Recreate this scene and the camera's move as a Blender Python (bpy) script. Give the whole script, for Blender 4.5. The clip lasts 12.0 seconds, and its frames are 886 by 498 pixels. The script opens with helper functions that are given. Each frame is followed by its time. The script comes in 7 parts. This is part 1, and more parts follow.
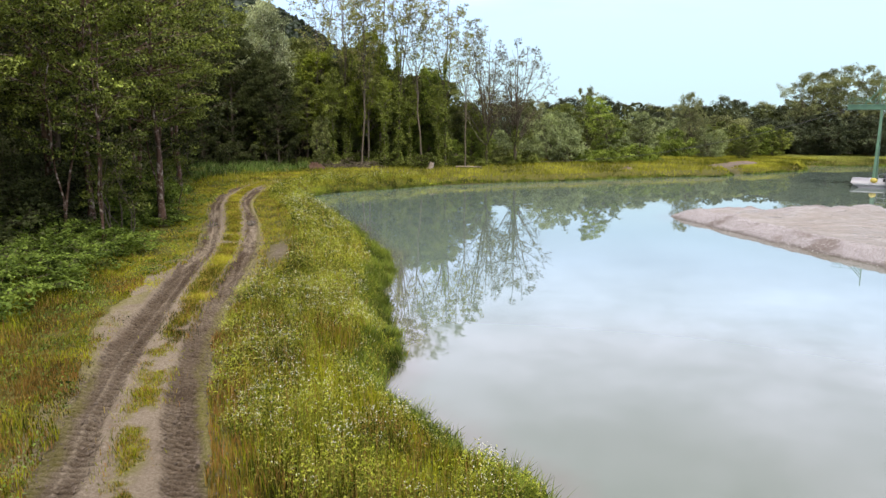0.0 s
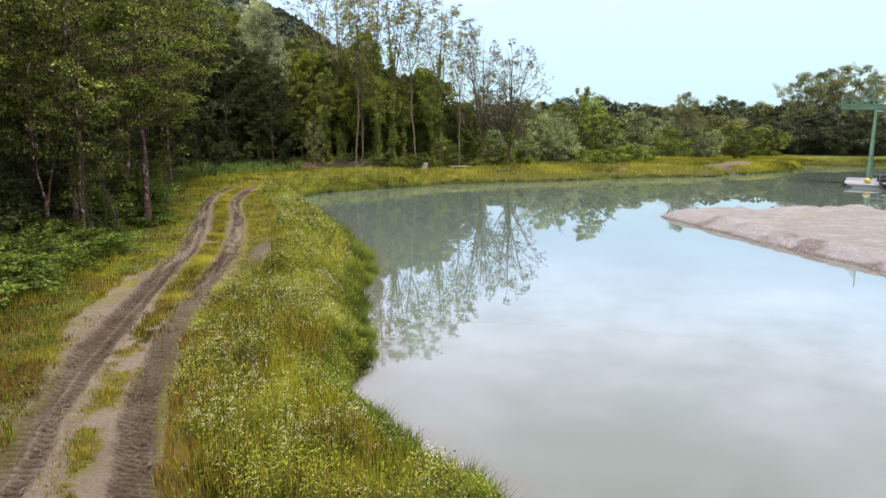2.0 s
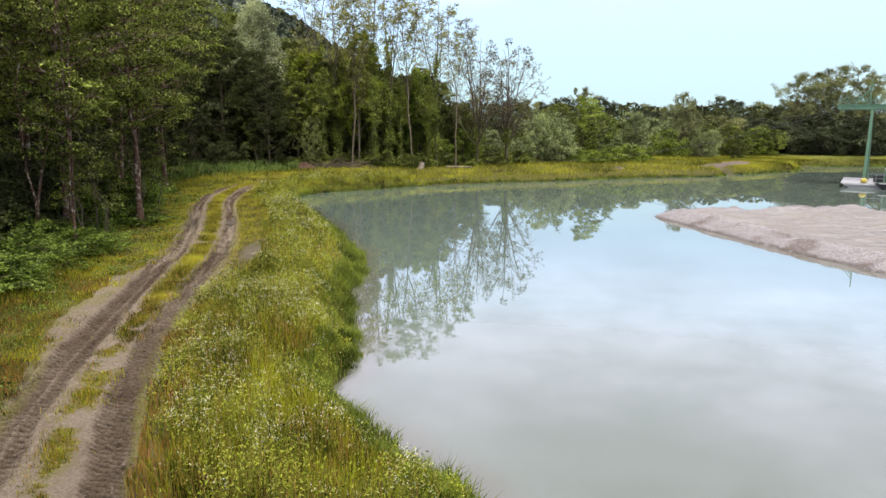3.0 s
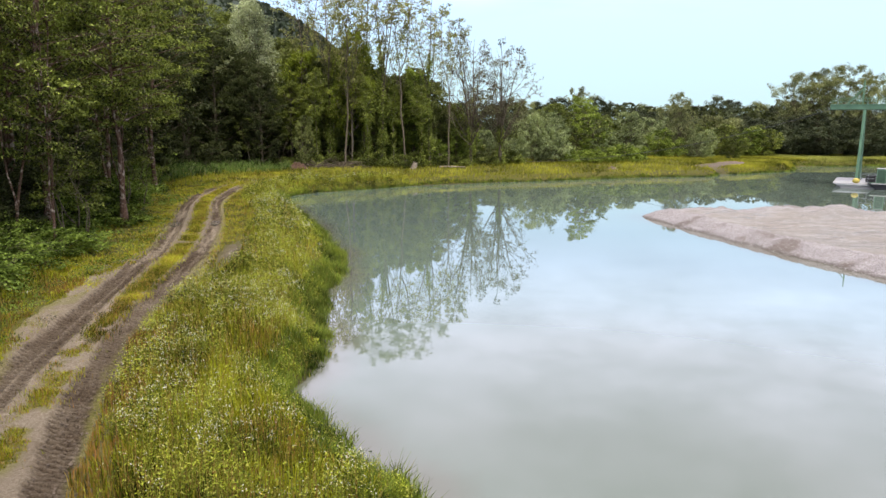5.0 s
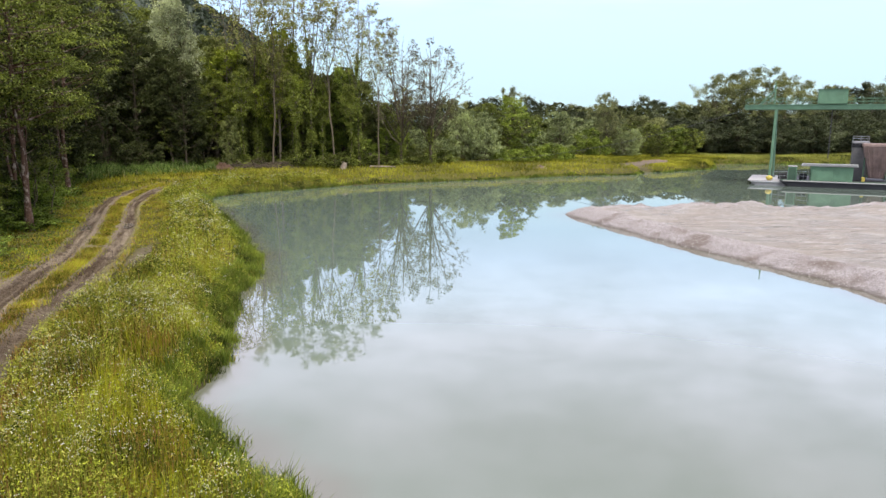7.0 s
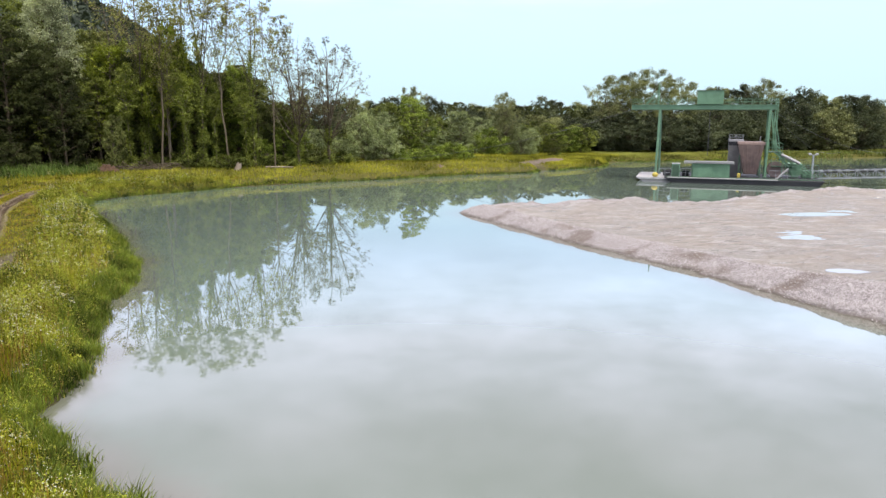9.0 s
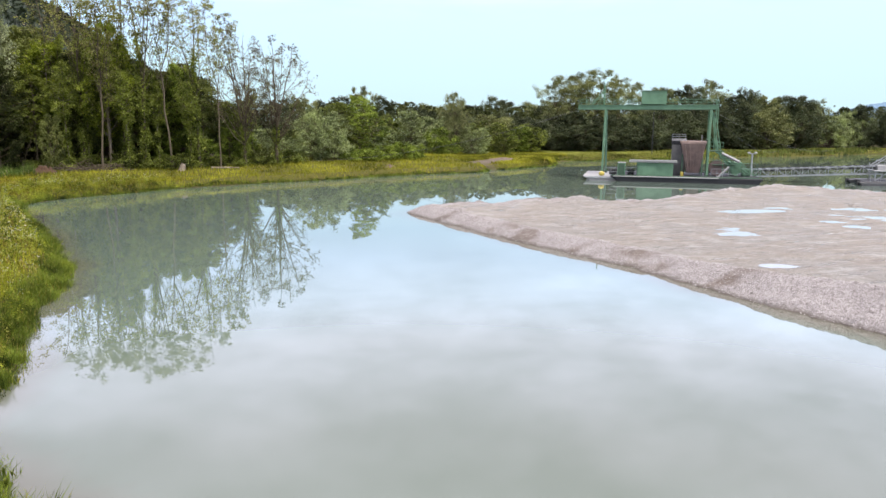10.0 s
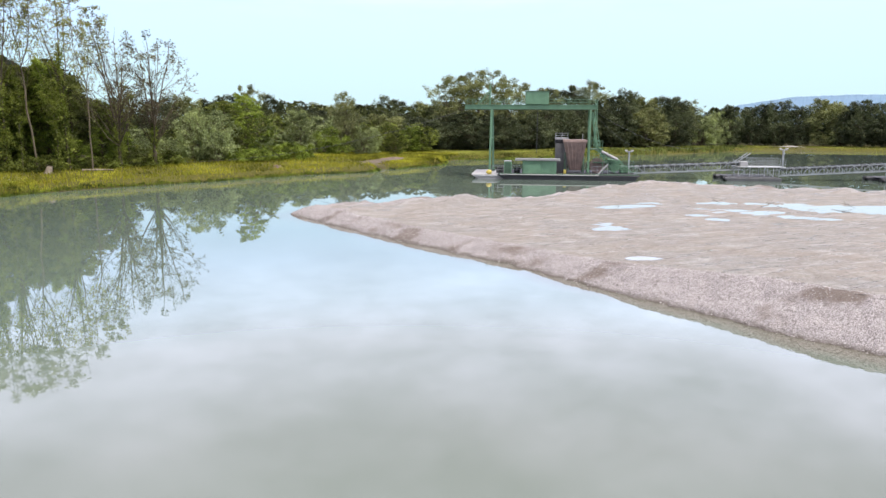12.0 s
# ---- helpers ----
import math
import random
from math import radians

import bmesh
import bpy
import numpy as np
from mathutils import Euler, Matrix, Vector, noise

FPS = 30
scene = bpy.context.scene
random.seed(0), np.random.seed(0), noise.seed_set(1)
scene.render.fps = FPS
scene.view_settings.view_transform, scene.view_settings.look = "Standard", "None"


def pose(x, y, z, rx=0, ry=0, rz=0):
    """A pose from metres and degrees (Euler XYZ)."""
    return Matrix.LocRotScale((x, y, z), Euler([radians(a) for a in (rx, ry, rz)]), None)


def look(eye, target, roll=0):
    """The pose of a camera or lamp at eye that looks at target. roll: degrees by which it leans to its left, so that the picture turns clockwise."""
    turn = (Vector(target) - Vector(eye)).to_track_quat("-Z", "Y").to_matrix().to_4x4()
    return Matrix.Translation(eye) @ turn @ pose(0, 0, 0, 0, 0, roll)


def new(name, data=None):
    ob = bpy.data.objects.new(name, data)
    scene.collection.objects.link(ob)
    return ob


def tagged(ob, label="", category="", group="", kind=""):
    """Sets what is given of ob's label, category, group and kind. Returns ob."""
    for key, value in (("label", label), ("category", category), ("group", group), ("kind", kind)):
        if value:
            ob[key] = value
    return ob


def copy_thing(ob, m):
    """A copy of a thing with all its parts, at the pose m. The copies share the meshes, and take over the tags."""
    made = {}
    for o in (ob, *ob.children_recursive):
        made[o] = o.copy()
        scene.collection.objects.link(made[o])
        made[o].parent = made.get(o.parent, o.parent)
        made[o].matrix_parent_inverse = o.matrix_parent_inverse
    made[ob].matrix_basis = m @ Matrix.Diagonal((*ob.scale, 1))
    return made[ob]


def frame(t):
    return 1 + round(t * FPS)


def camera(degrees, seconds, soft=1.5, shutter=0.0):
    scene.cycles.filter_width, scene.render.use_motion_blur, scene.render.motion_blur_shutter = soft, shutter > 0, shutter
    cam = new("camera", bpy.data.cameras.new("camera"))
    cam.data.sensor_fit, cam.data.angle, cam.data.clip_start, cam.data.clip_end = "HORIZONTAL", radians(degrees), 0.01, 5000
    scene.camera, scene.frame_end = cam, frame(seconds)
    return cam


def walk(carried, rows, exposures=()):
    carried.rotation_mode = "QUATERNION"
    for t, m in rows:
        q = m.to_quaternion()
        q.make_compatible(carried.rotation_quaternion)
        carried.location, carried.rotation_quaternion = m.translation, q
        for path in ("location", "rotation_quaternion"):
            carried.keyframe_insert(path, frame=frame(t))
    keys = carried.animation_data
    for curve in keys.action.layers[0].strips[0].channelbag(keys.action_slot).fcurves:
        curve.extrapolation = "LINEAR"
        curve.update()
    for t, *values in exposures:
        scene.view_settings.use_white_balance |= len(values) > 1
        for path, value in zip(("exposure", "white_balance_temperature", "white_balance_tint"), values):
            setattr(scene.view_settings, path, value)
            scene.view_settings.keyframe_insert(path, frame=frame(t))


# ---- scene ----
cam = camera(64.35, 12.0, soft=1.5)
EYE_HEIGHT, TILT, LEAN = 7.0, 79.715, 0.289
# seconds, x, y, heading
FLIGHT = [
    (0, -0.000, 0.000, 0.000),
    (0.5, 0.204, 0.017, 0.029),
    (1, 0.434, 0.043, 0.050),
    (1.5, 0.653, 0.059, 0.077),
    (2, 0.893, 0.073, 0.087),
    (2.5, 1.122, 0.080, 0.102),
    (3, 1.376, 0.091, 0.121),
    (5, 2.368, 0.115, 0.190),
    (5.5, 2.615, 0.107, 0.093),
    (6, 2.879, 0.111, -1.087),
    (6.5, 3.124, 0.109, -2.785),
    (7, 3.393, 0.110, -4.793),
    (9, 4.446, 0.003, -12.265),
    (9.5, 4.693, -0.028, -14.019),
    (10, 4.943, -0.056, -16.027),
    (10.5, 5.191, -0.092, -17.946),
    (11, 5.440, -0.151, -20.150),
    (11.5, 5.683, -0.207, -22.102),
    (12, 5.933, -0.270, -24.324),
]
walk(cam, [(t, pose(x, y, EYE_HEIGHT, TILT, 0, turn) @ pose(0, 0, 0, 0, 0, LEAN)) for t, x, y, turn in FLIGHT])

# ---- light ----
SUN_HIGH, SUN_FROM = 64, 152          # degrees above the horizon; compass-like, clockwise from +y


def daylight():
    world = bpy.data.worlds.new("overcast_sky")
    scene.world = world
    world.use_nodes = True
    nt = world.node_tree
    nt.nodes.clear()
    N, L = nt.nodes.new, nt.links.new
    out, back = N("ShaderNodeOutputWorld"), N("ShaderNodeBackground")
    sky = N("ShaderNodeTexSky")
    sky.sky_type, sky.sun_disc = "NISHITA", False
    sky.sun_elevation, sky.sun_rotation = radians(SUN_HIGH), radians(SUN_FROM)
    sky.dust_density = 3.0
    co = N("ShaderNodeTexCoord")
    sep = N("ShaderNodeSeparateXYZ")
    L(co.outputs["Generated"], sep.inputs[0])
    # cloud deck: brightest in a low unseen band, raised for the lake's reflections
    ramp = N("ShaderNodeValToRGB")
    stops = [(0.0, (0.70, 0.94, 1.0)), (0.07, (0.73, 0.98, 1.10)), (0.15, (0.78, 1.05, 1.40)), (0.19, (0.99, 1.24, 1.70)), (0.24, (1.42, 1.64, 2.15)), (0.30, (1.50, 1.50, 1.90)),
             (0.42, (1.16, 1.07, 1.34)), (0.62, (1.12, 1.05, 1.22)), (1.0, (1.25, 1.18, 1.28))]
    while len(ramp.color_ramp.elements) < len(stops):
        ramp.color_ramp.elements.new(0.5)
    for e, (p, c) in zip(ramp.color_ramp.elements, stops):
        e.position, e.color = p, (*c, 1)
    L(sep.outputs["Z"], ramp.inputs[0])
    # soft cloud structure, projected onto a flat deck
    lift = N("ShaderNodeMath"); lift.operation = "ADD"; lift.inputs[1].default_value = 0.12
    L(sep.outputs["Z"], lift.inputs[0])
    div = N("ShaderNodeVectorMath"); div.operation = "DIVIDE"
    comb = N("ShaderNodeCombineXYZ")
    for i in range(3):
        L(lift.outputs[0], comb.inputs[i])
    L(co.outputs["Generated"], div.inputs[0]); L(comb.outputs[0], div.inputs[1])
    cloud = N("ShaderNodeTexNoise")
    cloud.inputs["Scale"].default_value, cloud.inputs["Detail"].default_value, cloud.inputs["Roughness"].default_value = 1.9, 7.0, 0.6
    L(div.outputs[0], cloud.inputs["Vector"])
    shade = N("ShaderNodeMapRange")
    shade.inputs["From Min"].default_value, shade.inputs["From Max"].default_value = 0.3, 0.7
    shade.inputs["To Min"].default_value, shade.inputs["To Max"].default_value = 0.64, 1.36
    L(cloud.outputs["Fac"], shade.inputs["Value"])
    high = N("ShaderNodeMapRange")
    high.inputs["From Min"].default_value, high.inputs["From Max"].default_value = 0.13, 0.30
    L(sep.outputs["Z"], high.inputs["Value"])
    flat = N("ShaderNodeMix"); flat.data_type = "FLOAT"
    L(high.outputs[0], flat.inputs[0]); flat.inputs[2].default_value = 1.0; L(shade.outputs[0], flat.inputs[3])
    deck = N("ShaderNodeVectorMath"); deck.operation = "SCALE"
    L(ramp.outputs[0], deck.inputs[0]); L(flat.outputs[0], deck.inputs["Scale"])
    mix = N("ShaderNodeMix"); mix.data_type = "RGBA"; mix.blend_type = "ADD"
    mix.inputs[0].default_value = 0.01
    L(deck.outputs[0], mix.inputs[6]); L(sky.outputs[0], mix.inputs[7])
    L(mix.outputs[2], back.inputs[0])
    back.inputs[1].default_value = 1.0
    L(back.outputs[0], out.inputs[0])
    sun = bpy.data.lights.new("sun", "SUN")
    sun.energy, sun.angle, sun.color = 4.9, radians(26), (1.0, 0.955, 0.88)
    ob = new("sun", sun)
    a, h = radians(SUN_FROM), radians(SUN_HIGH)
    ob.matrix_world = look((math.sin(a) * math.cos(h) * 60, math.cos(a) * math.cos(h) * 60, math.sin(h) * 60), (0, 0, 0))


daylight()
scene.view_settings.exposure = 0.0

# ---- materials ----


def material(name, rough=0.8, metal=0.0, spec=0.3):
    m = bpy.data.materials.new(name)
    m.use_nodes = True
    b = m.node_tree.nodes["Principled BSDF"]
    b.inputs["Roughness"].default_value, b.inputs["Metallic"].default_value = rough, metal
    b.inputs["Specular IOR Level"].default_value = spec
    return m, m.node_tree.nodes.new, m.node_tree.links.new, b


def noise_node(N, L, scale, detail=5.0, rough=0.6, vector=None):
    n = N("ShaderNodeTexNoise")
    n.inputs["Scale"].default_value, n.inputs["Detail"].default_value, n.inputs["Roughness"].default_value = scale, detail, rough
    if vector is None:
        vector = N("ShaderNodeTexCoord").outputs["Object"]
    L(vector, n.inputs["Vector"])
    return n.outputs["Fac"]


def ramp_node(N, L, fac, stops):
    r = N("ShaderNodeValToRGB")
    while len(r.color_ramp.elements) < len(stops):
        r.color_ramp.elements.new(0.5)
    for e, (p, c) in zip(r.color_ramp.elements, stops):
        e.position, e.color = p, (*c, 1)
    L(fac, r.inputs[0])
    return r.outputs[0]


def mix_node(N, L, fac, a, b, blend="MIX"):
    m = N("ShaderNodeMix")
    m.data_type, m.blend_type = "RGBA", blend
    for sock, v in ((m.inputs[0], fac), (m.inputs[6], a), (m.inputs[7], b)):
        if isinstance(v, (int, float)):
            sock.default_value = v
        elif isinstance(v, tuple):
            sock.default_value = (*v, 1)
        else:
            L(v, sock)
    return m.outputs[2]


def maths(N, L, op, a, b=0.0, c=0.0):
    m = N("ShaderNodeMath")
    m.operation = op
    for sock, v in zip(m.inputs, (a, b, c)):
        if isinstance(v, (int, float)):
            sock.default_value = v
        else:
            L(v, sock)
    return m.outputs[0]


def bump(N, L, bsdf, height, strength, distance):
    b = N("ShaderNodeBump")
    b.inputs["Strength"].default_value, b.inputs["Distance"].default_value = strength, distance
    L(height, b.inputs["Height"]); L(b.outputs[0], bsdf.inputs["Normal"])


def foliage(name, dark, light, odd, odd_share=0.06, clear=0.32, patch=0.25, vary=0.55):
    """Leaves: colour differs from leaf to leaf; a wider swing from bough to bough stands for dark gaps and bright
    patches; part of the light passes through.
    """
    m, N, L, b = material(name, 0.6, 0.0, 0.12)
    geo = N("ShaderNodeNewGeometry")
    fac = geo.outputs["Random Per Island"]
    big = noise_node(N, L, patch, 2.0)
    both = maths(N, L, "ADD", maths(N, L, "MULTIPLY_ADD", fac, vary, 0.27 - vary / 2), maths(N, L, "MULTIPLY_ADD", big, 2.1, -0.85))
    # stops spread apart to paint shaded gaps and lit boughs into the leaves
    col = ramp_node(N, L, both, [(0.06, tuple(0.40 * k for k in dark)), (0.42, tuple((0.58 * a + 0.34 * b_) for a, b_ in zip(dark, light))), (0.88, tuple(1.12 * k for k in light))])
    spot = maths(N, L, "GREATER_THAN", fac, 1 - odd_share)
    col = mix_node(N, L, spot, col, odd)
    L(col, b.inputs["Base Color"])
    t = N("ShaderNodeBsdfTranslucent")
    L(mix_node(N, L, 1.0, col, (1.0, 1.0, 0.55), "MULTIPLY"), t.inputs[0])
    mx = N("ShaderNodeMixShader")
    mx.inputs[0].default_value = clear
    L(b.outputs[0], mx.inputs[1]); L(t.outputs[0], mx.inputs[2])
    L(mx.outputs[0], m.node_tree.nodes["Material Output"].inputs["Surface"])
    return m


def bark(name, a, b_, scale=6.0):
    m, N, L, b = material(name, 0.9, 0, 0.15)
    co = N("ShaderNodeTexCoord")
    mp = N("ShaderNodeMapping")
    mp.inputs["Scale"].default_value = (1, 1, 0.22)
    L(co.outputs["Object"], mp.inputs[0])
    n = noise_node(N, L, scale, 6.0, 0.7, mp.outputs[0])
    big = noise_node(N, L, 0.7, 3.0)
    col = ramp_node(N, L, n, [(0.3, a), (0.65, b_)])
    col = mix_node(N, L, maths(N, L, "MULTIPLY", big, 0.5), col, (0.05, 0.06, 0.03))
    L(col, b.inputs["Base Color"])
    bump(N, L, b, n, 0.7, 0.04)
    return m


def mottled_bark():
    """Dark reddish bark with pale lichen patches."""
    m, N, L, b = material("mottled_bark", 0.9, 0, 0.15)
    n, patch = noise_node(N, L, 7.0, 6.0, 0.7), noise_node(N, L, 2.6, 5.0, 0.65)
    col = ramp_node(N, L, n, [(0.3, (0.035, 0.021, 0.014)), (0.65, (0.135, 0.080, 0.055))])
    col = mix_node(N, L, ramp_node(N, L, patch, [(0.53, (0, 0, 0)), (0.61, (0.85, 0.85, 0.85))]), col, (0.34, 0.285, 0.235))
    L(col, b.inputs["Base Color"])
    bump(N, L, b, n, 0.7, 0.04)
    return m


def plain(name, colour, rough=0.6, metal=0.0, vary=0.25, scale=3.0, rust=0.0):
    """Painted or bare surface with blotches, grime and, where asked, rust."""
    m, N, L, b = material(name, rough, metal, 0.4)
    n = noise_node(N, L, scale, 6.0)
    dark = tuple(c * (1 - vary) for c in colour)
    light = tuple(min(1, c * (1 + vary * 0.7)) for c in colour)
    col = ramp_node(N, L, n, [(0.3, dark), (0.7, light)])
    if rust:
        r = noise_node(N, L, scale * 2.3, 8.0, 0.7)
        mask = ramp_node(N, L, r, [(1 - rust - 0.08, (0, 0, 0)), (1 - rust + 0.05, (1, 1, 1))])
        col = mix_node(N, L, mask, col, (0.12, 0.05, 0.025))
    L(col, b.inputs["Base Color"])
    fine = noise_node(N, L, scale * 9, 4.0)
    L(maths(N, L, "MULTIPLY_ADD", fine, 0.25, rough - 0.12), b.inputs["Roughness"])
    bump(N, L, b, fine, 0.15, 0.01)
    return m


def ground_material():
    m, N, L, b = material("meadow_soil", 0.95, 0, 0.1)
    big, small = noise_node(N, L, 0.22, 4.0), noise_node(N, L, 3.5, 6.0, 0.7)
    col = ramp_node(N, L, small, [(0.25, (0.035, 0.038, 0.011)), (0.5, (0.085, 0.080, 0.020)), (0.75, (0.155, 0.125, 0.038))])
    col = mix_node(N, L, ramp_node(N, L, big, [(0.4, (0, 0, 0)), (0.65, (1, 1, 1))]), col, (0.085, 0.082, 0.020))
    bare = N("ShaderNodeAttribute"); bare.attribute_name = "bare"
    col = mix_node(N, L, bare.outputs["Fac"], col, ramp_node(N, L, small, [(0.3, (0.085, 0.062, 0.050)), (0.7, (0.19, 0.155, 0.13))]))
    wood = N("ShaderNodeAttribute"); wood.attribute_name = "litter_and_edge"
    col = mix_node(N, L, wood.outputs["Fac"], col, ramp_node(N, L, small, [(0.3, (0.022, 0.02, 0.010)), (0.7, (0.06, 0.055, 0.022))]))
    L(col, b.inputs["Base Color"])
    bump(N, L, b, small, 0.8, 0.08)
    return m


def track_material():
    """Dry silt between churned, moister wheel prints with shade painted into their tread gaps; thin growth where the
    soil is left alone.
    """
    m, N, L, b = material("dirt_track", 0.92, 0, 0.1)
    fine, mid, grit = noise_node(N, L, 12.0, 8.0, 0.84), noise_node(N, L, 1.1, 6.0, 0.68), noise_node(N, L, 45.0, 4.0, 0.8)
    both = maths(N, L, "ADD", maths(N, L, "MULTIPLY", fine, 0.6), maths(N, L, "MULTIPLY", grit, 0.4))
    col = ramp_node(N, L, both, [(0.38, (0.14, 0.108, 0.072)), (0.5, (0.25, 0.204, 0.148)), (0.62, (0.39, 0.33, 0.25))])
    col = mix_node(N, L, ramp_node(N, L, mid, [(0.48, (0, 0, 0)), (0.66, (0.65, 0.65, 0.65))]), col, (0.185, 0.142, 0.10))
    wheel = N("ShaderNodeAttribute"); wheel.attribute_name = "wheel"
    wet = ramp_node(N, L, both, [(0.40, (0.022, 0.014, 0.008)), (0.52, (0.075, 0.052, 0.033)), (0.64, (0.17, 0.128, 0.088))])
    col = mix_node(N, L, wheel.outputs["Fac"], col, wet)
    green = N("ShaderNodeAttribute"); green.attribute_name = "green"
    col = mix_node(N, L, maths(N, L, "MULTIPLY", green.outputs["Fac"], ramp_node(N, L, fine, [(0.36, (0.95, 0.95, 0.95)), (0.6, (0.45, 0.45, 0.45))])), col, ramp_node(N, L, fine, [(0.3, (0.085, 0.09, 0.014)), (0.7, (0.26, 0.24, 0.045))]))
    L(col, b.inputs["Base Color"])
    bump(N, L, b, both, 1.0, 0.10)
    return m


def gravel_material():
    m, N, L, b = material("washed_gravel", 0.85, 0, 0.5)
    co = N("ShaderNodeTexCoord")
    v = N("ShaderNodeTexVoronoi"); v.inputs["Scale"].default_value = 42.0
    L(co.outputs["Object"], v.inputs["Vector"])
    sep = N("ShaderNodeSeparateColor"); L(v.outputs["Color"], sep.inputs[0])
    stone = ramp_node(N, L, sep.outputs[0], [(0.1, (0.18, 0.158, 0.152)), (0.45, (0.30, 0.272, 0.268)), (0.9, (0.50, 0.468, 0.466))])
    sand_n = noise_node(N, L, 9.0, 10.0, 0.85)
    big = noise_node(N, L, 0.28, 5.0, 0.55)
    mp = N("ShaderNodeMapping"); mp.inputs["Scale"].default_value = (0.12, 0.9, 1); mp.inputs["Rotation"].default_value = (0, 0, 0.55)
    L(co.outputs["Object"], mp.inputs[0])
    drag = noise_node(N, L, 1.3, 6.0, 0.6, mp.outputs[0])
    speck = noise_node(N, L, 38.0, 6.0, 0.8)
    sand_n = maths(N, L, "ADD", maths(N, L, "MULTIPLY", sand_n, 0.55), maths(N, L, "MULTIPLY", speck, 0.45))
    sand = ramp_node(N, L, sand_n, [(0.3, (0.170, 0.154, 0.138)), (0.7, (0.325, 0.304, 0.282))])
    sand = mix_node(N, L, ramp_node(N, L, big, [(0.4, (0, 0, 0)), (0.62, (0.8, 0.8, 0.8))]), sand, (0.275, 0.240, 0.205))
    gritty = noise_node(N, L, 0.7, 9.0, 0.74)
    sand = mix_node(N, L, ramp_node(N, L, gritty, [(0.50, (0, 0, 0)), (0.66, (0.75, 0.75, 0.75))]), sand, mix_node(N, L, sep.outputs[1], (0.27, 0.252, 0.235), (0.49, 0.472, 0.445)))
    sand = mix_node(N, L, ramp_node(N, L, drag, [(0.50, (0, 0, 0)), (0.66, (0.28, 0.28, 0.28))]), sand, (0.20, 0.158, 0.132))
    # wheel arcs of the loaders
    wave = N("ShaderNodeTexWave"); wave.wave_type = "RINGS"; wave.rings_direction = "Z"
    wave.inputs["Scale"].default_value, wave.inputs["Distortion"].default_value = 0.17, 16.0
    wave.inputs["Detail"].default_value, wave.inputs["Detail Scale"].default_value = 4.0, 0.35
    turn = N("ShaderNodeMapping"); turn.inputs["Location"].default_value = (-38, -14, 0)
    L(co.outputs["Object"], turn.inputs[0]); L(turn.outputs[0], wave.inputs["Vector"])
    arcs = ramp_node(N, L, wave.outputs["Fac"], [(0.88, (0, 0, 0)), (0.98, (0.45, 0.45, 0.45))])
    sand = mix_node(N, L, maths(N, L, "MULTIPLY", arcs, big), sand, (0.15, 0.115, 0.095))
    clod = noise_node(N, L, 7.0, 5.0, 0.8)
    sand = mix_node(N, L, 1.0, sand, ramp_node(N, L, clod, [(0.36, (0.66, 0.66, 0.67)), (0.52, (1.0, 1.0, 1.0)), (0.66, (1.22, 1.24, 1.25))]), "MULTIPLY")
    silt = noise_node(N, L, 2.2, 7.0, 0.66, mp.outputs[0])
    sand = mix_node(N, L, ramp_node(N, L, silt, [(0.56, (0, 0, 0)), (0.63, (0.34, 0.34, 0.34))]), sand, (0.46, 0.44, 0.43))
    slope = N("ShaderNodeAttribute"); slope.attribute_name = "loose"
    col = mix_node(N, L, slope.outputs["Fac"], sand, stone)
    patch = noise_node(N, L, 0.33, 4.0, 0.5)
    col = mix_node(N, L, maths(N, L, "MULTIPLY", slope.outputs["Fac"], ramp_node(N, L, patch, [(0.53, (0, 0, 0)), (0.62, (0.8, 0.8, 0.8))])), col, (0.135, 0.102, 0.080))
    damp = N("ShaderNodeAttribute"); damp.attribute_name = "damp"
    col = mix_node(N, L, damp.outputs["Fac"], col, (0.10, 0.085, 0.07))
    L(col, b.inputs["Base Color"])
    h = maths(N, L, "ADD", maths(N, L, "MULTIPLY", v.outputs["Distance"], -1.0), sand_n)
    bump(N, L, b, h, 0.6, 0.06)
    # thin films of water leave smoother streaks on the flat top
    film = noise_node(N, L, 3.2, 5.0, 0.6, mp.outputs[0])
    sheen = ramp_node(N, L, film, [(0.54, (0.9, 0.9, 0.9)), (0.60, (0.07, 0.07, 0.07))])
    L(mix_node(N, L, slope.outputs["Fac"], sheen, (0.88, 0.88, 0.88)), b.inputs["Roughness"])
    return m


def water_material(name, near, far, rough=0.006):
    """Silty lake water: a cloudy body under a smooth surface with faint ripples."""
    m, N, L, b = material(name, rough, 0, 0.5)
    b.inputs["IOR"].default_value = 1.7
    b.inputs["Coat Weight"].default_value, b.inputs["Coat IOR"].default_value, b.inputs["Coat Roughness"].default_value = 0.25, 1.33, rough
    big = noise_node(N, L, 0.035, 3.0, 0.5)
    L(ramp_node(N, L, big, [(0.35, near), (0.65, far)]), b.inputs["Base Color"])
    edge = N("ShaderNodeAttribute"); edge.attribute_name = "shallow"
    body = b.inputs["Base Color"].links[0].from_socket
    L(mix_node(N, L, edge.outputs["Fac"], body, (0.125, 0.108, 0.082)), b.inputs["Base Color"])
    ripple = noise_node(N, L, 0.55, 3.0, 0.5)
    bump(N, L, b, ripple, 0.002, 0.1)
    return m


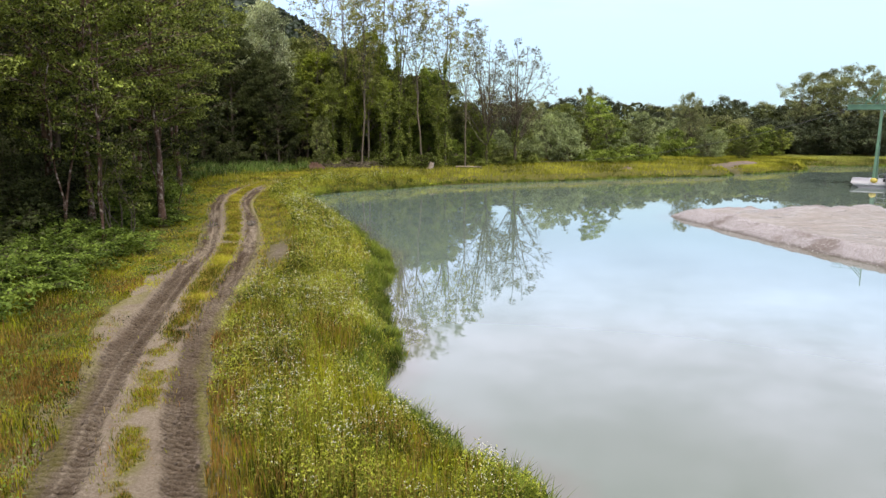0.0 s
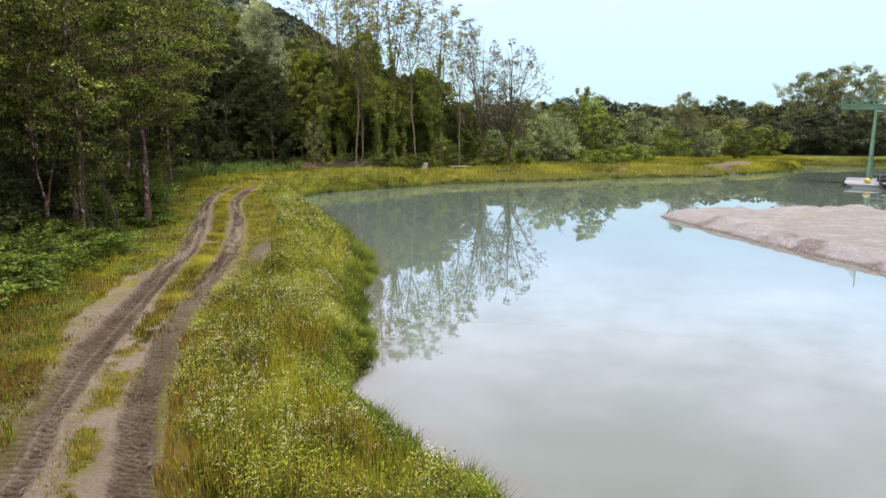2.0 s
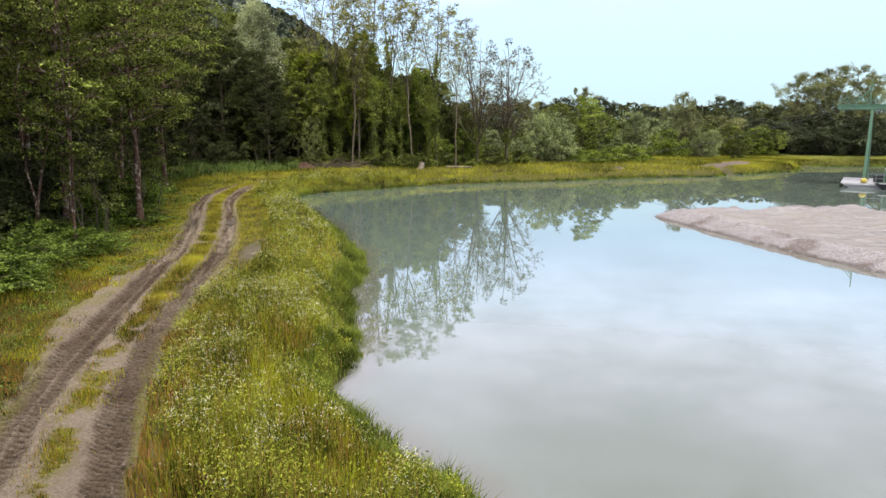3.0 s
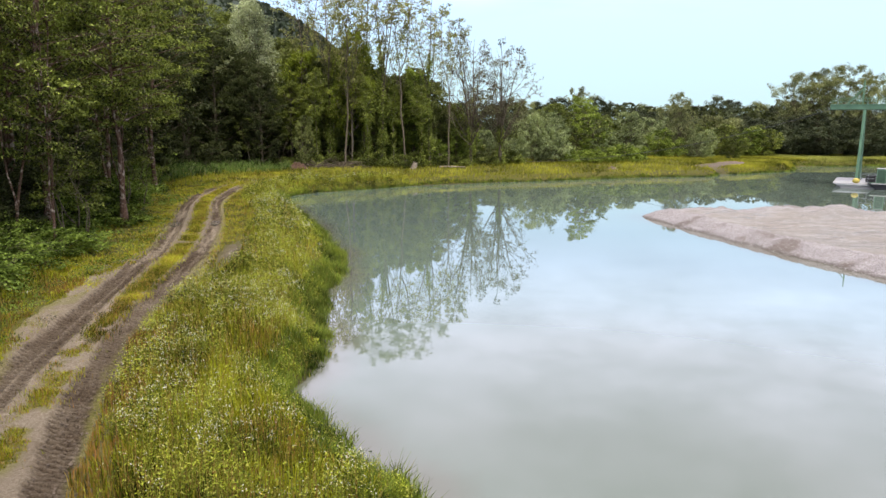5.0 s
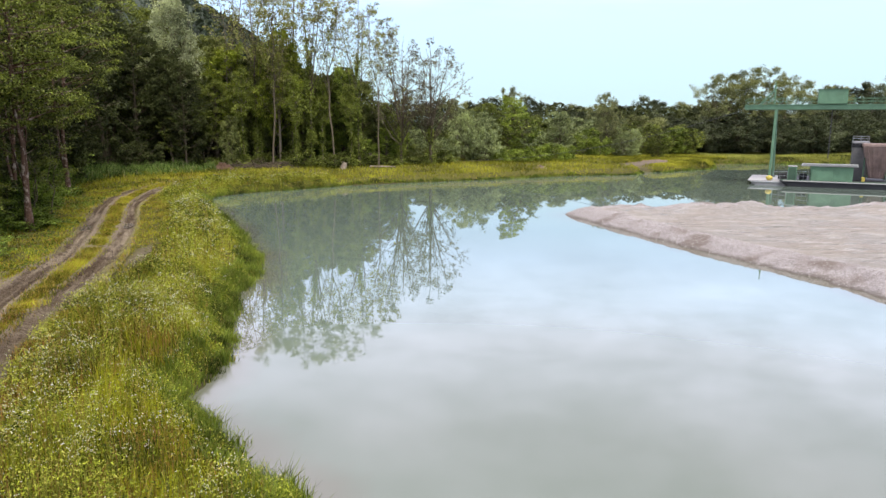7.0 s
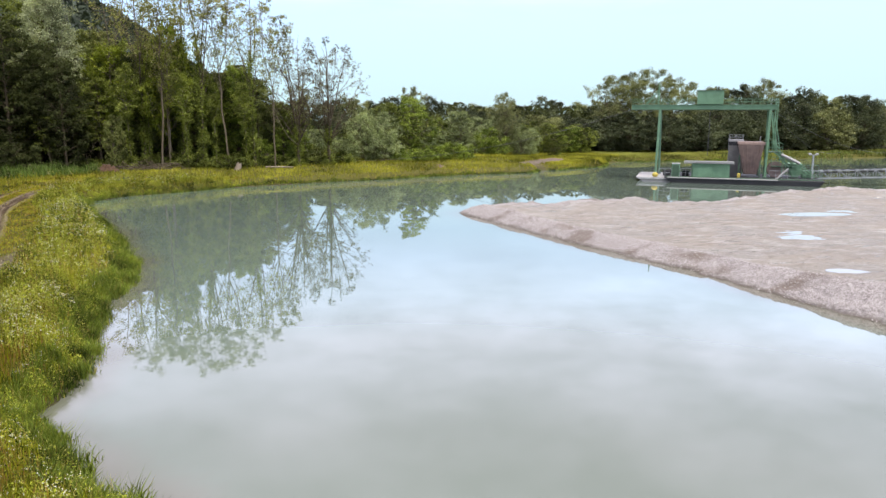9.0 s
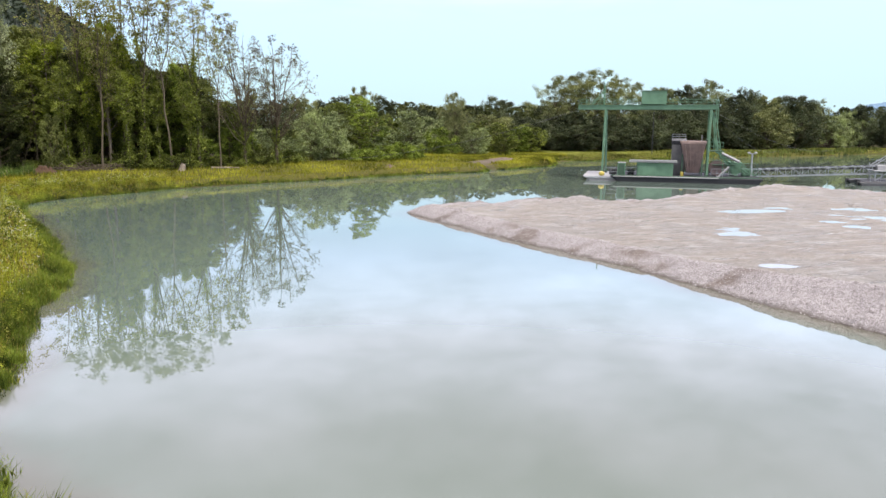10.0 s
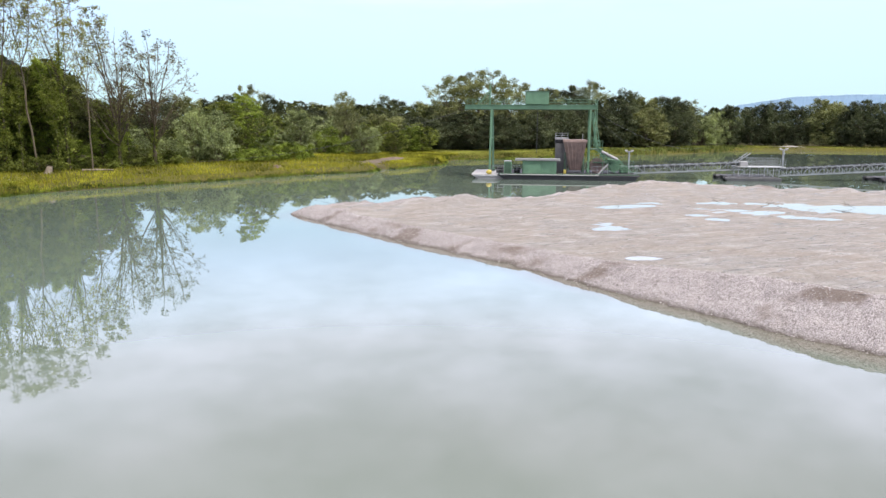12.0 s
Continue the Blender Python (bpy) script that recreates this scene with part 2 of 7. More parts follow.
M_GROUND, M_TRACK, M_GRAVEL = ground_material(), track_material(), gravel_material()
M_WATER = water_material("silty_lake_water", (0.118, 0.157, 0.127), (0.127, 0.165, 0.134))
M_POND = water_material("dark_pond_water", (0.02, 0.02, 0.014), (0.03, 0.028, 0.02), 0.08)
M_BARK = bark("grey_brown_bark", (0.05, 0.035, 0.024), (0.17, 0.13, 0.095))
M_BARK_PALE = bark("pale_bark", (0.14, 0.105, 0.075), (0.36, 0.30, 0.24))
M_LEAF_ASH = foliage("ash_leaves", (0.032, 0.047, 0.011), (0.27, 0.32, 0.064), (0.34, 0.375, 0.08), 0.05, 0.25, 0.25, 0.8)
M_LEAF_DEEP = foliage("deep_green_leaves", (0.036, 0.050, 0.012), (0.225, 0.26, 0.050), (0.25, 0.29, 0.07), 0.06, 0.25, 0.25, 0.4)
# dark foliage of the forest edge; in thicket and woodland it paints the shade
M_LEAF_SHADE = foliage("dark_and_shaded_leaves", (0.020, 0.027, 0.010), (0.088, 0.102, 0.032), (0.12, 0.14, 0.045), 0.05, 0.15, 0.25, 0.4)
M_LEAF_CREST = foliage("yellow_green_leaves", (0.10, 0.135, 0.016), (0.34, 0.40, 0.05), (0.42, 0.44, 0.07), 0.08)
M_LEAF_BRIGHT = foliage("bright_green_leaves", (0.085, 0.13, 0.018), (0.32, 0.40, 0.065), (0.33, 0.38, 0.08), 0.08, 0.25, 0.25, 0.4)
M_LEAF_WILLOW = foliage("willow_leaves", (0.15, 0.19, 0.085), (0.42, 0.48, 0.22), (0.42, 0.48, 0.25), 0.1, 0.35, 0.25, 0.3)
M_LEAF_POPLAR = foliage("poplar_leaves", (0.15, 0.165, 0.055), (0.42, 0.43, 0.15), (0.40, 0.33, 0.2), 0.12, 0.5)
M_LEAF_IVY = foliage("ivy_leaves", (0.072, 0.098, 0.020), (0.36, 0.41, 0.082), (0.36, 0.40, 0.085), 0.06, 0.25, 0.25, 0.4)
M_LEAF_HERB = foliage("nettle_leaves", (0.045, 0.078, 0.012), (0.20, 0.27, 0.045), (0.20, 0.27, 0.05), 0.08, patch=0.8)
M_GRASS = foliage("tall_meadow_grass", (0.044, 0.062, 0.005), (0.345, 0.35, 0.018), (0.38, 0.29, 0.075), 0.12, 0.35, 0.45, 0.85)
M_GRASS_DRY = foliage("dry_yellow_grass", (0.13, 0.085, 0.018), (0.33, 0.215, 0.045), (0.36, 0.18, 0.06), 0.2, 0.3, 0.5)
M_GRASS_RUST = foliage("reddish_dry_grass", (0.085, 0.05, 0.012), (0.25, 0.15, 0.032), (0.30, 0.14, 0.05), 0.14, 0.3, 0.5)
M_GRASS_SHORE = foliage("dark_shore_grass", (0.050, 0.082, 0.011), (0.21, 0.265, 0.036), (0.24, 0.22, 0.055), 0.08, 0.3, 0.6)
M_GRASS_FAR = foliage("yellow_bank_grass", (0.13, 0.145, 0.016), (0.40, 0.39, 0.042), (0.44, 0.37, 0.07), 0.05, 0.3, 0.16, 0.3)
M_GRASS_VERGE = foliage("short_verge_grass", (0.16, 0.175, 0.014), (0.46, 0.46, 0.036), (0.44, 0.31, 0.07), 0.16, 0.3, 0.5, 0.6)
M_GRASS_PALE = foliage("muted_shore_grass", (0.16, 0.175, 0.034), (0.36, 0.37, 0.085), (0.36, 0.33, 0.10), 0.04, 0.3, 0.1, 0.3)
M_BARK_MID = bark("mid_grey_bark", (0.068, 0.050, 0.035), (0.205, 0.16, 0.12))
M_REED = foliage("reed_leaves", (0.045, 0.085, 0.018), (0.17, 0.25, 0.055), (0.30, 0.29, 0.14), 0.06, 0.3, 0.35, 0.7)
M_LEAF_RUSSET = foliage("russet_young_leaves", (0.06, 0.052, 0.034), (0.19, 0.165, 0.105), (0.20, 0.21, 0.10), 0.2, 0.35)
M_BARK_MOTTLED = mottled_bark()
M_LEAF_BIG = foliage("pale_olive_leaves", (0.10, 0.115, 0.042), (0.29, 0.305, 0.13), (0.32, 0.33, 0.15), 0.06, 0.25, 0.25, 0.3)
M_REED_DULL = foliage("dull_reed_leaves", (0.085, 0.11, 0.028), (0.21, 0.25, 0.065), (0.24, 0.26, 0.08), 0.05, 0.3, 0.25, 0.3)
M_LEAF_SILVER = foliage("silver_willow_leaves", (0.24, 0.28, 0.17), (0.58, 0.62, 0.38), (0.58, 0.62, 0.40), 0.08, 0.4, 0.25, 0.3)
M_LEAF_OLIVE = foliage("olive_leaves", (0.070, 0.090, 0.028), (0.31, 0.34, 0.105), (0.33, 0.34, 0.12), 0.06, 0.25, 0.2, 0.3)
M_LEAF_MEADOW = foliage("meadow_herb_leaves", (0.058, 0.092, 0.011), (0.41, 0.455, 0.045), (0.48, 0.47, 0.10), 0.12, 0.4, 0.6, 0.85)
# greyed and low in contrast: air haze put into the leaf colour
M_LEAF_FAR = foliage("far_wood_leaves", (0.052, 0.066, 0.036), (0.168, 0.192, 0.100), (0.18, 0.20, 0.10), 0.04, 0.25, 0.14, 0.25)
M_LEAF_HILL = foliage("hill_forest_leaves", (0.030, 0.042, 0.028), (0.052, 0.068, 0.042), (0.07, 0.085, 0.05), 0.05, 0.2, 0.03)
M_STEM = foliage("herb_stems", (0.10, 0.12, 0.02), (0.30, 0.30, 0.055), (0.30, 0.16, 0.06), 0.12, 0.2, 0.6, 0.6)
M_PETAL = plain("white_petals", (0.60, 0.60, 0.44), 0.7, 0, 0.06)
M_PETAL_YELLOW = plain("yellow_petals", (0.62, 0.48, 0.04), 0.7, 0, 0.1)

# ---- building helpers ----


def mesh(name, verts, quads=None, tris=None, mats=(), smooth=False):
    """A mesh out of arrays of vertices, four-cornered and three-cornered faces."""
    me = bpy.data.meshes.new(name)
    verts = np.asarray(verts, dtype=np.float32).reshape(-1, 3)
    if quads is not None and np.shape(quads)[1] == 3:
        quads, tris = None, quads
    q = np.asarray(quads if quads is not None else [], dtype=np.int32).reshape(-1, 4)
    t = np.asarray(tris if tris is not None else [], dtype=np.int32).reshape(-1, 3)
    me.vertices.add(len(verts))
    me.vertices.foreach_set("co", verts.ravel())
    me.loops.add(q.size + t.size)
    me.loops.foreach_set("vertex_index", np.concatenate([q.ravel(), t.ravel()]))
    me.polygons.add(len(q) + len(t))
    me.polygons.foreach_set("loop_start", np.concatenate([np.arange(len(q)) * 4, q.size + np.arange(len(t)) * 3]).astype(np.int32))
    me.polygons.foreach_set("use_smooth", np.full(len(q) + len(t), smooth))
    for m in mats:
        me.materials.append(m)
    me.update(calc_edges=True)
    return me


def thing(name, label, category, group="", kind="", at=None):
    """The empty at a thing's base, under which its parts stand."""
    ob = tagged(new(name), label, category, group, kind)
    if at is not None:
        ob.matrix_basis = at
    return ob


def part(name, data, parent, label=""):
    """One mesh under a thing or part; data is a mesh or a bmesh with its material."""
    ob = new(name, data)
    ob.parent = parent
    return tagged(ob, label)


def attribute(me, name, values):
    a = me.attributes.new(name, "FLOAT", "POINT")
    a.data.foreach_set("value", np.asarray(values, dtype=np.float32))


def grid_faces(nx, ny):
    i = np.arange(nx * ny).reshape(nx, ny)
    return np.stack([i[:-1, :-1], i[1:, :-1], i[1:, 1:], i[:-1, 1:]], axis=-1).reshape(-1, 4)


def to_line(p, line, closed=False):
    """Distance of points to a polyline, and the length along it at which they are nearest."""
    line = np.asarray(line, float)
    if closed:
        line = np.vstack([line, line[:1]])
    best, along, run = np.full(len(p), 1e9), np.zeros(len(p)), 0.0
    for a, b in zip(line[:-1], line[1:]):
        d = b - a
        n = np.hypot(*d)
        u = np.clip(((p - a) @ d) / n ** 2, 0, 1)
        dist = np.hypot(*(p - a - u[:, None] * d).T)
        near = dist < best
        best, along = np.where(near, dist, best), np.where(near, run + u * n, along)
        run += n
    return best, along


def inside(p, poly):
    poly = np.asarray(poly, float)
    hit = np.zeros(len(p), bool)
    for a, b in zip(poly, np.roll(poly, -1, axis=0)):
        cross = (a[1] > p[:, 1]) != (b[1] > p[:, 1])
        with np.errstate(divide="ignore", invalid="ignore"):
            x = (b[0] - a[0]) * (p[:, 1] - a[1]) / (b[1] - a[1]) + a[0]
        hit ^= cross & (p[:, 0] < x)
    return hit


def wavy(p, scale, seed=0):
    """Cheap smooth unevenness between -1 and 1."""
    r = np.random.RandomState(seed)
    out = 0
    for k in range(5):
        a, f, ph = r.uniform(0, 6.28), scale * 1.7 ** k, r.uniform(0, 6.28, 2)
        out = out + np.sin((p[:, 0] * np.cos(a) + p[:, 1] * np.sin(a)) * f + ph[0]) * np.sin((p[:, 1] * np.cos(a) - p[:, 0] * np.sin(a)) * f * 0.8 + ph[1]) / 1.5 ** k
    return out / 2.0


def patchy(p, size, seed=0):
    """Irregular patches of about that many metres, between -1 and 1."""
    def lattice(q, k):
        i = np.floor(q).astype(np.int64)
        f = q - i
        f = f * f * (3 - 2 * f)

        def at(dx, dy):
            h = ((i[:, 0] + dx) * 374761393 + (i[:, 1] + dy) * 668265263 + (seed * 13 + k) * 974711) & 0x7FFFFFFF
            h = ((h ^ (h >> 13)) * 1274126177) & 0x7FFFFFFF
            return ((h ^ (h >> 16)) & 0xFFFF) / 32767.5 - 1
        a = at(0, 0) * (1 - f[:, 0]) + at(1, 0) * f[:, 0]
        b = at(0, 1) * (1 - f[:, 0]) + at(1, 1) * f[:, 0]
        return a * (1 - f[:, 1]) + b * f[:, 1]
    out = 0
    for k in range(4):
        c, t = math.cos(k * 1.1 + seed), math.sin(k * 1.1 + seed)
        out = out + lattice(np.c_[p[:, 0] * c - p[:, 1] * t, p[:, 0] * t + p[:, 1] * c] * (2.1 ** k / size) + 7.3 * k, k) * 0.6 ** k
    return out / 1.15


def smooth(x, a, b):
    u = np.clip((x - a) / (b - a), 0, 1)
    return u * u * (3 - 2 * u)


def curve(points, n):
    """A smooth line of n points through the points given."""
    p = np.asarray(points, float)
    t = np.r_[0, np.cumsum(np.hypot(*np.diff(p, axis=0).T))]
    m = np.gradient(p, t, axis=0)
    s = np.linspace(0, t[-1], n)
    k = np.clip(np.searchsorted(t, s) - 1, 0, len(t) - 2)
    h = (t[k + 1] - t[k])[:, None]
    u = ((s - t[k]) / h[:, 0])[:, None]
    return (2 * u**3 - 3 * u**2 + 1) * p[k] + (u**3 - 2 * u**2 + u) * h * m[k] + (3 * u**2 - 2 * u**3) * p[k + 1] + (u**3 - u**2) * h * m[k + 1], s


# ---- the large structure ----
SHORE = [(7, -60), (4, -10), (2.4, 4), (1.9, 9), (1.9, 11.4), (1.5, 12.5), (0.7, 13.1), (0.1, 14.4), (-0.9, 16.2), (-1.7, 17.6), (-1.35, 19.4), (-1.4, 21.5),
         (-2.2, 25.2), (-2.6, 28.2), (-2.5, 31.4), (-3.1, 36.2), (-4.2, 39.5), (-5.3, 43.6), (-8, 51.4), (-11.2, 60), (-12.6, 65), (-10.6, 69.3),
         (-8.3, 71.2), (-5, 73.8), (-1.5, 77.2), (7.6, 82), (14.6, 84.8), (22.3, 88.7), (30.5, 91.9), (37.3, 93.6), (38.8, 95.2), (40.6, 100.4),
         (41.8, 97.9), (47.5, 101.1), (53.6, 105.0), (56.5, 110.5), (60.8, 117.0), (66, 116.6), (72, 117.6), (85, 119.5), (105, 123), (128, 125), (145, 131), (162, 127.5), (180, 116), (205, 100), (260, 60), (260, -60)]
BANK = [(29.5, -12), (28, 4), (26.9, 12.6), (25.7, 15.3), (25.5, 17.7), (24.9, 20.0), (24.2, 22.8), (23.6, 26), (23.0, 29.8), (21.8, 33.9), (20.3, 38.4),
        (18.8, 45), (17.5, 50.5), (17.0, 53.0), (18.2, 54.0), (22, 54.8), (31, 55.2), (39, 55), (50, 59), (58.5, 58.3), (66.5, 51.2), (73, 45.5), (90, 30), (90, -12)]
WHEEL_L = [(-0.4, -10), (-1.95, -5), (-3.45, 0), (-4.9, 5), (-6.2, 9.2), (-6.75, 11.1), (-7.25, 12.8), (-7.8, 14.7), (-8.8, 18.6), (-9.7, 23.4), (-10.6, 27.9), (-12.1, 35.6), (-14.6, 44.2), (-17.6, 54.5), (-19.0, 61.8), (-19.3, 69), (-18.5, 74), (-16.8, 78)]
WHEEL_R = [(2.0, -10), (0.45, -5), (-0.85, 0), (-2.2, 5), (-3.7, 9.2), (-4.3, 11.1), (-5, 12.8), (-5.7, 14.7), (-6.6, 17.7), (-7.5, 21.6), (-8.4, 26.9), (-9.6, 34.0), (-12.1, 44.0), (-15.2, 54), (-16.6, 61.5), (-17.1, 68), (-16.5, 72.5), (-15.2, 76)]
MIDDLE = [tuple((np.array(a) + np.array(b)) / 2) for a, b in zip(curve(WHEEL_L, 28)[0], curve(WHEEL_R, 28)[0])]
LEAD = 15.6
FIELD = 0.75


def to_shore(p):
    """Metres to the lake's edge, positive on land."""
    d = to_line(p, SHORE, True)[0]
    return np.where(inside(p, SHORE), -d, d)


def ground_height(p):
    sd = to_shore(p) + 0.20 * wavy(p, 1.1, 3) + 0.16 * wavy(p, 2.7, 19)
    z = np.where(sd > 0, FIELD * smooth(sd, -0.1, 1.3) + 0.0 * sd, np.maximum(sd * 0.35, -2.0))
    z = z + np.where(sd > 0, 0.05 * wavy(p, 0.7, 5) * smooth(sd, 0.3, 2) + 0.5 * smooth(sd, 2.5, 11) * smooth(p[:, 1], 66, 76) * (p[:, 0] < 40) + 0.25 * smooth(sd, 14, 45), 0)
    # the dark pond among the trees
    pond = np.hypot((p[:, 0] + 33) / 9.0, (p[:, 1] - 46) / 13.0)
    z = z - 1.5 * (1 - smooth(pond, 0.75, 1.15))
    # sunken under the track
    near = to_line(p, MIDDLE)[0]
    return z - 0.30 * (1 - smooth(near, 1.6, 2.6))


def surface_height(p):
    """Height of what one would tread on: the field, or the track that fills the hollow under it."""
    return ground_height(p) + 0.30 * (1 - smooth(to_line(p, MIDDLE)[0], 1.6, 2.6))


def steps(*runs):
    out = []
    for a, b, d in runs:
        out += list(np.arange(a, b, d))
    return np.array(sorted(set(np.round(out + [runs[-1][1]], 3))))


def build_ground():
    xs = steps((-3000, -300, 300), (-300, -60, 20), (-60, -22, 1.5), (-22, 6, 0.5), (6, 90, 2.0), (90, 210, 4), (210, 400, 30), (400, 3000, 400))
    ys = steps((-1000, -60, 200), (-60, 6, 5), (6, 46, 0.4), (46, 125, 0.8), (125, 200, 5), (200, 500, 40), (500, 3600, 400))
    X, Y = np.meshgrid(xs, ys, indexing="ij")
    p = np.c_[X.ravel(), Y.ravel()]
    z = ground_height(p)
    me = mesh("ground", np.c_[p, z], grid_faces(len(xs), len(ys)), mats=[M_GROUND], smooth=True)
    sd = to_shore(p)
    dirt = np.exp(-((p[:, 0] - 44) / 6.5) ** 2 - ((p[:, 1] - 107 - 0.9 * (p[:, 0] - 44)) / 4.5) ** 2)
    dirt = np.maximum(dirt, 0.85 * np.exp(-((p[:, 0] + 8.0 + 0.18 * (p[:, 1] - 33.7)) / 0.55) ** 2 - ((p[:, 1] - 33.7) / 3.2) ** 2))
    dirt = np.maximum(dirt, np.exp(-((p[:, 0] - 167) / 5) ** 2 - ((p[:, 1] - 135) / 6) ** 2))
    attribute(me, "bare", np.clip(dirt, 0, 1))
    # litter under the trees and inland; same dark tone in a shoreline strip
    attribute(me, "litter_and_edge", np.maximum(smooth(-p[:, 0] - 0.20 * p[:, 1], 9.4, 11.6), smooth(sd, 17, 24) * (1 - np.clip(1.5 * dirt, 0, 1))) * (sd > 0) + (1 - smooth(np.abs(sd), 0.1, 0.6)) * (p[:, 0] < 62))
    tagged(new("ground", me), "grassy and earthy banks round the gravel pit lake", "ground", kind="structure")


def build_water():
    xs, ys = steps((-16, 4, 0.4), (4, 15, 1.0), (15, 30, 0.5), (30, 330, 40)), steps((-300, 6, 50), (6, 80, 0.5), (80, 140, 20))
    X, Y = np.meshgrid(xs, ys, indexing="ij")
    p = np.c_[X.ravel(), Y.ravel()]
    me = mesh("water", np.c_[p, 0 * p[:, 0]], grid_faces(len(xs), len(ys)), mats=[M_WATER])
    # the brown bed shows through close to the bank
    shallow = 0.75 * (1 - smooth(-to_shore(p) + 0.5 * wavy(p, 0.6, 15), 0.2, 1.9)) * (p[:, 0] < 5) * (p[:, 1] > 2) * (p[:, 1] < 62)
    # brown by the gravel: shallows, with the bank's dark reflection painted in
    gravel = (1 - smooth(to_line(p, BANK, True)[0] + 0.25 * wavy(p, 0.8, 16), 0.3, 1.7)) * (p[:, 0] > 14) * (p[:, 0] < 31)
    # body browned towards the camera to dim it, standing in for grey sky reflection
    near_tint = 0.22 * (1 - smooth(p[:, 1] + 2.5 * wavy(p, 0.12, 17), 6, 30))
    # the attribute holds true bank shallows together with the painted tint
    attribute(me, "shallow", np.maximum(np.maximum(0.85 * shallow, 0.8 * gravel), near_tint))
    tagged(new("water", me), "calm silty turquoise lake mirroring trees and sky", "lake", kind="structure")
    v = [(-46, 28, -0.1), (-21, 28, -0.1), (-21, 64, -0.1), (-46, 64, -0.1)]
    tagged(new("pond_water", mesh("pond_water", v, [(0, 1, 2, 3)], mats=[M_POND])), "dark still pond water under the trees", "pond", kind="structure")


PUDDLES = [((50.3, 43.4), (2.1, 1.5), -0.28), ((47.8, 37.5), (2.8, 1.4), -1.0), ((49.4, 33.2), (2.1, 0.9), -0.97), ((54.2, 39.5), (2.4, 2.5), -0.73), ((56.2, 35.9), (2.8, 2.2), -0.95),
           ((60.5, 31.5), (4.0, 2.6), -0.87), ((33.4, 35.7), (1.25, 1.3), -0.19), ((41.3, 43.7), (1.7, 0.6), -0.05), ((45.0, 45.3), (1.7, 0.6), -0.13), ((28.1, 25.6), (0.55, 0.32), -0.5),
           ((43.1, 37.5), (0.6, 0.5), -0.69), ((42.9, 35.5), (0.9, 0.6), -0.07)]


def bank_height(p):
    d = to_line(p, BANK, True)[0]
    sd = np.where(inside(p, BANK), d, -d) + 0.24 * wavy(p, 1.0, 8) + 0.12 * wavy(p, 3.6, 18)
    front = smooth(-p[:, 1], -30, -14)
    crest = 0.62 + 0.72 * front
    flat = 0.50 + 0.50 * smooth(-p[:, 1], -34, -10)
    back = smooth(p[:, 1] + 0.8 * (p[:, 0] - 55) * (p[:, 0] > 55), 46, 50) * smooth(p[:, 0], 17, 24)
    crest = crest * (1 - back) + back * (0.74 + 0.30 * wavy(p, 0.35, 2) + 0.24 * wavy(p, 1.3, 9) + 0.35 * np.exp(-((p[:, 0] - 52) / 6) ** 2))
    wide = 1.5 + 0.9 * front + 1.2 * back
    rise = np.clip(sd / wide, -2, 1)
    z = crest * rise
    z = np.where(sd > wide, flat + (crest - flat) * np.exp(-((sd - wide) / (1.3 + 1.2 * back)) ** 2), z)
    z = z + (0.06 * wavy(p, 1.9, 12) + 0.032 * wavy(p, 6, 14)) * (1 - smooth(sd, wide, wide + 3))
    low = np.zeros(len(p))
    for (cx, cy), (a, b), turn in PUDDLES:
        dx, dy = p[:, 0] - cx, p[:, 1] - cy
        u, w = (dx * math.cos(turn) + dy * math.sin(turn)) / a, (-dx * math.sin(turn) + dy * math.cos(turn)) / b
        u, w = u + 0.45 * wavy(p, 0.9, 27), w + 0.55 * wavy(p, 1.2, 29)
        low = np.maximum(low, np.exp(-(u * u + w * w) * 0.9))
    # dragged streaks, sharpest round the standing water
    streak = 0.040 * wavy(np.c_[p[:, 0] * 0.45 - p[:, 1] * 0.15, p[:, 1] * 1.9], 1.3, 28) + 0.020 * wavy(np.c_[p[:, 0] * 0.5 - p[:, 1] * 0.15, p[:, 1] * 2.0], 3.6, 30)
    ripple = 0.022 * wavy(p, 0.55, 21) + 0.016 * wavy(p, 1.9, 23) + 0.008 * wavy(p, 5.5, 25) + streak * (0.3 + 0.7 * np.clip(2.5 * low, 0, 1))
    inner = smooth(sd, wide + 1, wide + 4)
    return z + inner * (ripple - 0.06 * low), sd, wide


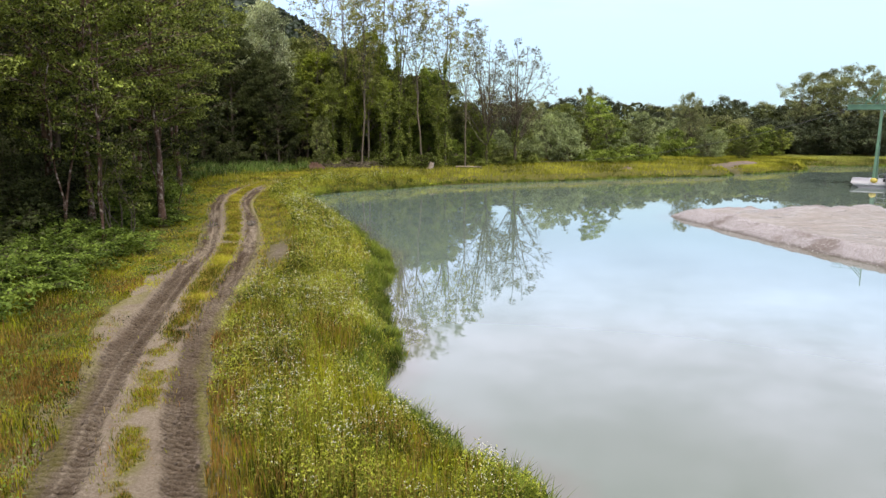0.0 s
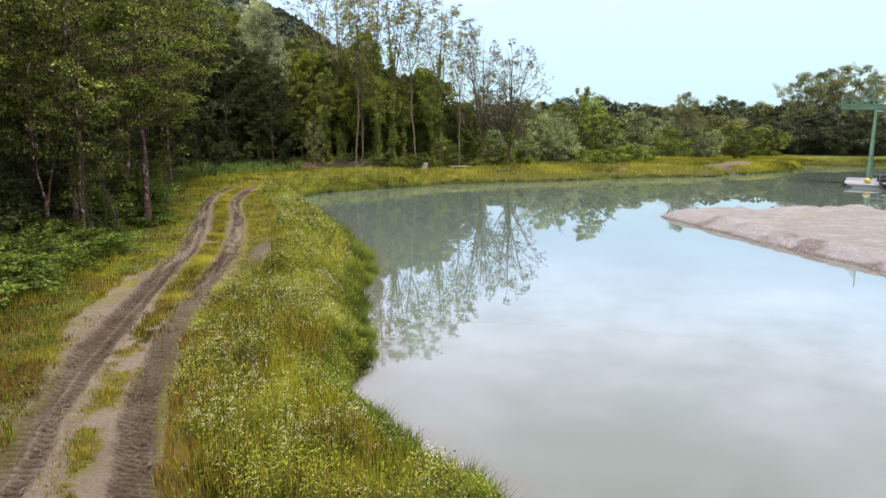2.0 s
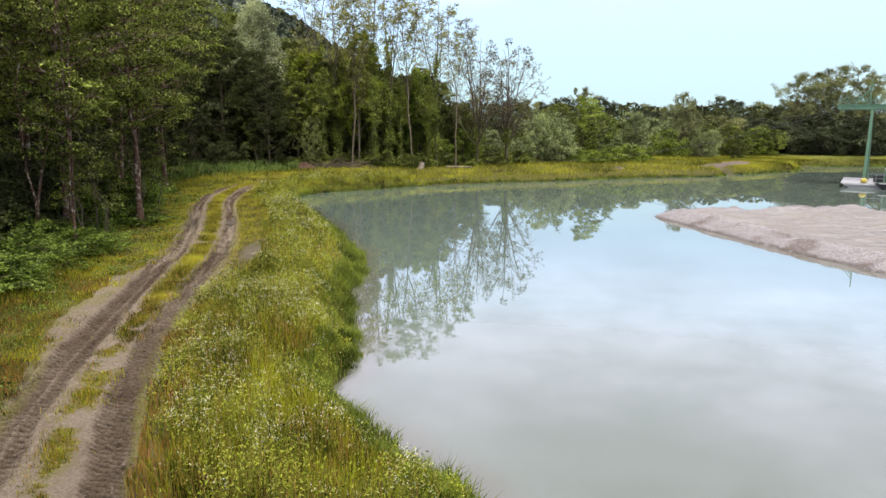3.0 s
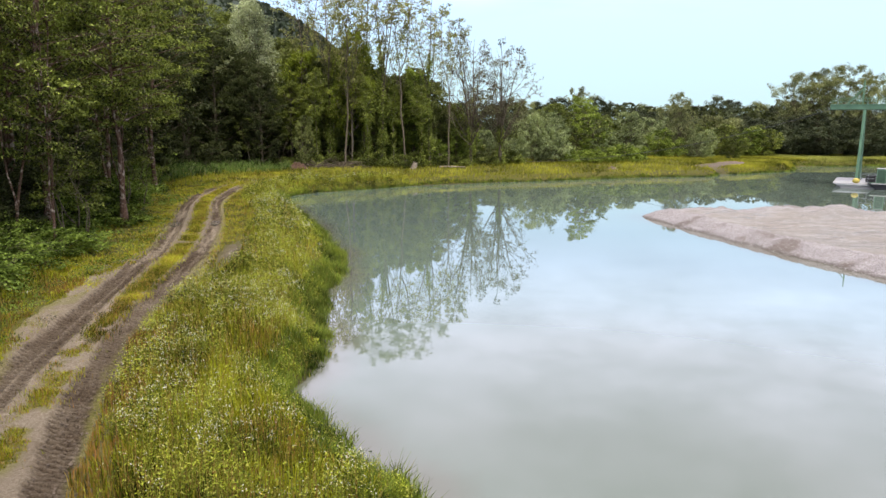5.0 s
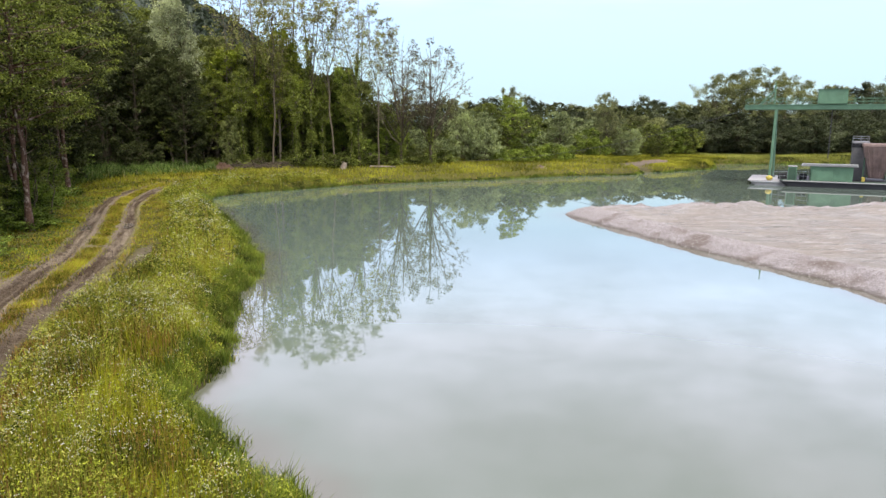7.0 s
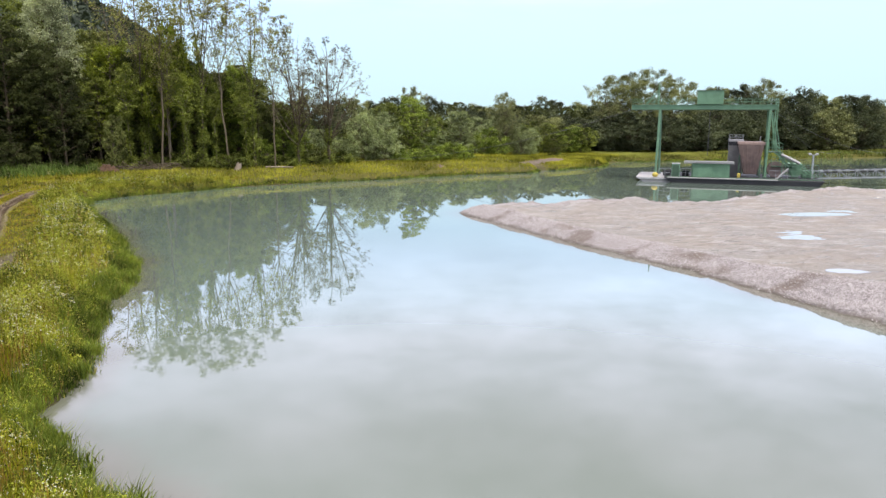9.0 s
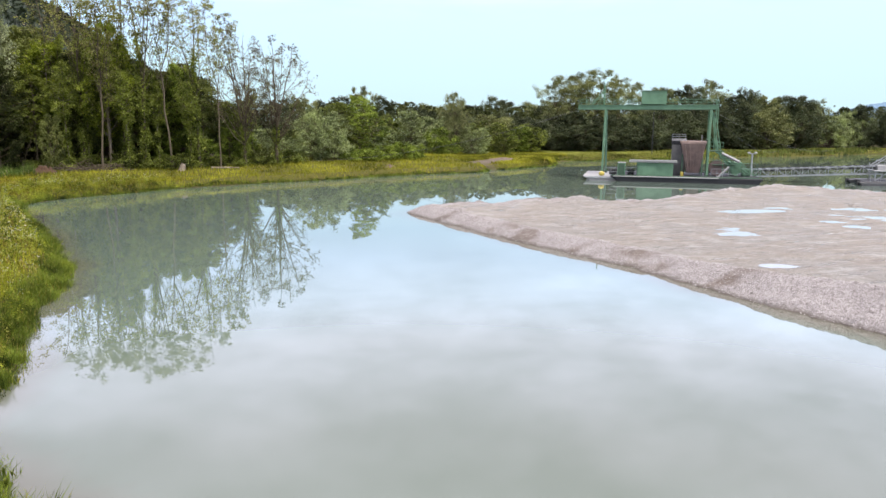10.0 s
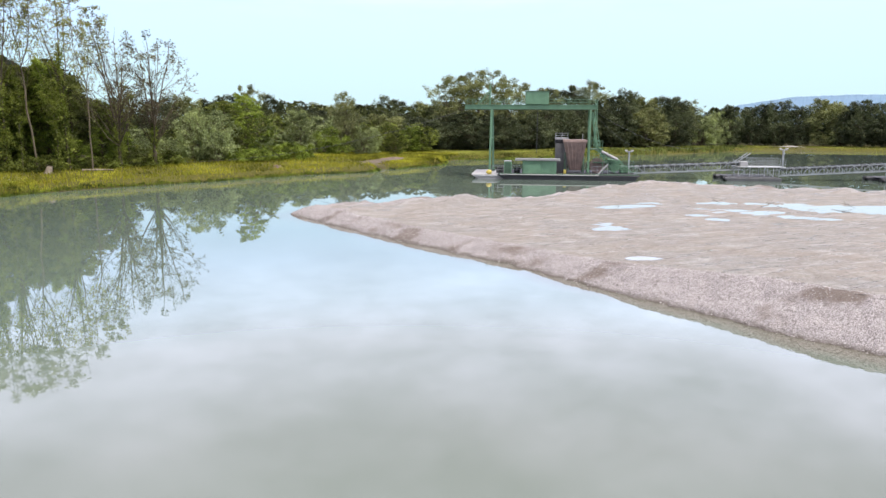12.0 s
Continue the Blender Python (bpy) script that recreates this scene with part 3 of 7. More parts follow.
def build_bank():
    xs, ys = steps((16, 34, 0.16), (34, 64, 0.2), (64, 92, 1)), steps((-12, 8, 1), (8, 40, 0.16), (40, 60, 0.3))
    X, Y = np.meshgrid(xs, ys, indexing="ij")
    p = np.c_[X.ravel(), Y.ravel()]
    z, sd, wide = bank_height(p)
    faces = grid_faces(len(xs), len(ys))
    faces = faces[(z[faces] > -0.5).any(axis=1)]
    used = np.unique(faces)
    back = np.zeros(len(p), int); back[used] = np.arange(len(used))
    me = mesh("gravel_bank", np.c_[p, z][used], back[faces], mats=[M_GRAVEL], smooth=True)
    attribute(me, "loose", (1 - smooth(sd, wide * 1.0, wide * 1.35 + 0.4))[used])
    attribute(me, "damp", (1 - smooth(z, 0.02, 0.14))[used])
    tagged(new("gravel_bank", me), "spit of washed grey-pink gravel with muddy flat top", "gravel bank", kind="structure")
    # rain water standing on the flat top
    for (cx, cy), (a, b), turn in PUDDLES:
        n = 28
        ang = np.linspace(0, 2 * np.pi, n, endpoint=False)
        r = 1.7 + 0.1 * np.sin(ang * 3 + cx)
        u, w = np.cos(ang) * a * r, np.sin(ang) * b * r
        ring = np.c_[cx + u * math.cos(turn) - w * math.sin(turn), cy + u * math.sin(turn) + w * math.cos(turn)]
        probe = np.array([[cx + a_, cy + b_] for a_ in (-0.3, 0, 0.3) for b_ in (-0.2, 0, 0.2)])
        level = float(np.min(bank_height(probe)[0])) + 0.040
        bm = bmesh.new()
        bm.faces.new([bm.verts.new((x, y, level)) for x, y in ring])
        pm = bpy.data.meshes.new("puddle")
        bm.to_mesh(pm); bm.free()
        pm.materials.append(M_PUDDLE)
        tagged(new("puddle", pm), "shallow rain puddle on the gravel flat", "puddle", "puddles on the gravel", "structure")


M_PUDDLE = water_material("puddle_water", (0.30, 0.285, 0.27), (0.33, 0.31, 0.29), 0.02)


def build_track():
    left, s = curve(WHEEL_L, 1500)
    right, _ = curve(WHEEL_R, 1500)
    length = s[-1]
    keep = np.unique(np.concatenate([np.arange(0, LEAD, 0.1), np.arange(LEAD, LEAD + 30, 0.05), np.arange(LEAD + 30, length, 0.18)]))
    l = np.c_[np.interp(keep, s, left[:, 0]), np.interp(keep, s, left[:, 1])]
    r = np.c_[np.interp(keep, s, right[:, 0]), np.interp(keep, s, right[:, 1])]
    mid, side = (l + r) / 2, (r - l)
    gauge = np.hypot(*side.T)
    side = side / gauge[:, None]
    w = np.arange(-3.4, 2.4, 0.066)
    S, W = np.meshgrid(keep - LEAD, w, indexing="ij")
    P = mid[:, None, :] + side[:, None, :] * W[..., None]
    p = P.reshape(-1, 2)
    half = (gauge / 2)[:, None]

    def rough_at(scale, seed):
        return wavy(p, scale, seed).reshape(S.shape)

    base = ground_height(p).reshape(S.shape) + 0.30 * (1 - smooth(to_line(p, MIDDLE)[0], 1.6, 2.6)).reshape(S.shape)
    wob = wavy(np.c_[S.ravel(), W.ravel()], 0.5, 4).reshape(S.shape)
    frayed = 0.10 * rough_at(2.6, 78) + 0.05 * rough_at(7.0, 79)
    dl, dr = np.abs(W + half + 0.08 * wob), np.abs(W - half + 0.06 * wob)
    slim = 1 - 0.08 * smooth(S, 18, 34)
    wl, wr = np.exp(-((dl + 0.06 * wob + frayed) / (0.58 * slim)) ** 6), np.exp(-((dr + frayed) / (0.52 * slim)) ** 6)
    # tread bars: straight, narrow gaps across each print, broken where the soil crumbled
    jit = 0.9 * rough_at(1.4, 71) + 0.8 * rough_at(4.5, 72)
    two = np.sign(W + half - 0.10)
    bar_l = np.cos(S * 2 * np.pi / 0.22 + 1.6 * np.abs(W + half) + 1.9 * two + jit)
    bar_r = np.cos(S * 2 * np.pi / 0.20 + 1.4 * np.abs(W - half) + 1 + jit)
    crumbled = np.clip(1.0 + 0.6 * rough_at(0.9, 73) + 0.5 * rough_at(3.1, 74), 0.0, 1.2) * (1 - 0.75 * smooth(S, 26, 36))
    gap_l, gap_r = smooth(bar_l, 0.25, 0.85) * wl * crumbled, smooth(bar_r, 0.25, 0.85) * wr * crumbled
    seam = np.exp(-((W + half - 0.10) / 0.05) ** 2) * wl
    ridge = 0.055 * (np.exp(-((dl - 0.64) / 0.10) ** 2) + np.exp(-((dr - 0.58) / 0.10) ** 2)) * np.clip(0.7 + 0.8 * rough_at(2.0, 76), 0, 1.4)
    rough = (0.014 * rough_at(5, 6) + 0.016 * rough_at(13, 7) + 0.014 * rough_at(24, 77)) * (0.7 + wl + wr)
    left_edge = half + 0.36 + 1.4 * smooth(S, 11, 17) * (1 - smooth(S, 24, 31)) + 0.28 * wob + 0.2 * rough_at(1.6, 68) + 0.16 * smooth(S, 24, 32)
    right_edge = half + 0.30 + 0.16 * smooth(S, 18, 27) + 0.15 * wob + 0.12 * rough_at(2.2, 69)
    edge = smooth(-W - left_edge, 0, 0.35) + smooth(W, right_edge, right_edge + 0.35) + 0.8 * smooth(S, length - LEAD - 4, length - LEAD)
    z = base - 0.075 * wl - 0.085 * wr - 0.085 * (gap_l + gap_r) + 0.03 * seam + ridge + rough - 0.14 * edge
    me = mesh("track", np.c_[p, z.ravel()], grid_faces(len(keep), len(w)), mats=[M_TRACK], smooth=True)
    far = smooth(S, 18, 27)
    smear = wavy(np.c_[0.35 * S.ravel(), 3.4 * W.ravel()], 1.0, 81).reshape(S.shape) + 0.6 * wavy(np.c_[0.9 * S.ravel(), 7.0 * W.ravel()], 1.0, 82).reshape(S.shape)
    moist = np.clip(0.74 + 0.40 * rough_at(0.55, 75) + 0.22 * rough_at(2.1, 70), 0.1, 1) * (1 - 0.5 * far) + (0.36 + 0.85 * smear + 0.45 * smooth(P[..., 1], 46, 54)) * far
    # moist prints; tread gaps coloured darker to paint the shade of the relief
    attribute(me, "wheel", np.clip(np.maximum(wl, wr) * (moist - 0.10) + 0.22 * far * (1 - np.maximum(wl, wr)) + 0.95 * (gap_l + gap_r) - 0.5 * seam, 0, 1).ravel())
    clump = patchy(p, 1.7, 65).reshape(S.shape)
    fade = smooth(P[..., 1] + 1.2 * rough_at(0.8, 80), 65, 71)
    green = np.exp(-((W - 0.12) / (0.34 + 0.14 * far + 0.16 * frayed)) ** 4) * smooth(clump - 0.16 + 1.1 * far, -0.15, 0.25) * 0.95 + smooth(-W - left_edge, -0.35, 0.1) + 0.7 * smooth(-W - half, 0.7, 0.95) * smooth(patchy(p, 1.1, 66).reshape(S.shape), 0.0, 0.3) + smooth(W, right_edge - 0.2, right_edge + 0.1) + fade
    attribute(me, "green", np.clip(green * (0.75 + 0.5 * wob), 0, 1).ravel())
    uv = me.uv_layers.new(name="track")
    idx = np.empty(len(me.loops), dtype=np.int32)
    me.loops.foreach_get("vertex_index", idx)
    uv.data.foreach_set("uv", np.c_[S.ravel(), W.ravel()][idx].astype(np.float32).ravel())
    tagged(new("road", me), "rutted dirt track with deep tyre tread prints", "dirt track", kind="structure")
    # crumbs and clods thrown up along the ruts
    r2 = np.random.RandomState(31)
    n = 5200
    at = LEAD + r2.uniform(-2, 34, n) ** 1.0
    who = r2.uniform(size=n) < 0.5
    c = np.where(who[:, None], np.c_[np.interp(at, s, left[:, 0]), np.interp(at, s, left[:, 1])], np.c_[np.interp(at, s, right[:, 0]), np.interp(at, s, right[:, 1])])
    off = r2.normal(0, 0.16, n) + r2.choice((-0.62, -0.5, 0.1, 0.52, 0.64), n)
    k = np.searchsorted(keep, at)
    c = c + side[np.minimum(k, len(keep) - 1)] * off[:, None]
    size = r2.uniform(0.012, 0.05, n) ** 1.0 * r2.uniform(0.5, 1, n)
    oct_ = np.array([(1, 0, 0), (0, 1, 0), (-1, 0, 0), (0, -1, 0), (0, 0, 0.8), (0, 0, -0.8)])
    v = oct_[None] * r2.uniform(0.6, 1.3, (n, 6, 1)) * size[:, None, None] + np.c_[c, surface_height(c) - 0.03 + 0.3 * size][:, None, :]
    f = np.array([(0, 1, 4), (1, 2, 4), (2, 3, 4), (3, 0, 4), (1, 0, 5), (2, 1, 5), (3, 2, 5), (0, 3, 5)])
    tagged(new("soil_clods", mesh("soil_clods", v.reshape(-1, 3), None, (np.arange(n)[:, None, None] * 6 + f[None]).reshape(-1, 3), [M_CLOD])), "crumbs of dark soil along the ruts", "soil", kind="stuff")
    # muddy water in the ruts further on
    for at, who, long in ((42.7, left, 1.25), (43.6, right, 1.1)):
        k = int(np.argmin(np.abs(who[:, 1] - at)))
        c, d = who[k], who[k + 12] - who[k]
        turn = math.atan2(d[1], d[0])
        ang = np.linspace(0, 2 * np.pi, 20, endpoint=False)
        u, v = np.cos(ang) * long, np.sin(ang) * 0.30 * (1 + 0.15 * np.sin(3 * ang))
        level = float(surface_height(c[None])[0]) - 0.062
        bm = bmesh.new()
        bm.faces.new([bm.verts.new((c[0] + a * math.cos(turn) - b * math.sin(turn), c[1] + a * math.sin(turn) + b * math.cos(turn), level)) for a, b in zip(u, v)])
        pm = bpy.data.meshes.new("puddle")
        bm.to_mesh(pm); bm.free()
        pm.materials.append(M_MUD)
        tagged(new("puddle", pm), "muddy brown puddle in a wheel rut", "puddle", "puddles in the ruts", "structure")


M_CLOD = plain("dark_soil", (0.12, 0.092, 0.068), 0.95, 0, 0.45, 6.0)
M_MUD = water_material("muddy_water", (0.15, 0.125, 0.10), (0.17, 0.14, 0.11), 0.2)


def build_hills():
    """A wooded hill behind the forest and a far ridge painted haze blue: both part of the distance."""
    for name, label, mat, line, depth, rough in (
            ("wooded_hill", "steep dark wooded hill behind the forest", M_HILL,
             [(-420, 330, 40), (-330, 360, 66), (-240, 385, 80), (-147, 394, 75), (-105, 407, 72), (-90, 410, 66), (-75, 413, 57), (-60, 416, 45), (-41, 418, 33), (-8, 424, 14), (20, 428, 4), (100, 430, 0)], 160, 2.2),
            ("far_ridge", "wooded ridge on the horizon, painted pale haze blue", M_RIDGE,
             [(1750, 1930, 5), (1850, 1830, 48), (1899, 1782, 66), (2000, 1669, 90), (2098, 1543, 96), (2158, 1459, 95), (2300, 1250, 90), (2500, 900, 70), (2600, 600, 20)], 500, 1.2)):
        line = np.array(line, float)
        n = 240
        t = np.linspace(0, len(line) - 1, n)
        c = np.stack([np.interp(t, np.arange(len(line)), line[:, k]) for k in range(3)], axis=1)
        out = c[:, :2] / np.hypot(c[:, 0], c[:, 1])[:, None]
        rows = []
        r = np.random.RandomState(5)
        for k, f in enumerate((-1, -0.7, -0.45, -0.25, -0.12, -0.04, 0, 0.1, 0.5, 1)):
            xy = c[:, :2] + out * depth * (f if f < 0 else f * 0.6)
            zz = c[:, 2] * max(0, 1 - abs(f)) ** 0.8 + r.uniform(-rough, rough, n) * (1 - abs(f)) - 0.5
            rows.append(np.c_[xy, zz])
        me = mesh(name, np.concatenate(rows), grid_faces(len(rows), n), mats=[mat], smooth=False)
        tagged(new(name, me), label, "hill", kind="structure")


M_HILL = plain("far_forest", (0.035, 0.048, 0.032), 0.95, 0, 0.3, 0.05)
# the blue is distance haze, painted into the ridge's colour
M_RIDGE = plain("haze_blue_ridge", (0.125, 0.205, 0.29), 1.0, 0, 0.08, 0.01)

build_ground()
build_water()
build_bank()
build_track()
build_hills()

# ---- trees ----


def tube(points, radii, sides=6):
    """A tapered round limb along the points."""
    p = np.asarray(points, float)
    d = np.gradient(p, axis=0)
    d /= np.linalg.norm(d, axis=1)[:, None] + 1e-9
    ref = np.array([0.3, 0.9, 0.1]) if abs(d[0][2]) > 0.7 else np.array([0, 0, 1.0])
    a = np.cross(d, ref); a /= np.linalg.norm(a, axis=1)[:, None] + 1e-9
    b = np.cross(d, a)
    ang = np.linspace(0, 2 * np.pi, sides, endpoint=False)
    ring = a[:, None, :] * np.cos(ang)[None, :, None] + b[:, None, :] * np.sin(ang)[None, :, None]
    v = p[:, None, :] + ring * np.asarray(radii)[:, None, None]
    i = np.arange(len(p) * sides).reshape(len(p), sides)
    j = np.roll(i, -1, axis=1)
    return v.reshape(-1, 3), np.stack([i[:-1], j[:-1], j[1:], i[1:]], axis=-1).reshape(-1, 4)


def join(pieces):
    vs, qs, n = [], [], 0
    for v, q in pieces:
        vs.append(v); qs.append(q + n); n += len(v)
    return np.concatenate(vs), np.concatenate(qs)


def leaves(r, centres, size, stretch=1.7, flat=0.5, three=False):
    """One small pointed leaf spray at every place, turned at random, more often lying flat than not."""
    n = len(centres)
    a = r.normal(size=(n, 3)); a[:, 2] *= 0.6
    a /= np.linalg.norm(a, axis=1)[:, None]
    up = r.normal(size=(n, 3)) * (1 - flat) + np.array([0, 0, 1]) * flat
    b = np.cross(a, up); b /= np.linalg.norm(b, axis=1)[:, None] + 1e-9
    s = size * r.uniform(0.55, 1.35, n)[:, None]
    a, b = a * s * stretch * 0.5, b * s * 0.5
    droop = np.c_[np.zeros((n, 2)), -0.12 * s]
    if three:
        v = np.stack([centres - a * 0.6 + b, centres + a + droop, centres - a * 0.6 - b], axis=1).reshape(-1, 3)
        return v, np.arange(n * 3).reshape(-1, 3)
    v = np.stack([centres - a, centres + b * 0.9 - a * 0.1, centres + a + droop, centres - b * 0.9 - a * 0.1], axis=1).reshape(-1, 3)
    return v, np.arange(n * 4).reshape(-1, 4)


PROFILE = {"oval": lambda h: np.sin(np.pi * np.clip(h * 0.84 + 0.12, 0, 1)) ** 0.65,
           "dome": lambda h: np.sqrt(np.clip(1 - h ** 2.2, 0, 1)) * (0.72 + 0.28 * np.clip(h * 3, 0, 1)) + 0.06,
           "column": lambda h: 0.8 + 0.2 * np.sin(h * 9),
           "fan": lambda h: 0.30 + 0.70 * np.sin(np.pi * np.clip(h, 0, 1) ** 1.3 * 0.86) ** 0.8}


def bend_line(a, c, b, n):
    u = np.linspace(0, 1, n)[:, None]
    return (1 - u) ** 2 * a + 2 * u * (1 - u) * c + u ** 2 * b


def grow(seed, H, radius, base, girth, profile, limbs, subs, spray, per, leaf, stems=1, fork=0.0, splay=0.0, rise=0.6, tilt=(0, 0), lean=0.012,
         ivy=0.0, flat=0.5, squash=0.6, droop=0.15, thin=0.3, hollow=0.35, fine=False):
    """Arrays of a trunk with limbs and twigs, of its leaves and of the ivy on its stem, for a tree H metres high.
    The stems part at the height fork; limbs climb at the angle rise and carry side twigs, each ending in a spray of leaves."""
    r = np.random.RandomState(seed)
    wood, crowns, climbing = [], [], []
    n = 11
    hs = np.linspace(0, 1, n)
    shared = np.cumsum(r.normal(0, lean * H / 3, (n, 2)), axis=0) * hs[:, None] ** 0.5 + np.outer(hs ** 1.3, tilt) * H
    spines = []
    for k in range(stems):
        away = seed + k * 6.283 / stems + r.uniform(-0.4, 0.4)
        part_ = np.clip((hs - fork) / (1 - fork), 0, 1) ** 1.1 * splay * r.uniform(0.55, 1.2) * (stems > 1)
        own = np.cumsum(r.normal(0, lean * H / 4, (n, 2)), axis=0) * (hs > fork)[:, None]
        xy = shared + own + np.outer(part_, (math.cos(away), math.sin(away)))
        if stems > 1 and fork < 0.05:
            xy = xy + 0.3 * girth / 0.2 * np.array([math.cos(away), math.sin(away)])
        top = H * (0.97 if k == 0 else r.uniform(0.84, 0.96))
        sp = np.c_[xy, hs * top - 0.3 * (hs == 0)]
        rad = girth * (1 if k == 0 else 0.75) * np.where(hs < fork, 1 - 0.45 * hs, (1 - hs) ** 0.8 * (0.75 if stems > 1 and fork > 0.05 else 1)) + 0.010 * H / 15
        rad[0] *= 1.4
        first = int(fork * (n - 1)) if k else 0
        wood.append(tube(sp[first:], rad[first:], 8 if fine else 6))
        spines.append((sp, rad))
    f = PROFILE[profile]

    def on(sp, h, k):
        return np.interp(h, sp[:, 2], sp[:, k])

    def tuft(at, size, amount):
        m = max(3, int(amount * r.uniform(0.6, 1.4)))
        q = r.normal(size=(m, 3))
        q /= np.linalg.norm(q, axis=1)[:, None]
        q *= (r.uniform(0.05, 1, m) ** 0.42)[:, None] * size * np.array([1.15, 1.15, squash])
        q[:, 2] -= droop * np.hypot(q[:, 0], q[:, 1])
        crowns.append(at + q)

    for c in range(limbs):
        sp, rad = spines[c % stems]
        u = (c + r.uniform(0.1, 0.9)) / limbs
        h = (base + (1 - base) * u ** 0.92) * sp[-1, 2]
        R = radius * f(u) * r.uniform(0.55, 1.15)
        ang = c * 2.39996 + r.uniform(-0.6, 0.6)
        e = rise * r.uniform(0.5, 1.4)
        climb = R * math.tan(min(e, 1.35))
        low = max(h - climb, 0.45 * base * sp[-1, 2])
        foot = np.array([on(sp, low, 0), on(sp, low, 1), low])
        way = np.array([math.cos(ang), math.sin(ang), 0.0])
        tip = np.array([on(sp, h, 0), on(sp, h, 1), h]) + way * R
        ctrl = foot * 0.45 + tip * 0.55 + way * R * 0.12 + np.array([0, 0, climb * r.uniform(-0.25, 0.15)])
        line = bend_line(foot, ctrl, tip, 5)
        g = min(girth * thin, np.interp(low, sp[:, 2], rad) * 0.6) * r.uniform(0.7, 1.1)
        wood.append(tube(line, g * (1 - np.linspace(0, 0.85, 5)) + 0.006, 5 if fine else 3))
        full = per * (0.35 + 1.15 * u) if profile == "fan" else per
        tuft(tip, spray, full)
        for s in range(subs):
            v = r.uniform(hollow, 0.97)
            a = (1 - v) ** 2 * foot + 2 * v * (1 - v) * ctrl + v * v * tip
            az = ang + r.choice((-1, 1)) * r.uniform(0.3, 1.3)
            long = max(0.35 * spray, R * r.uniform(0.18, 0.42)) + spray * 0.5
            b = a + np.array([math.cos(az), math.sin(az), r.uniform(-0.25, 0.9) * math.tan(min(e, 1.1))]) * long
            wood.append(tube(bend_line(a, (a + b) / 2 + np.array([0, 0, 0.08 * long]), b, 3), np.array([0.30, 0.2, 0.06]) * g + 0.005, 3))
            tuft(b, spray * r.uniform(0.6, 1.25), full)
    if ivy:
        # ragged climbing mantle: tufts that stick out and hang down round the stem
        sp = spines[0][0]
        for k in range(int(150 * ivy)):
            h = r.uniform(0.01, 1) ** 0.9 * ivy
            ang = r.uniform(0, 6.28)
            d = r.uniform(0.1, 0.75) * (1.15 - h / ivy) ** 0.5 * (0.8 + 0.5 * math.sin(h * 40 + seed))
            at = np.array([on(sp, h * H, 0) + math.cos(ang) * d, on(sp, h * H, 1) + math.sin(ang) * d, h * H])
            q = r.normal(0, 1, (44, 3)) * np.array([0.20, 0.20, 0.40])
            q[:, 2] -= 0.15
            climbing.append(at + q)
    wv = join(wood)
    lv = leaves(r, np.concatenate(crowns), leaf, 1.7, flat, not fine)
    if climbing:
        c = np.concatenate(climbing)
        iv = leaves(r, c[c[:, 2] > 0.1], 0.17, 1.3, 0.4, True)
    else:
        iv = None
    return wv, lv, iv


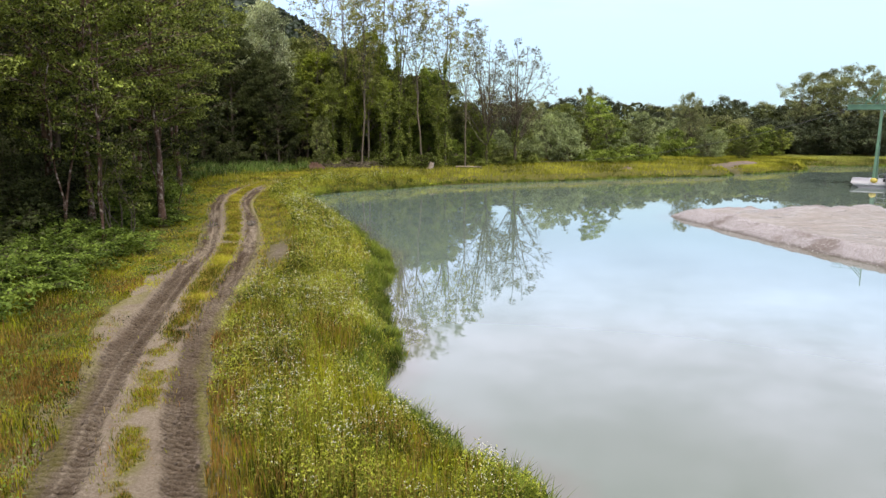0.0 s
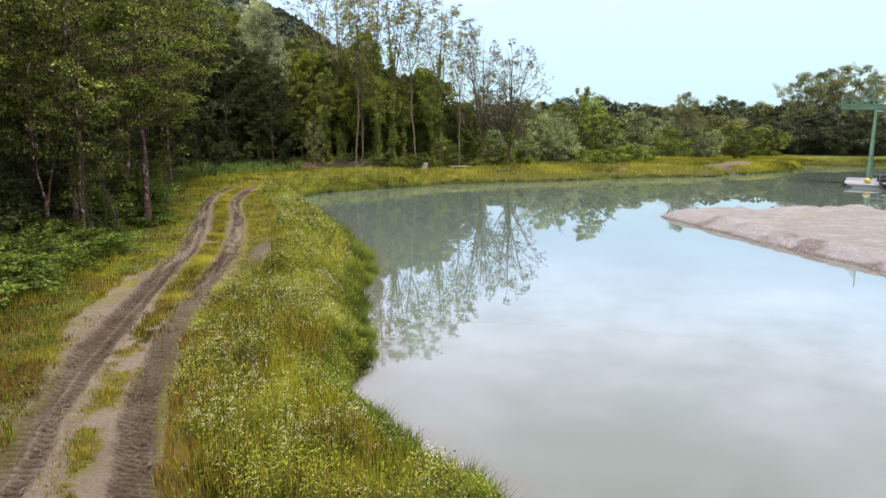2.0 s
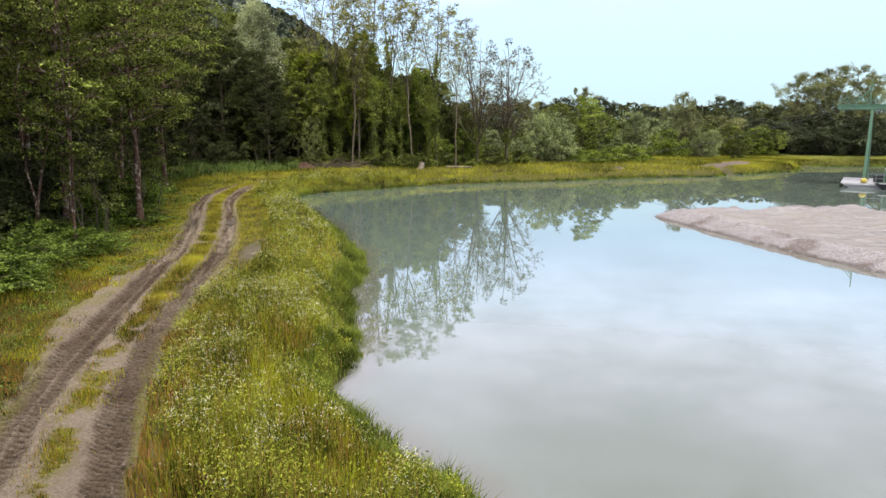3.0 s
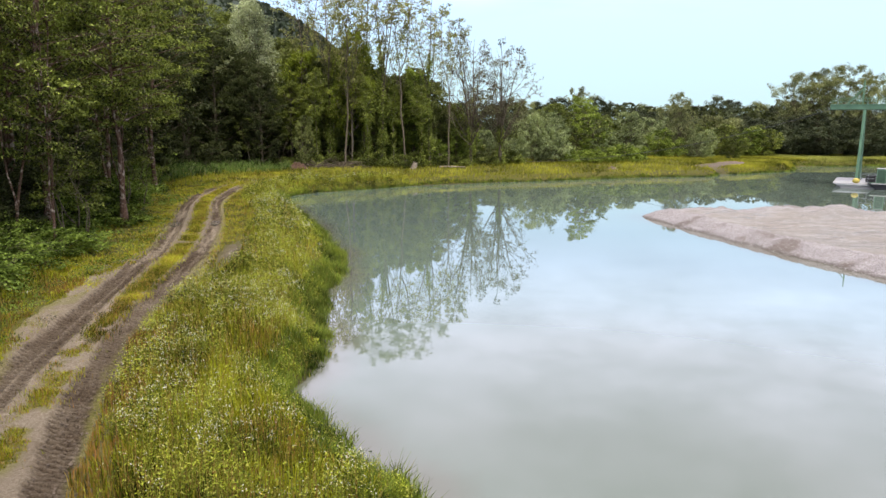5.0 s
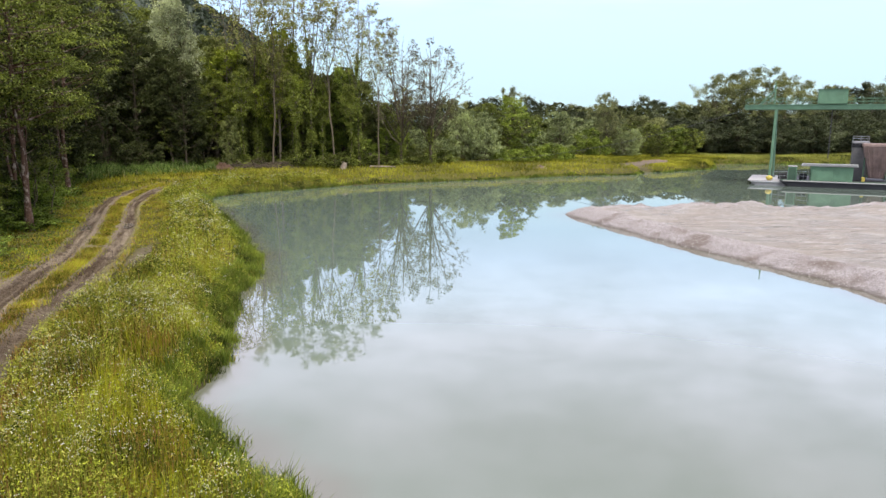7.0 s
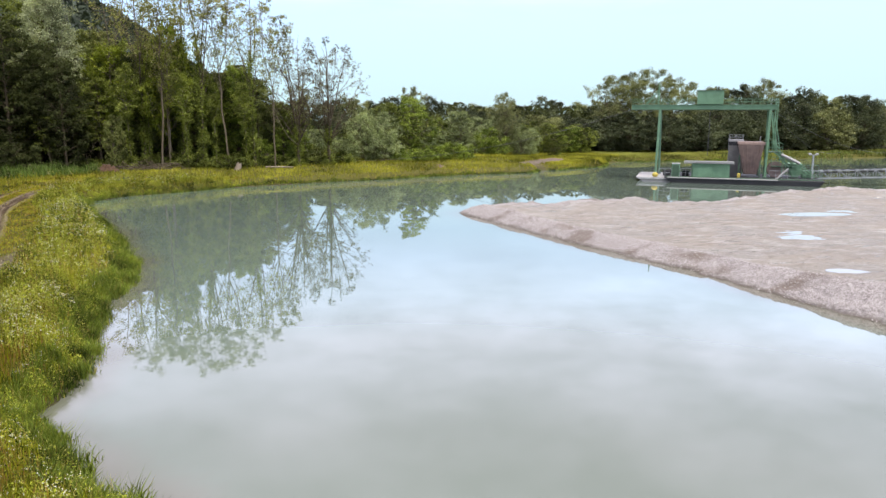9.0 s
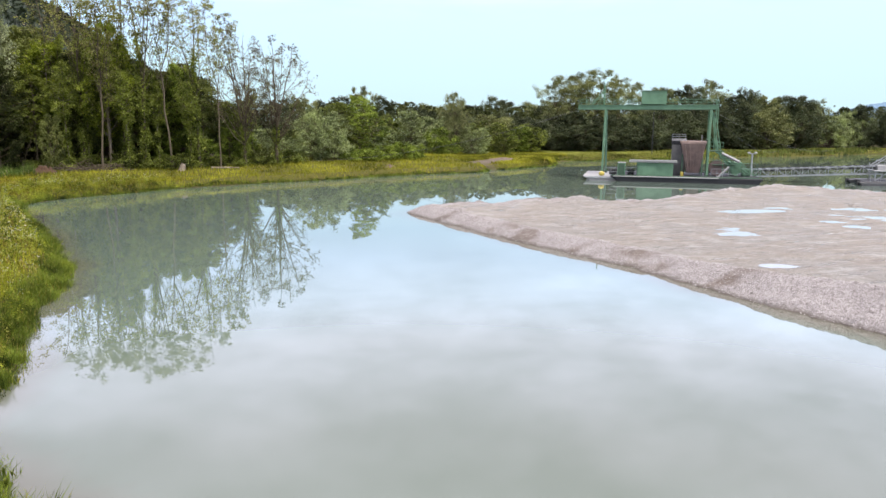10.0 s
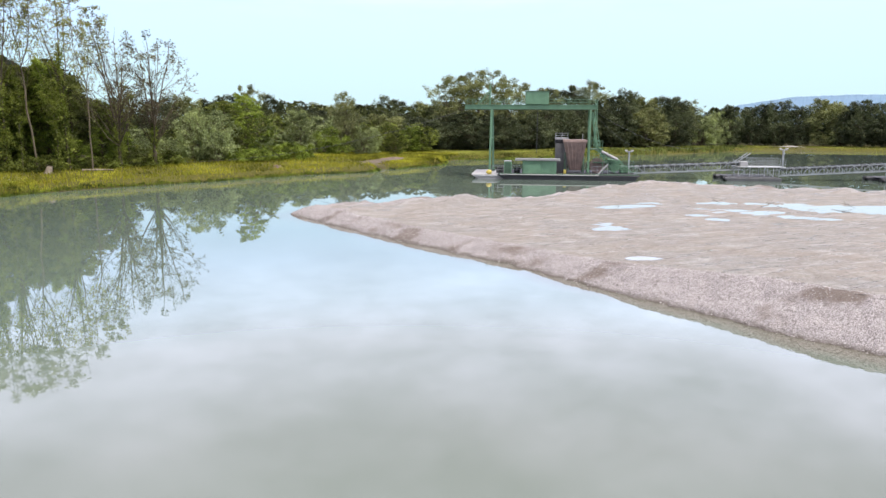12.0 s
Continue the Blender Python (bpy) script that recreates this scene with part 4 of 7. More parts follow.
KINDS = {
    # name: label, leaf material, bark, variants, arguments of grow
    "ash": ("tall ash tree with mottled bark and loose light green foliage", M_LEAF_ASH, M_BARK_MOTTLED, 3,
            dict(H=20, radius=4.6, base=0.37, girth=0.24, profile="oval", limbs=42, subs=8, spray=0.72, per=68, leaf=0.11, stems=2, fork=0.10, splay=1.2, rise=0.40, lean=0.018, flat=0.75, squash=0.22, droop=0.45, thin=0.26, hollow=0.3, fine=True)),
    "slim": ("slender pale-barked tree at the edge of the wood", M_LEAF_ASH, M_BARK_MOTTLED, 2,
             dict(H=16, radius=2.6, base=0.34, girth=0.11, profile="oval", limbs=30, subs=5, spray=0.5, per=40, leaf=0.115, stems=2, fork=0.1, splay=1.4, lean=0.03, rise=0.5, flat=0.72, squash=0.35, droop=0.3, fine=True)),
    "sapling": ("thin crooked sapling stem with few leaves", M_LEAF_DEEP, M_BARK_MID, 3,
                dict(H=8, radius=1.3, base=0.35, girth=0.045, profile="oval", limbs=16, subs=4, spray=0.4, per=26, leaf=0.105, stems=2, fork=0.12, splay=1.0, lean=0.06, rise=0.7, flat=0.7, squash=0.4)),
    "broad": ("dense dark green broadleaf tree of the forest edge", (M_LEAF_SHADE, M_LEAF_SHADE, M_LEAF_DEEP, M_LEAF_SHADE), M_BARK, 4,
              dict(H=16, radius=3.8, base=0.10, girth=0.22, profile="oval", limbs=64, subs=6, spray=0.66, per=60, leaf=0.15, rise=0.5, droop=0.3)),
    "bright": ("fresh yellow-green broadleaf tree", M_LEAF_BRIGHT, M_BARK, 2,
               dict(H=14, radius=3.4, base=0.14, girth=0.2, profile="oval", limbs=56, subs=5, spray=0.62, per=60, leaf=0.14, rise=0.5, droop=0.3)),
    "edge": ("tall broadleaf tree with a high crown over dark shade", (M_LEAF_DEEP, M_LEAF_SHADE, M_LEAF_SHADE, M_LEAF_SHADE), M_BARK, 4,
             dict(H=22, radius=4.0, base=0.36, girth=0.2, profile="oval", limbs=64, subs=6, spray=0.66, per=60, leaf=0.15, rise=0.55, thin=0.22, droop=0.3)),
    "second": ("green broadleaf tree in the second row of the forest", (M_LEAF_OLIVE, M_LEAF_DEEP, M_LEAF_BRIGHT), M_BARK, 3,
               dict(H=14, radius=3.0, base=0.16, girth=0.18, profile="oval", limbs=64, subs=6, spray=0.6, per=56, leaf=0.15, rise=0.7, droop=0.2)),
    "crest": ("yellow-green broadleaf tree with a high rounded crown", M_LEAF_CREST, M_BARK_PALE, 1,
              dict(H=15, radius=3.6, base=0.30, girth=0.18, profile="dome", limbs=54, subs=5, spray=0.66, per=56, leaf=0.16, rise=0.6, thin=0.22)),
    "silver": ("tall silver willow with grey-green foliage", M_LEAF_SILVER, M_BARK, 1,
               dict(H=20, radius=3.6, base=0.36, girth=0.3, profile="dome", limbs=90, subs=7, spray=0.58, per=44, leaf=0.15, rise=0.9, squash=1.1, flat=0.2, droop=0.1)),
    "willow": ("round grey-green willow bush on the bank", M_LEAF_WILLOW, M_BARK, 2,
               dict(H=6, radius=3.0, base=0.10, girth=0.12, profile="dome", limbs=56, subs=5, spray=0.45, per=34, leaf=0.14, stems=3, splay=1.2, rise=0.8, squash=0.9, flat=0.25)),
    "poplar": ("tall thin poplar with sparse crown and ivy-clad stem", M_LEAF_POPLAR, M_BARK_MID, 5,
               dict(H=24, radius=2.4, base=0.58, girth=0.15, profile="fan", limbs=44, subs=5, spray=0.40, per=10, leaf=0.15, stems=3, fork=0.42, splay=2.3, lean=0.012, rise=1.12, ivy=0.62, thin=0.2, squash=0.8, hollow=0.55)),
    "bare": ("tall thin poplar with a bare pale stem and sparse crown", M_LEAF_POPLAR, M_BARK_MID, 2,
             dict(H=24, radius=2.2, base=0.55, girth=0.105, profile="fan", limbs=44, subs=5, spray=0.42, per=15, leaf=0.16, stems=2, fork=0.50, splay=1.8, lean=0.03, rise=1.12, thin=0.2, squash=0.8, hollow=0.55)),
    "open": ("open-crowned tree with sparse reddish leaves", M_LEAF_RUSSET, M_BARK, 2,
             dict(H=18, radius=3.8, base=0.36, girth=0.24, profile="oval", limbs=54, subs=7, spray=0.44, per=9, leaf=0.16, stems=4, fork=0.26, splay=2.8, tilt=(0.05, 0.0), lean=0.02, rise=0.95, ivy=0.3, thin=0.32, hollow=0.45, squash=0.9)),
    "ivy": ("slim tree wrapped in ivy with a narrow crown", M_LEAF_IVY, M_BARK_PALE, 2,
            dict(H=19, radius=1.7, base=0.5, girth=0.17, profile="oval", limbs=34, subs=4, spray=0.55, per=36, leaf=0.15, lean=0.02, rise=0.8, ivy=0.85)),
    "far": ("broadleaf tree of the far shore woods", (M_LEAF_FAR, M_LEAF_BIG, M_LEAF_FAR, M_LEAF_FAR, M_LEAF_FAR), M_BARK, 5,
            dict(H=12, radius=4.2, base=0.08, girth=0.2, profile="oval", limbs=74, subs=5, spray=0.72, per=42, leaf=0.21, stems=2, fork=0.2, splay=1.8, rise=0.7, squash=0.9, flat=0.35)),
    "big": ("large spreading poplar with an open ragged crown", M_LEAF_BIG, M_BARK, 3,
            dict(H=18, radius=5.2, base=0.22, girth=0.3, profile="oval", limbs=84, subs=6, spray=0.66, per=50, leaf=0.17, stems=3, fork=0.18, splay=3.0, rise=0.85, thin=0.25, squash=0.8, hollow=0.4)),
    "young": ("young broadleaf tree growing up behind the bank", (M_LEAF_BRIGHT, M_LEAF_OLIVE, M_LEAF_DEEP, M_LEAF_WILLOW, M_LEAF_IVY), M_BARK, 5,
              dict(H=7, radius=2.3, base=0.10, girth=0.08, profile="oval", limbs=52, subs=4, spray=0.42, per=24, leaf=0.16, stems=2, fork=0.1, splay=0.9, lean=0.03, rise=0.65, squash=0.8, flat=0.35)),
    "leaning": ("bright green tree leaning over the low bushes", M_LEAF_BRIGHT, M_BARK, 1,
                dict(H=10, radius=2.3, base=0.12, girth=0.12, profile="dome", limbs=52, subs=5, spray=0.46, per=20, leaf=0.17, stems=1, tilt=(-0.34, 0.0), rise=0.5, squash=0.6, droop=0.3)),
    "bush": ("low bright green bush on the lake bank", M_LEAF_BRIGHT, M_BARK, 2,
             dict(H=2.8, radius=2.2, base=0.10, girth=0.06, profile="dome", limbs=34, subs=4, spray=0.38, per=22, leaf=0.16, stems=3, splay=1.0, rise=0.7, squash=0.8)),
    "scrub": ("low dark scrub along the foot of the forest", (M_LEAF_DEEP, M_LEAF_OLIVE), M_BARK, 2,
              dict(H=2.4, radius=1.9, base=0.08, girth=0.05, profile="dome", limbs=28, subs=5, spray=0.38, per=22, leaf=0.15, stems=3, splay=1.0, rise=0.7, squash=0.8)),
    "shrub": ("leafy dark green shrub under the trees", M_LEAF_HERB, M_BARK, 3,
              dict(H=2.4, radius=1.9, base=0.08, girth=0.04, profile="dome", limbs=44, subs=6, spray=0.36, per=26, leaf=0.10, stems=3, splay=0.9, rise=0.7, squash=0.6, droop=0.3, fine=True)),
    "thicket": ("tall thicket inside the wood, shade put into its dark leaves", M_LEAF_SHADE, M_BARK, 3,
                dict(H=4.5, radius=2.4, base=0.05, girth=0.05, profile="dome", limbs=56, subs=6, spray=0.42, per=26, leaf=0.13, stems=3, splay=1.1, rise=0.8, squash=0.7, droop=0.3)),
}
GROWN = {}
CROWN = {"scrub": "bush", "thicket": "bush", "bush": "bush", "shrub": "bush", "willow": "bush"}
TURN = {"leaning": 0, "open": 0}


def plant(kind, x, y, height, radius=None, seed=0):
    """Plant a tree: the first of each variant is built, the later ones are copies, turned and sized."""
    label, leaf, bark_, variants, args = KINDS[kind]
    key = (kind, seed % variants)
    r = random.Random(seed * 7 + int(x * 13))
    wide = 1.0 if radius is None else (radius / args["radius"])
    tall = height / args["H"]
    z = float(ground_height(np.array([[x, y]]))[0])
    at = pose(x, y, z - 0.05, 0, 0, TURN.get(kind, r.uniform(0, 360))) @ Matrix.Diagonal((wide, wide, tall, 1))
    if key in GROWN:
        first = GROWN[key]
        return copy_thing(first, at @ Matrix.Diagonal((*(1 / k for k in first.scale), 1)))
    name = CROWN.get(kind, "tree")
    ob = thing(name, label, name, "trees and bushes round the lake")
    (wv, wq), (lv, lq), ivy = grow(seed % variants * 17 + len(kind) * 31, **args)
    part("trunk", mesh("trunk", wv, wq, mats=[bark_], smooth=True), ob)
    part("crown", mesh("crown", lv, lq, mats=[leaf[seed % variants] if isinstance(leaf, tuple) else leaf]), ob)
    if ivy:
        part("ivy", mesh("ivy", *ivy, mats=[M_LEAF_IVY]), ob, "dark green climbing ivy")
    ob.matrix_basis = at
    GROWN[key] = ob
    return ob


# kind, x, y, height, crown radius
TREES = [
    # beside the track
    ("slim", -16.1, 32.9, 15, 1.9), ("ash", -18.4, 36.4, 20, 4.2), ("ash", -16.7, 41.5, 19, 4.0), ("slim", -17.9, 33.0, 14, 2.0),
    ("ash", -23.5, 42.0, 20, 4.6), ("ash", -21.5, 50.0, 19, 3.9), ("edge", -25.5, 33.0, 19, 4.5), ("ash", -22.8, 61.0, 19, 4.3), ("slim", -17.2, 42.5, 14, 1.8),
    ("edge", -28.5, 52.0, 20, 4.8), ("edge", -30, 63, 22, 5.0), ("edge", -32, 40, 21, 5.0), ("broad", -27.0, 68.0, 20, 4.6),
    ("edge", -36, 72, 23, 5.2), ("ash", -20.5, 27.0, 19, 4.4), ("edge", -25, 22, 20, 5),
    ("sapling", -15.9, 33.6, 8, 1.2), ("sapling", -17.0, 37.0, 8, 1.4), ("sapling", -16.9, 44.8, 7, 1.2), ("sapling", -18.6, 46.0, 8, 1.3), ("sapling", -15.6, 35.0, 6, 1.1),
    # mostly unseen trees, added to shade the pond
    ("edge", -38.5, 50, 22, 5.2), ("edge", -33.5, 33, 21, 5.0), ("edge", -40, 39, 22, 5.2), ("edge", -37, 61, 22, 5.0),
    # edge of the forest behind the meadow
    ("edge", -31.5, 79.0, 22.5, 4.6), ("edge", -30.0, 88.5, 23.0, 4.4), ("silver", -23.7, 96.1, 21.3, 3.1), ("broad", -26.5, 89.5, 17.5, 3.6), ("broad", -20.5, 88.5, 13.0, 2.5), ("edge", -22.5, 90.0, 14.5, 2.8),
    ("crest", -17.0, 95.0, 15.0, 3.6), ("edge", -17.5, 91.5, 11.0, 2.4), ("second", -13.2, 94.5, 14.0, 2.4), ("crest", -9.6, 91.0, 17.4, 2.4),
    ("poplar", -15.4, 95.0, 25.0, 2.6), ("bare", -10.2, 88.6, 22.5, 2.2), ("poplar", -12.6, 91.5, 24.2, 2.5), ("poplar", -8.2, 92.0, 25.0, 2.6), ("poplar", -5.8, 90.0, 24.4, 2.5), ("bare", -2.7, 89.6, 23.4, 2.2),
    ("poplar", 0.3, 91.0, 21.8, 2.4), ("bare", 2.7, 89.4, 20.2, 1.6), ("open", 5.6, 93.0, 18.0, 3.2), ("open", 9.6, 95.0, 16.7, 3.3),
    ("second", -7.4, 96.0, 13.4, 2.5), ("second", -4.6, 95.4, 12.0, 2.3), ("second", -2.2, 96.4, 13.0, 2.4), ("second", 0.6, 95.6, 11.2, 2.3), ("second", 2.8, 98.0, 8.4, 2.5), ("second", 4.8, 101.0, 7.0, 2.2),
    ("second", -19.6, 99.0, 17, 3.8), ("edge", -33, 98, 24, 5.0), ("second", -11.2, 97.0, 14.5, 2.6),
    ("broad", -28, 104, 21, 5), ("second", -13, 103, 16.5, 4.2), ("young", -15.0, 88.0, 6.6, 1.1), ("bright", -4.4, 94.6, 6.0, 1.6), ("bright", 1.0, 92.4, 3.6, 1.5), ("bright", 3.8, 95.4, 5.0, 1.6),
    ("ivy", -13.8, 90.2, 12.4, 1.2), ("ivy", -7.4, 89.4, 11.6, 1.1), ("ivy", -4.4, 91.0, 11.0, 1.1), ("ivy", -0.8, 90.8, 10.6, 1.1), ("ivy", -12.0, 92.0, 13.0, 1.2),
    ("sapling", -18.6, 89.5, 7, 1.1), ("sapling", -21.6, 87.0, 6.5, 1.0), ("bare", -9.4, 89.2, 14.0, 1.0), ("bare", 6.8, 99.5, 11.0, 1.4),
    # bushes and young trees on the far bank
    ("willow", 10.6, 101.5, 3.9, 2.6), ("willow", 15.7, 102.6, 7.6, 3.0), ("willow", 17.6, 101.2, 4.6, 2.2), ("leaning", 25.0, 105.6, 9.8, 2.4), ("young", 25.6, 104.8, 5.2, 1.7), ("bush", 26.2, 103.0, 2.5, 2.2),
    ("bush", 29.0, 103.6, 2.6, 1.9), ("bush", 21.8, 102.4, 2.0, 2.2), ("bush", 23.6, 101.8, 1.8, 1.8), ("bush", 19.8, 100.8, 1.6, 1.6), ("bush", 31.2, 106.2, 2.2, 1.4), ("young", 37.6, 118.0, 5.0, 1.9), ("bush", 39.6, 118.6, 3.2, 2.0), ("young", 51.1, 120.7, 4.8, 1.7),
    ("young", 36.2, 130.9, 7.8, 3.0), ("young", 33.4, 134.2, 7.0, 2.4), ("big", 43.0, 124.5, 12.0, 2.0), ("willow", 46.8, 126.5, 5.6, 2.8), ("young", 49.6, 132.0, 6.6, 2.8), ("young", 40.2, 135.0, 7.2, 2.8), ("young", 53.6, 133.0, 6.2, 2.6), ("young", 57.5, 131.0, 5.6, 2.6),
    ("young", 29.6, 131.0, 7.0, 2.6), ("young", 26.0, 128.5, 7.4, 2.6), ("young", 21.6, 128.0, 7.4, 2.8), ("far", 6.0, 150.0, 10.4, 4.0), ("far", 12.5, 148.0, 10.0, 4.2), ("far", 18.0, 152.0, 10.6, 4.0), ("young", 14.0, 122.0, 4.6, 2.4), ("young", 9.0, 118.0, 4.4, 2.4), ("scrub", 12.4, 112.0, 2.6, 2.6), ("scrub", 7.5, 106.0, 2.4, 2.4), ("scrub", 8.2, 97.6, 2.2, 1.8), ("scrub", 6.0, 96.4, 1.9, 1.6), ("young", 44.6, 138.0, 7.4, 2.8), ("young", 61.0, 131.5, 6.0, 2.5), ("broad", 30.5, 141.5, 8.8, 3.2), ("broad", 24.0, 142.0, 9.4, 3.4),
    # woods behind the far bank
    ("big", 30.6, 152.5, 13.4, 2.6), ("far", 36.5, 160.0, 11.4, 3.0), ("big", 51.3, 156.8, 10.6, 3.2), ("far", 72.6, 180.2, 12.8, 4.6), ("far", 83.3, 186.2, 11.7, 4.0), ("far", 64.3, 139.5, 7.0, 4.4),
    ("far", 92.6, 185.4, 12.0, 4.2), ("far", 68.2, 136.6, 7.8, 4.0), ("far", 43.5, 150.5, 9.4, 3.8), ("far", 48.0, 165.0, 10.4, 3.8), ("far", 56.0, 166.0, 10.0, 4.0), ("far", 62.0, 172.0, 10.2, 4.0),
    ("far", 50.7, 148.2, 8.2, 4.2), ("far", 65.2, 150.1, 8.0, 4.6), ("far", 57.5, 146.0, 7.8, 4.4), ("far", 24.0, 146.0, 10.5, 4.2), ("far", 78, 160, 10.4, 5.0),
    ("big", 72.0, 140.2, 16.8, 4.8), ("big", 78.4, 141.1, 18.2, 5.6), ("big", 84.9, 138.9, 16.8, 4.8), ("far", 73.0, 134.0, 8.5, 4.2), ("far", 80.0, 133.5, 8.0, 4.2), ("far", 88.0, 135.0, 9.0, 4.4),
    ("far", 95.0, 139.0, 12.5, 4.6), ("big", 101, 150, 15, 4.4), ("far", 106.8, 158.0, 14.8, 4.6), ("far", 112.4, 155.1, 15.6, 4.4), ("big", 117.7, 153.4, 17.4, 3.8), ("far", 122.9, 149.4, 14.5, 4.6),
    ("far", 127.3, 146.9, 13.4, 4.6), ("far", 131.1, 144.7, 12.9, 4.6), ("far", 135.1, 142.0, 13.0, 4.6), ("far", 104, 140.5, 10.0, 4.6), ("far", 114, 140.5, 10.5, 5), ("far", 124, 139.5, 9.5, 5), ("far", 109, 144, 12.5, 4.4), ("far", 119, 143, 12.0, 4.4),
    ("big", 143, 148, 12.4, 3.6), ("willow", 148, 146.5, 8.6, 4.4), ("willow", 154, 148, 9.4, 4.4), ("far", 160, 148, 11.2, 4.4), ("far", 167, 144.5, 11.6, 4.4), ("far", 171.5, 141.5, 12.4, 4.8), ("far", 174, 137.5, 11.0, 4.2),
    ("far", 178, 133, 13.0, 4.6), ("far", 181, 129.5, 11.3, 4.2), ("far", 184, 126, 12.6, 4.8), ("far", 188, 121, 12.0, 4.8), ("far", 192, 116, 13.0, 4.8), ("far", 198, 110, 12.0, 5.0), ("far", 148, 154, 11.0, 5),
]
for n, row in enumerate(TREES):
    plant(*row, seed=n)

UNDERGROWTH = [(-15.6, 21.5, 1.6), (-17.4, 24.5, 2.0), (-15.4, 25.4, 1.5), (-19.4, 28.0, 2.0), (-16.4, 28.6, 1.5), (-18.6, 22.0, 2.1), (-16.0, 32.2, 1.3), (-18.2, 32.8, 1.8),
               (-18.2, 36.6, 1.1), (-19.4, 41.0, 1.4), (-20.6, 48.5, 2.2), (-22.4, 53.0, 2.6), (-24.0, 58.0, 2.8), (-15.2, 19.0, 1.3), (-17.8, 18.2, 1.9), (-25.5, 62.5, 2.8),
               (-27.3, 68.0, 2.8), (-29.2, 74.0, 3.0), (-19.6, 44.0, 2.6), (-21.0, 40.0, 2.8), (-17.6, 42.6, 1.3), (-24.5, 50.0, 3.4), (-27.0, 56.0, 3.6), (-22.6, 45.0, 2.6)]
for n, (x, y, h) in enumerate(UNDERGROWTH):
    plant("shrub", x, y, h, 1.9, seed=n)
for n, (x, y, h) in enumerate([(-20.2, 34.5, 3.6), (-22.0, 37.5, 4.4), (-20.8, 43.0, 3.4), (-24.0, 46.0, 4.6), (-25.4, 54.5, 5.0), (-26.4, 58.5, 4.4),
                              (-28.4, 61.5, 5.2), (-29.4, 66.5, 4.8), (-31.6, 71.5, 5.4), (-33.0, 77.0, 5.6), (-31.0, 84.5, 4.6), (-25.6, 86.0, 3.4), (-36.0, 58.0, 5.6), (-38.5, 48.0, 5.8), (-20.5, 30.0, 3.2), (-34.5, 66.0, 5.6)]):
    plant("thicket", x, y, h, 2.4, seed=n)
for n in range(0, 34, 2):
    # low growth along the foot of the forest
    x = -22 + n * 1.05 + random.uniform(-0.7, 0.7)
    plant("scrub", x, 90.5 + 1.4 * math.sin(n * 1.3) + max(0, x) * 0.75, random.uniform(0.9, 1.9), random.uniform(1.2, 2.0), seed=n)


def scatter(r, n, x0, x1, y0, y1, keep):
    p = np.c_[r.uniform(x0, x1, n), r.uniform(y0, y1, n)]
    return p[keep(p)]


def blades(r, p, z, height, width, bend=0.35, vary=0.4):
    """Grass blades: each a tapered, bent strip of two faces."""
    n = len(p)
    ang, lean = r.uniform(0, 6.28, n), r.uniform(0, 6.28, n)
    h = height * r.uniform(1 - vary, 1 + vary, n)
    w = width * r.uniform(0.6, 1.4, n)
    side = np.c_[np.cos(ang), np.sin(ang), np.zeros(n)] * (w / 2)[:, None]
    over = np.c_[np.cos(lean), np.sin(lean), np.zeros(n)] * (h * bend * r.uniform(0.1, 1.0, n))[:, None]
    root = np.c_[p, z - 0.03]
    mid = root + over * 0.3 + np.c_[np.zeros((n, 2)), h * 0.6]
    tip = root + over + np.c_[np.zeros((n, 2)), h]
    v = np.stack([root - side, root + side, mid + side * 0.8, mid - side * 0.8, tip], axis=1).reshape(-1, 3)
    i = np.arange(n)[:, None] * 5
    return v, i + np.array([[0, 1, 2, 3]]), i + np.array([[3, 2, 4]]), tip


def sward(name, label, mat, r, p, height, width, bend=0.35):
    v, q, t, tip = blades(r, p, surface_height(p), height, width, bend)
    tagged(new(name, mesh(name, v, q, t, [mat])), label, "grass", kind="stuff")
    return tip


def verge(p):
    """Distances to the shore and to the track's middle, and the side of the track (positive: towards the lake)."""
    near, along = to_line(p, MIDDLE)
    mx = np.interp(p[:, 1], [m[1] for m in MIDDLE], [m[0] for m in MIDDLE])
    return to_shore(p), near, p[:, 0] - mx


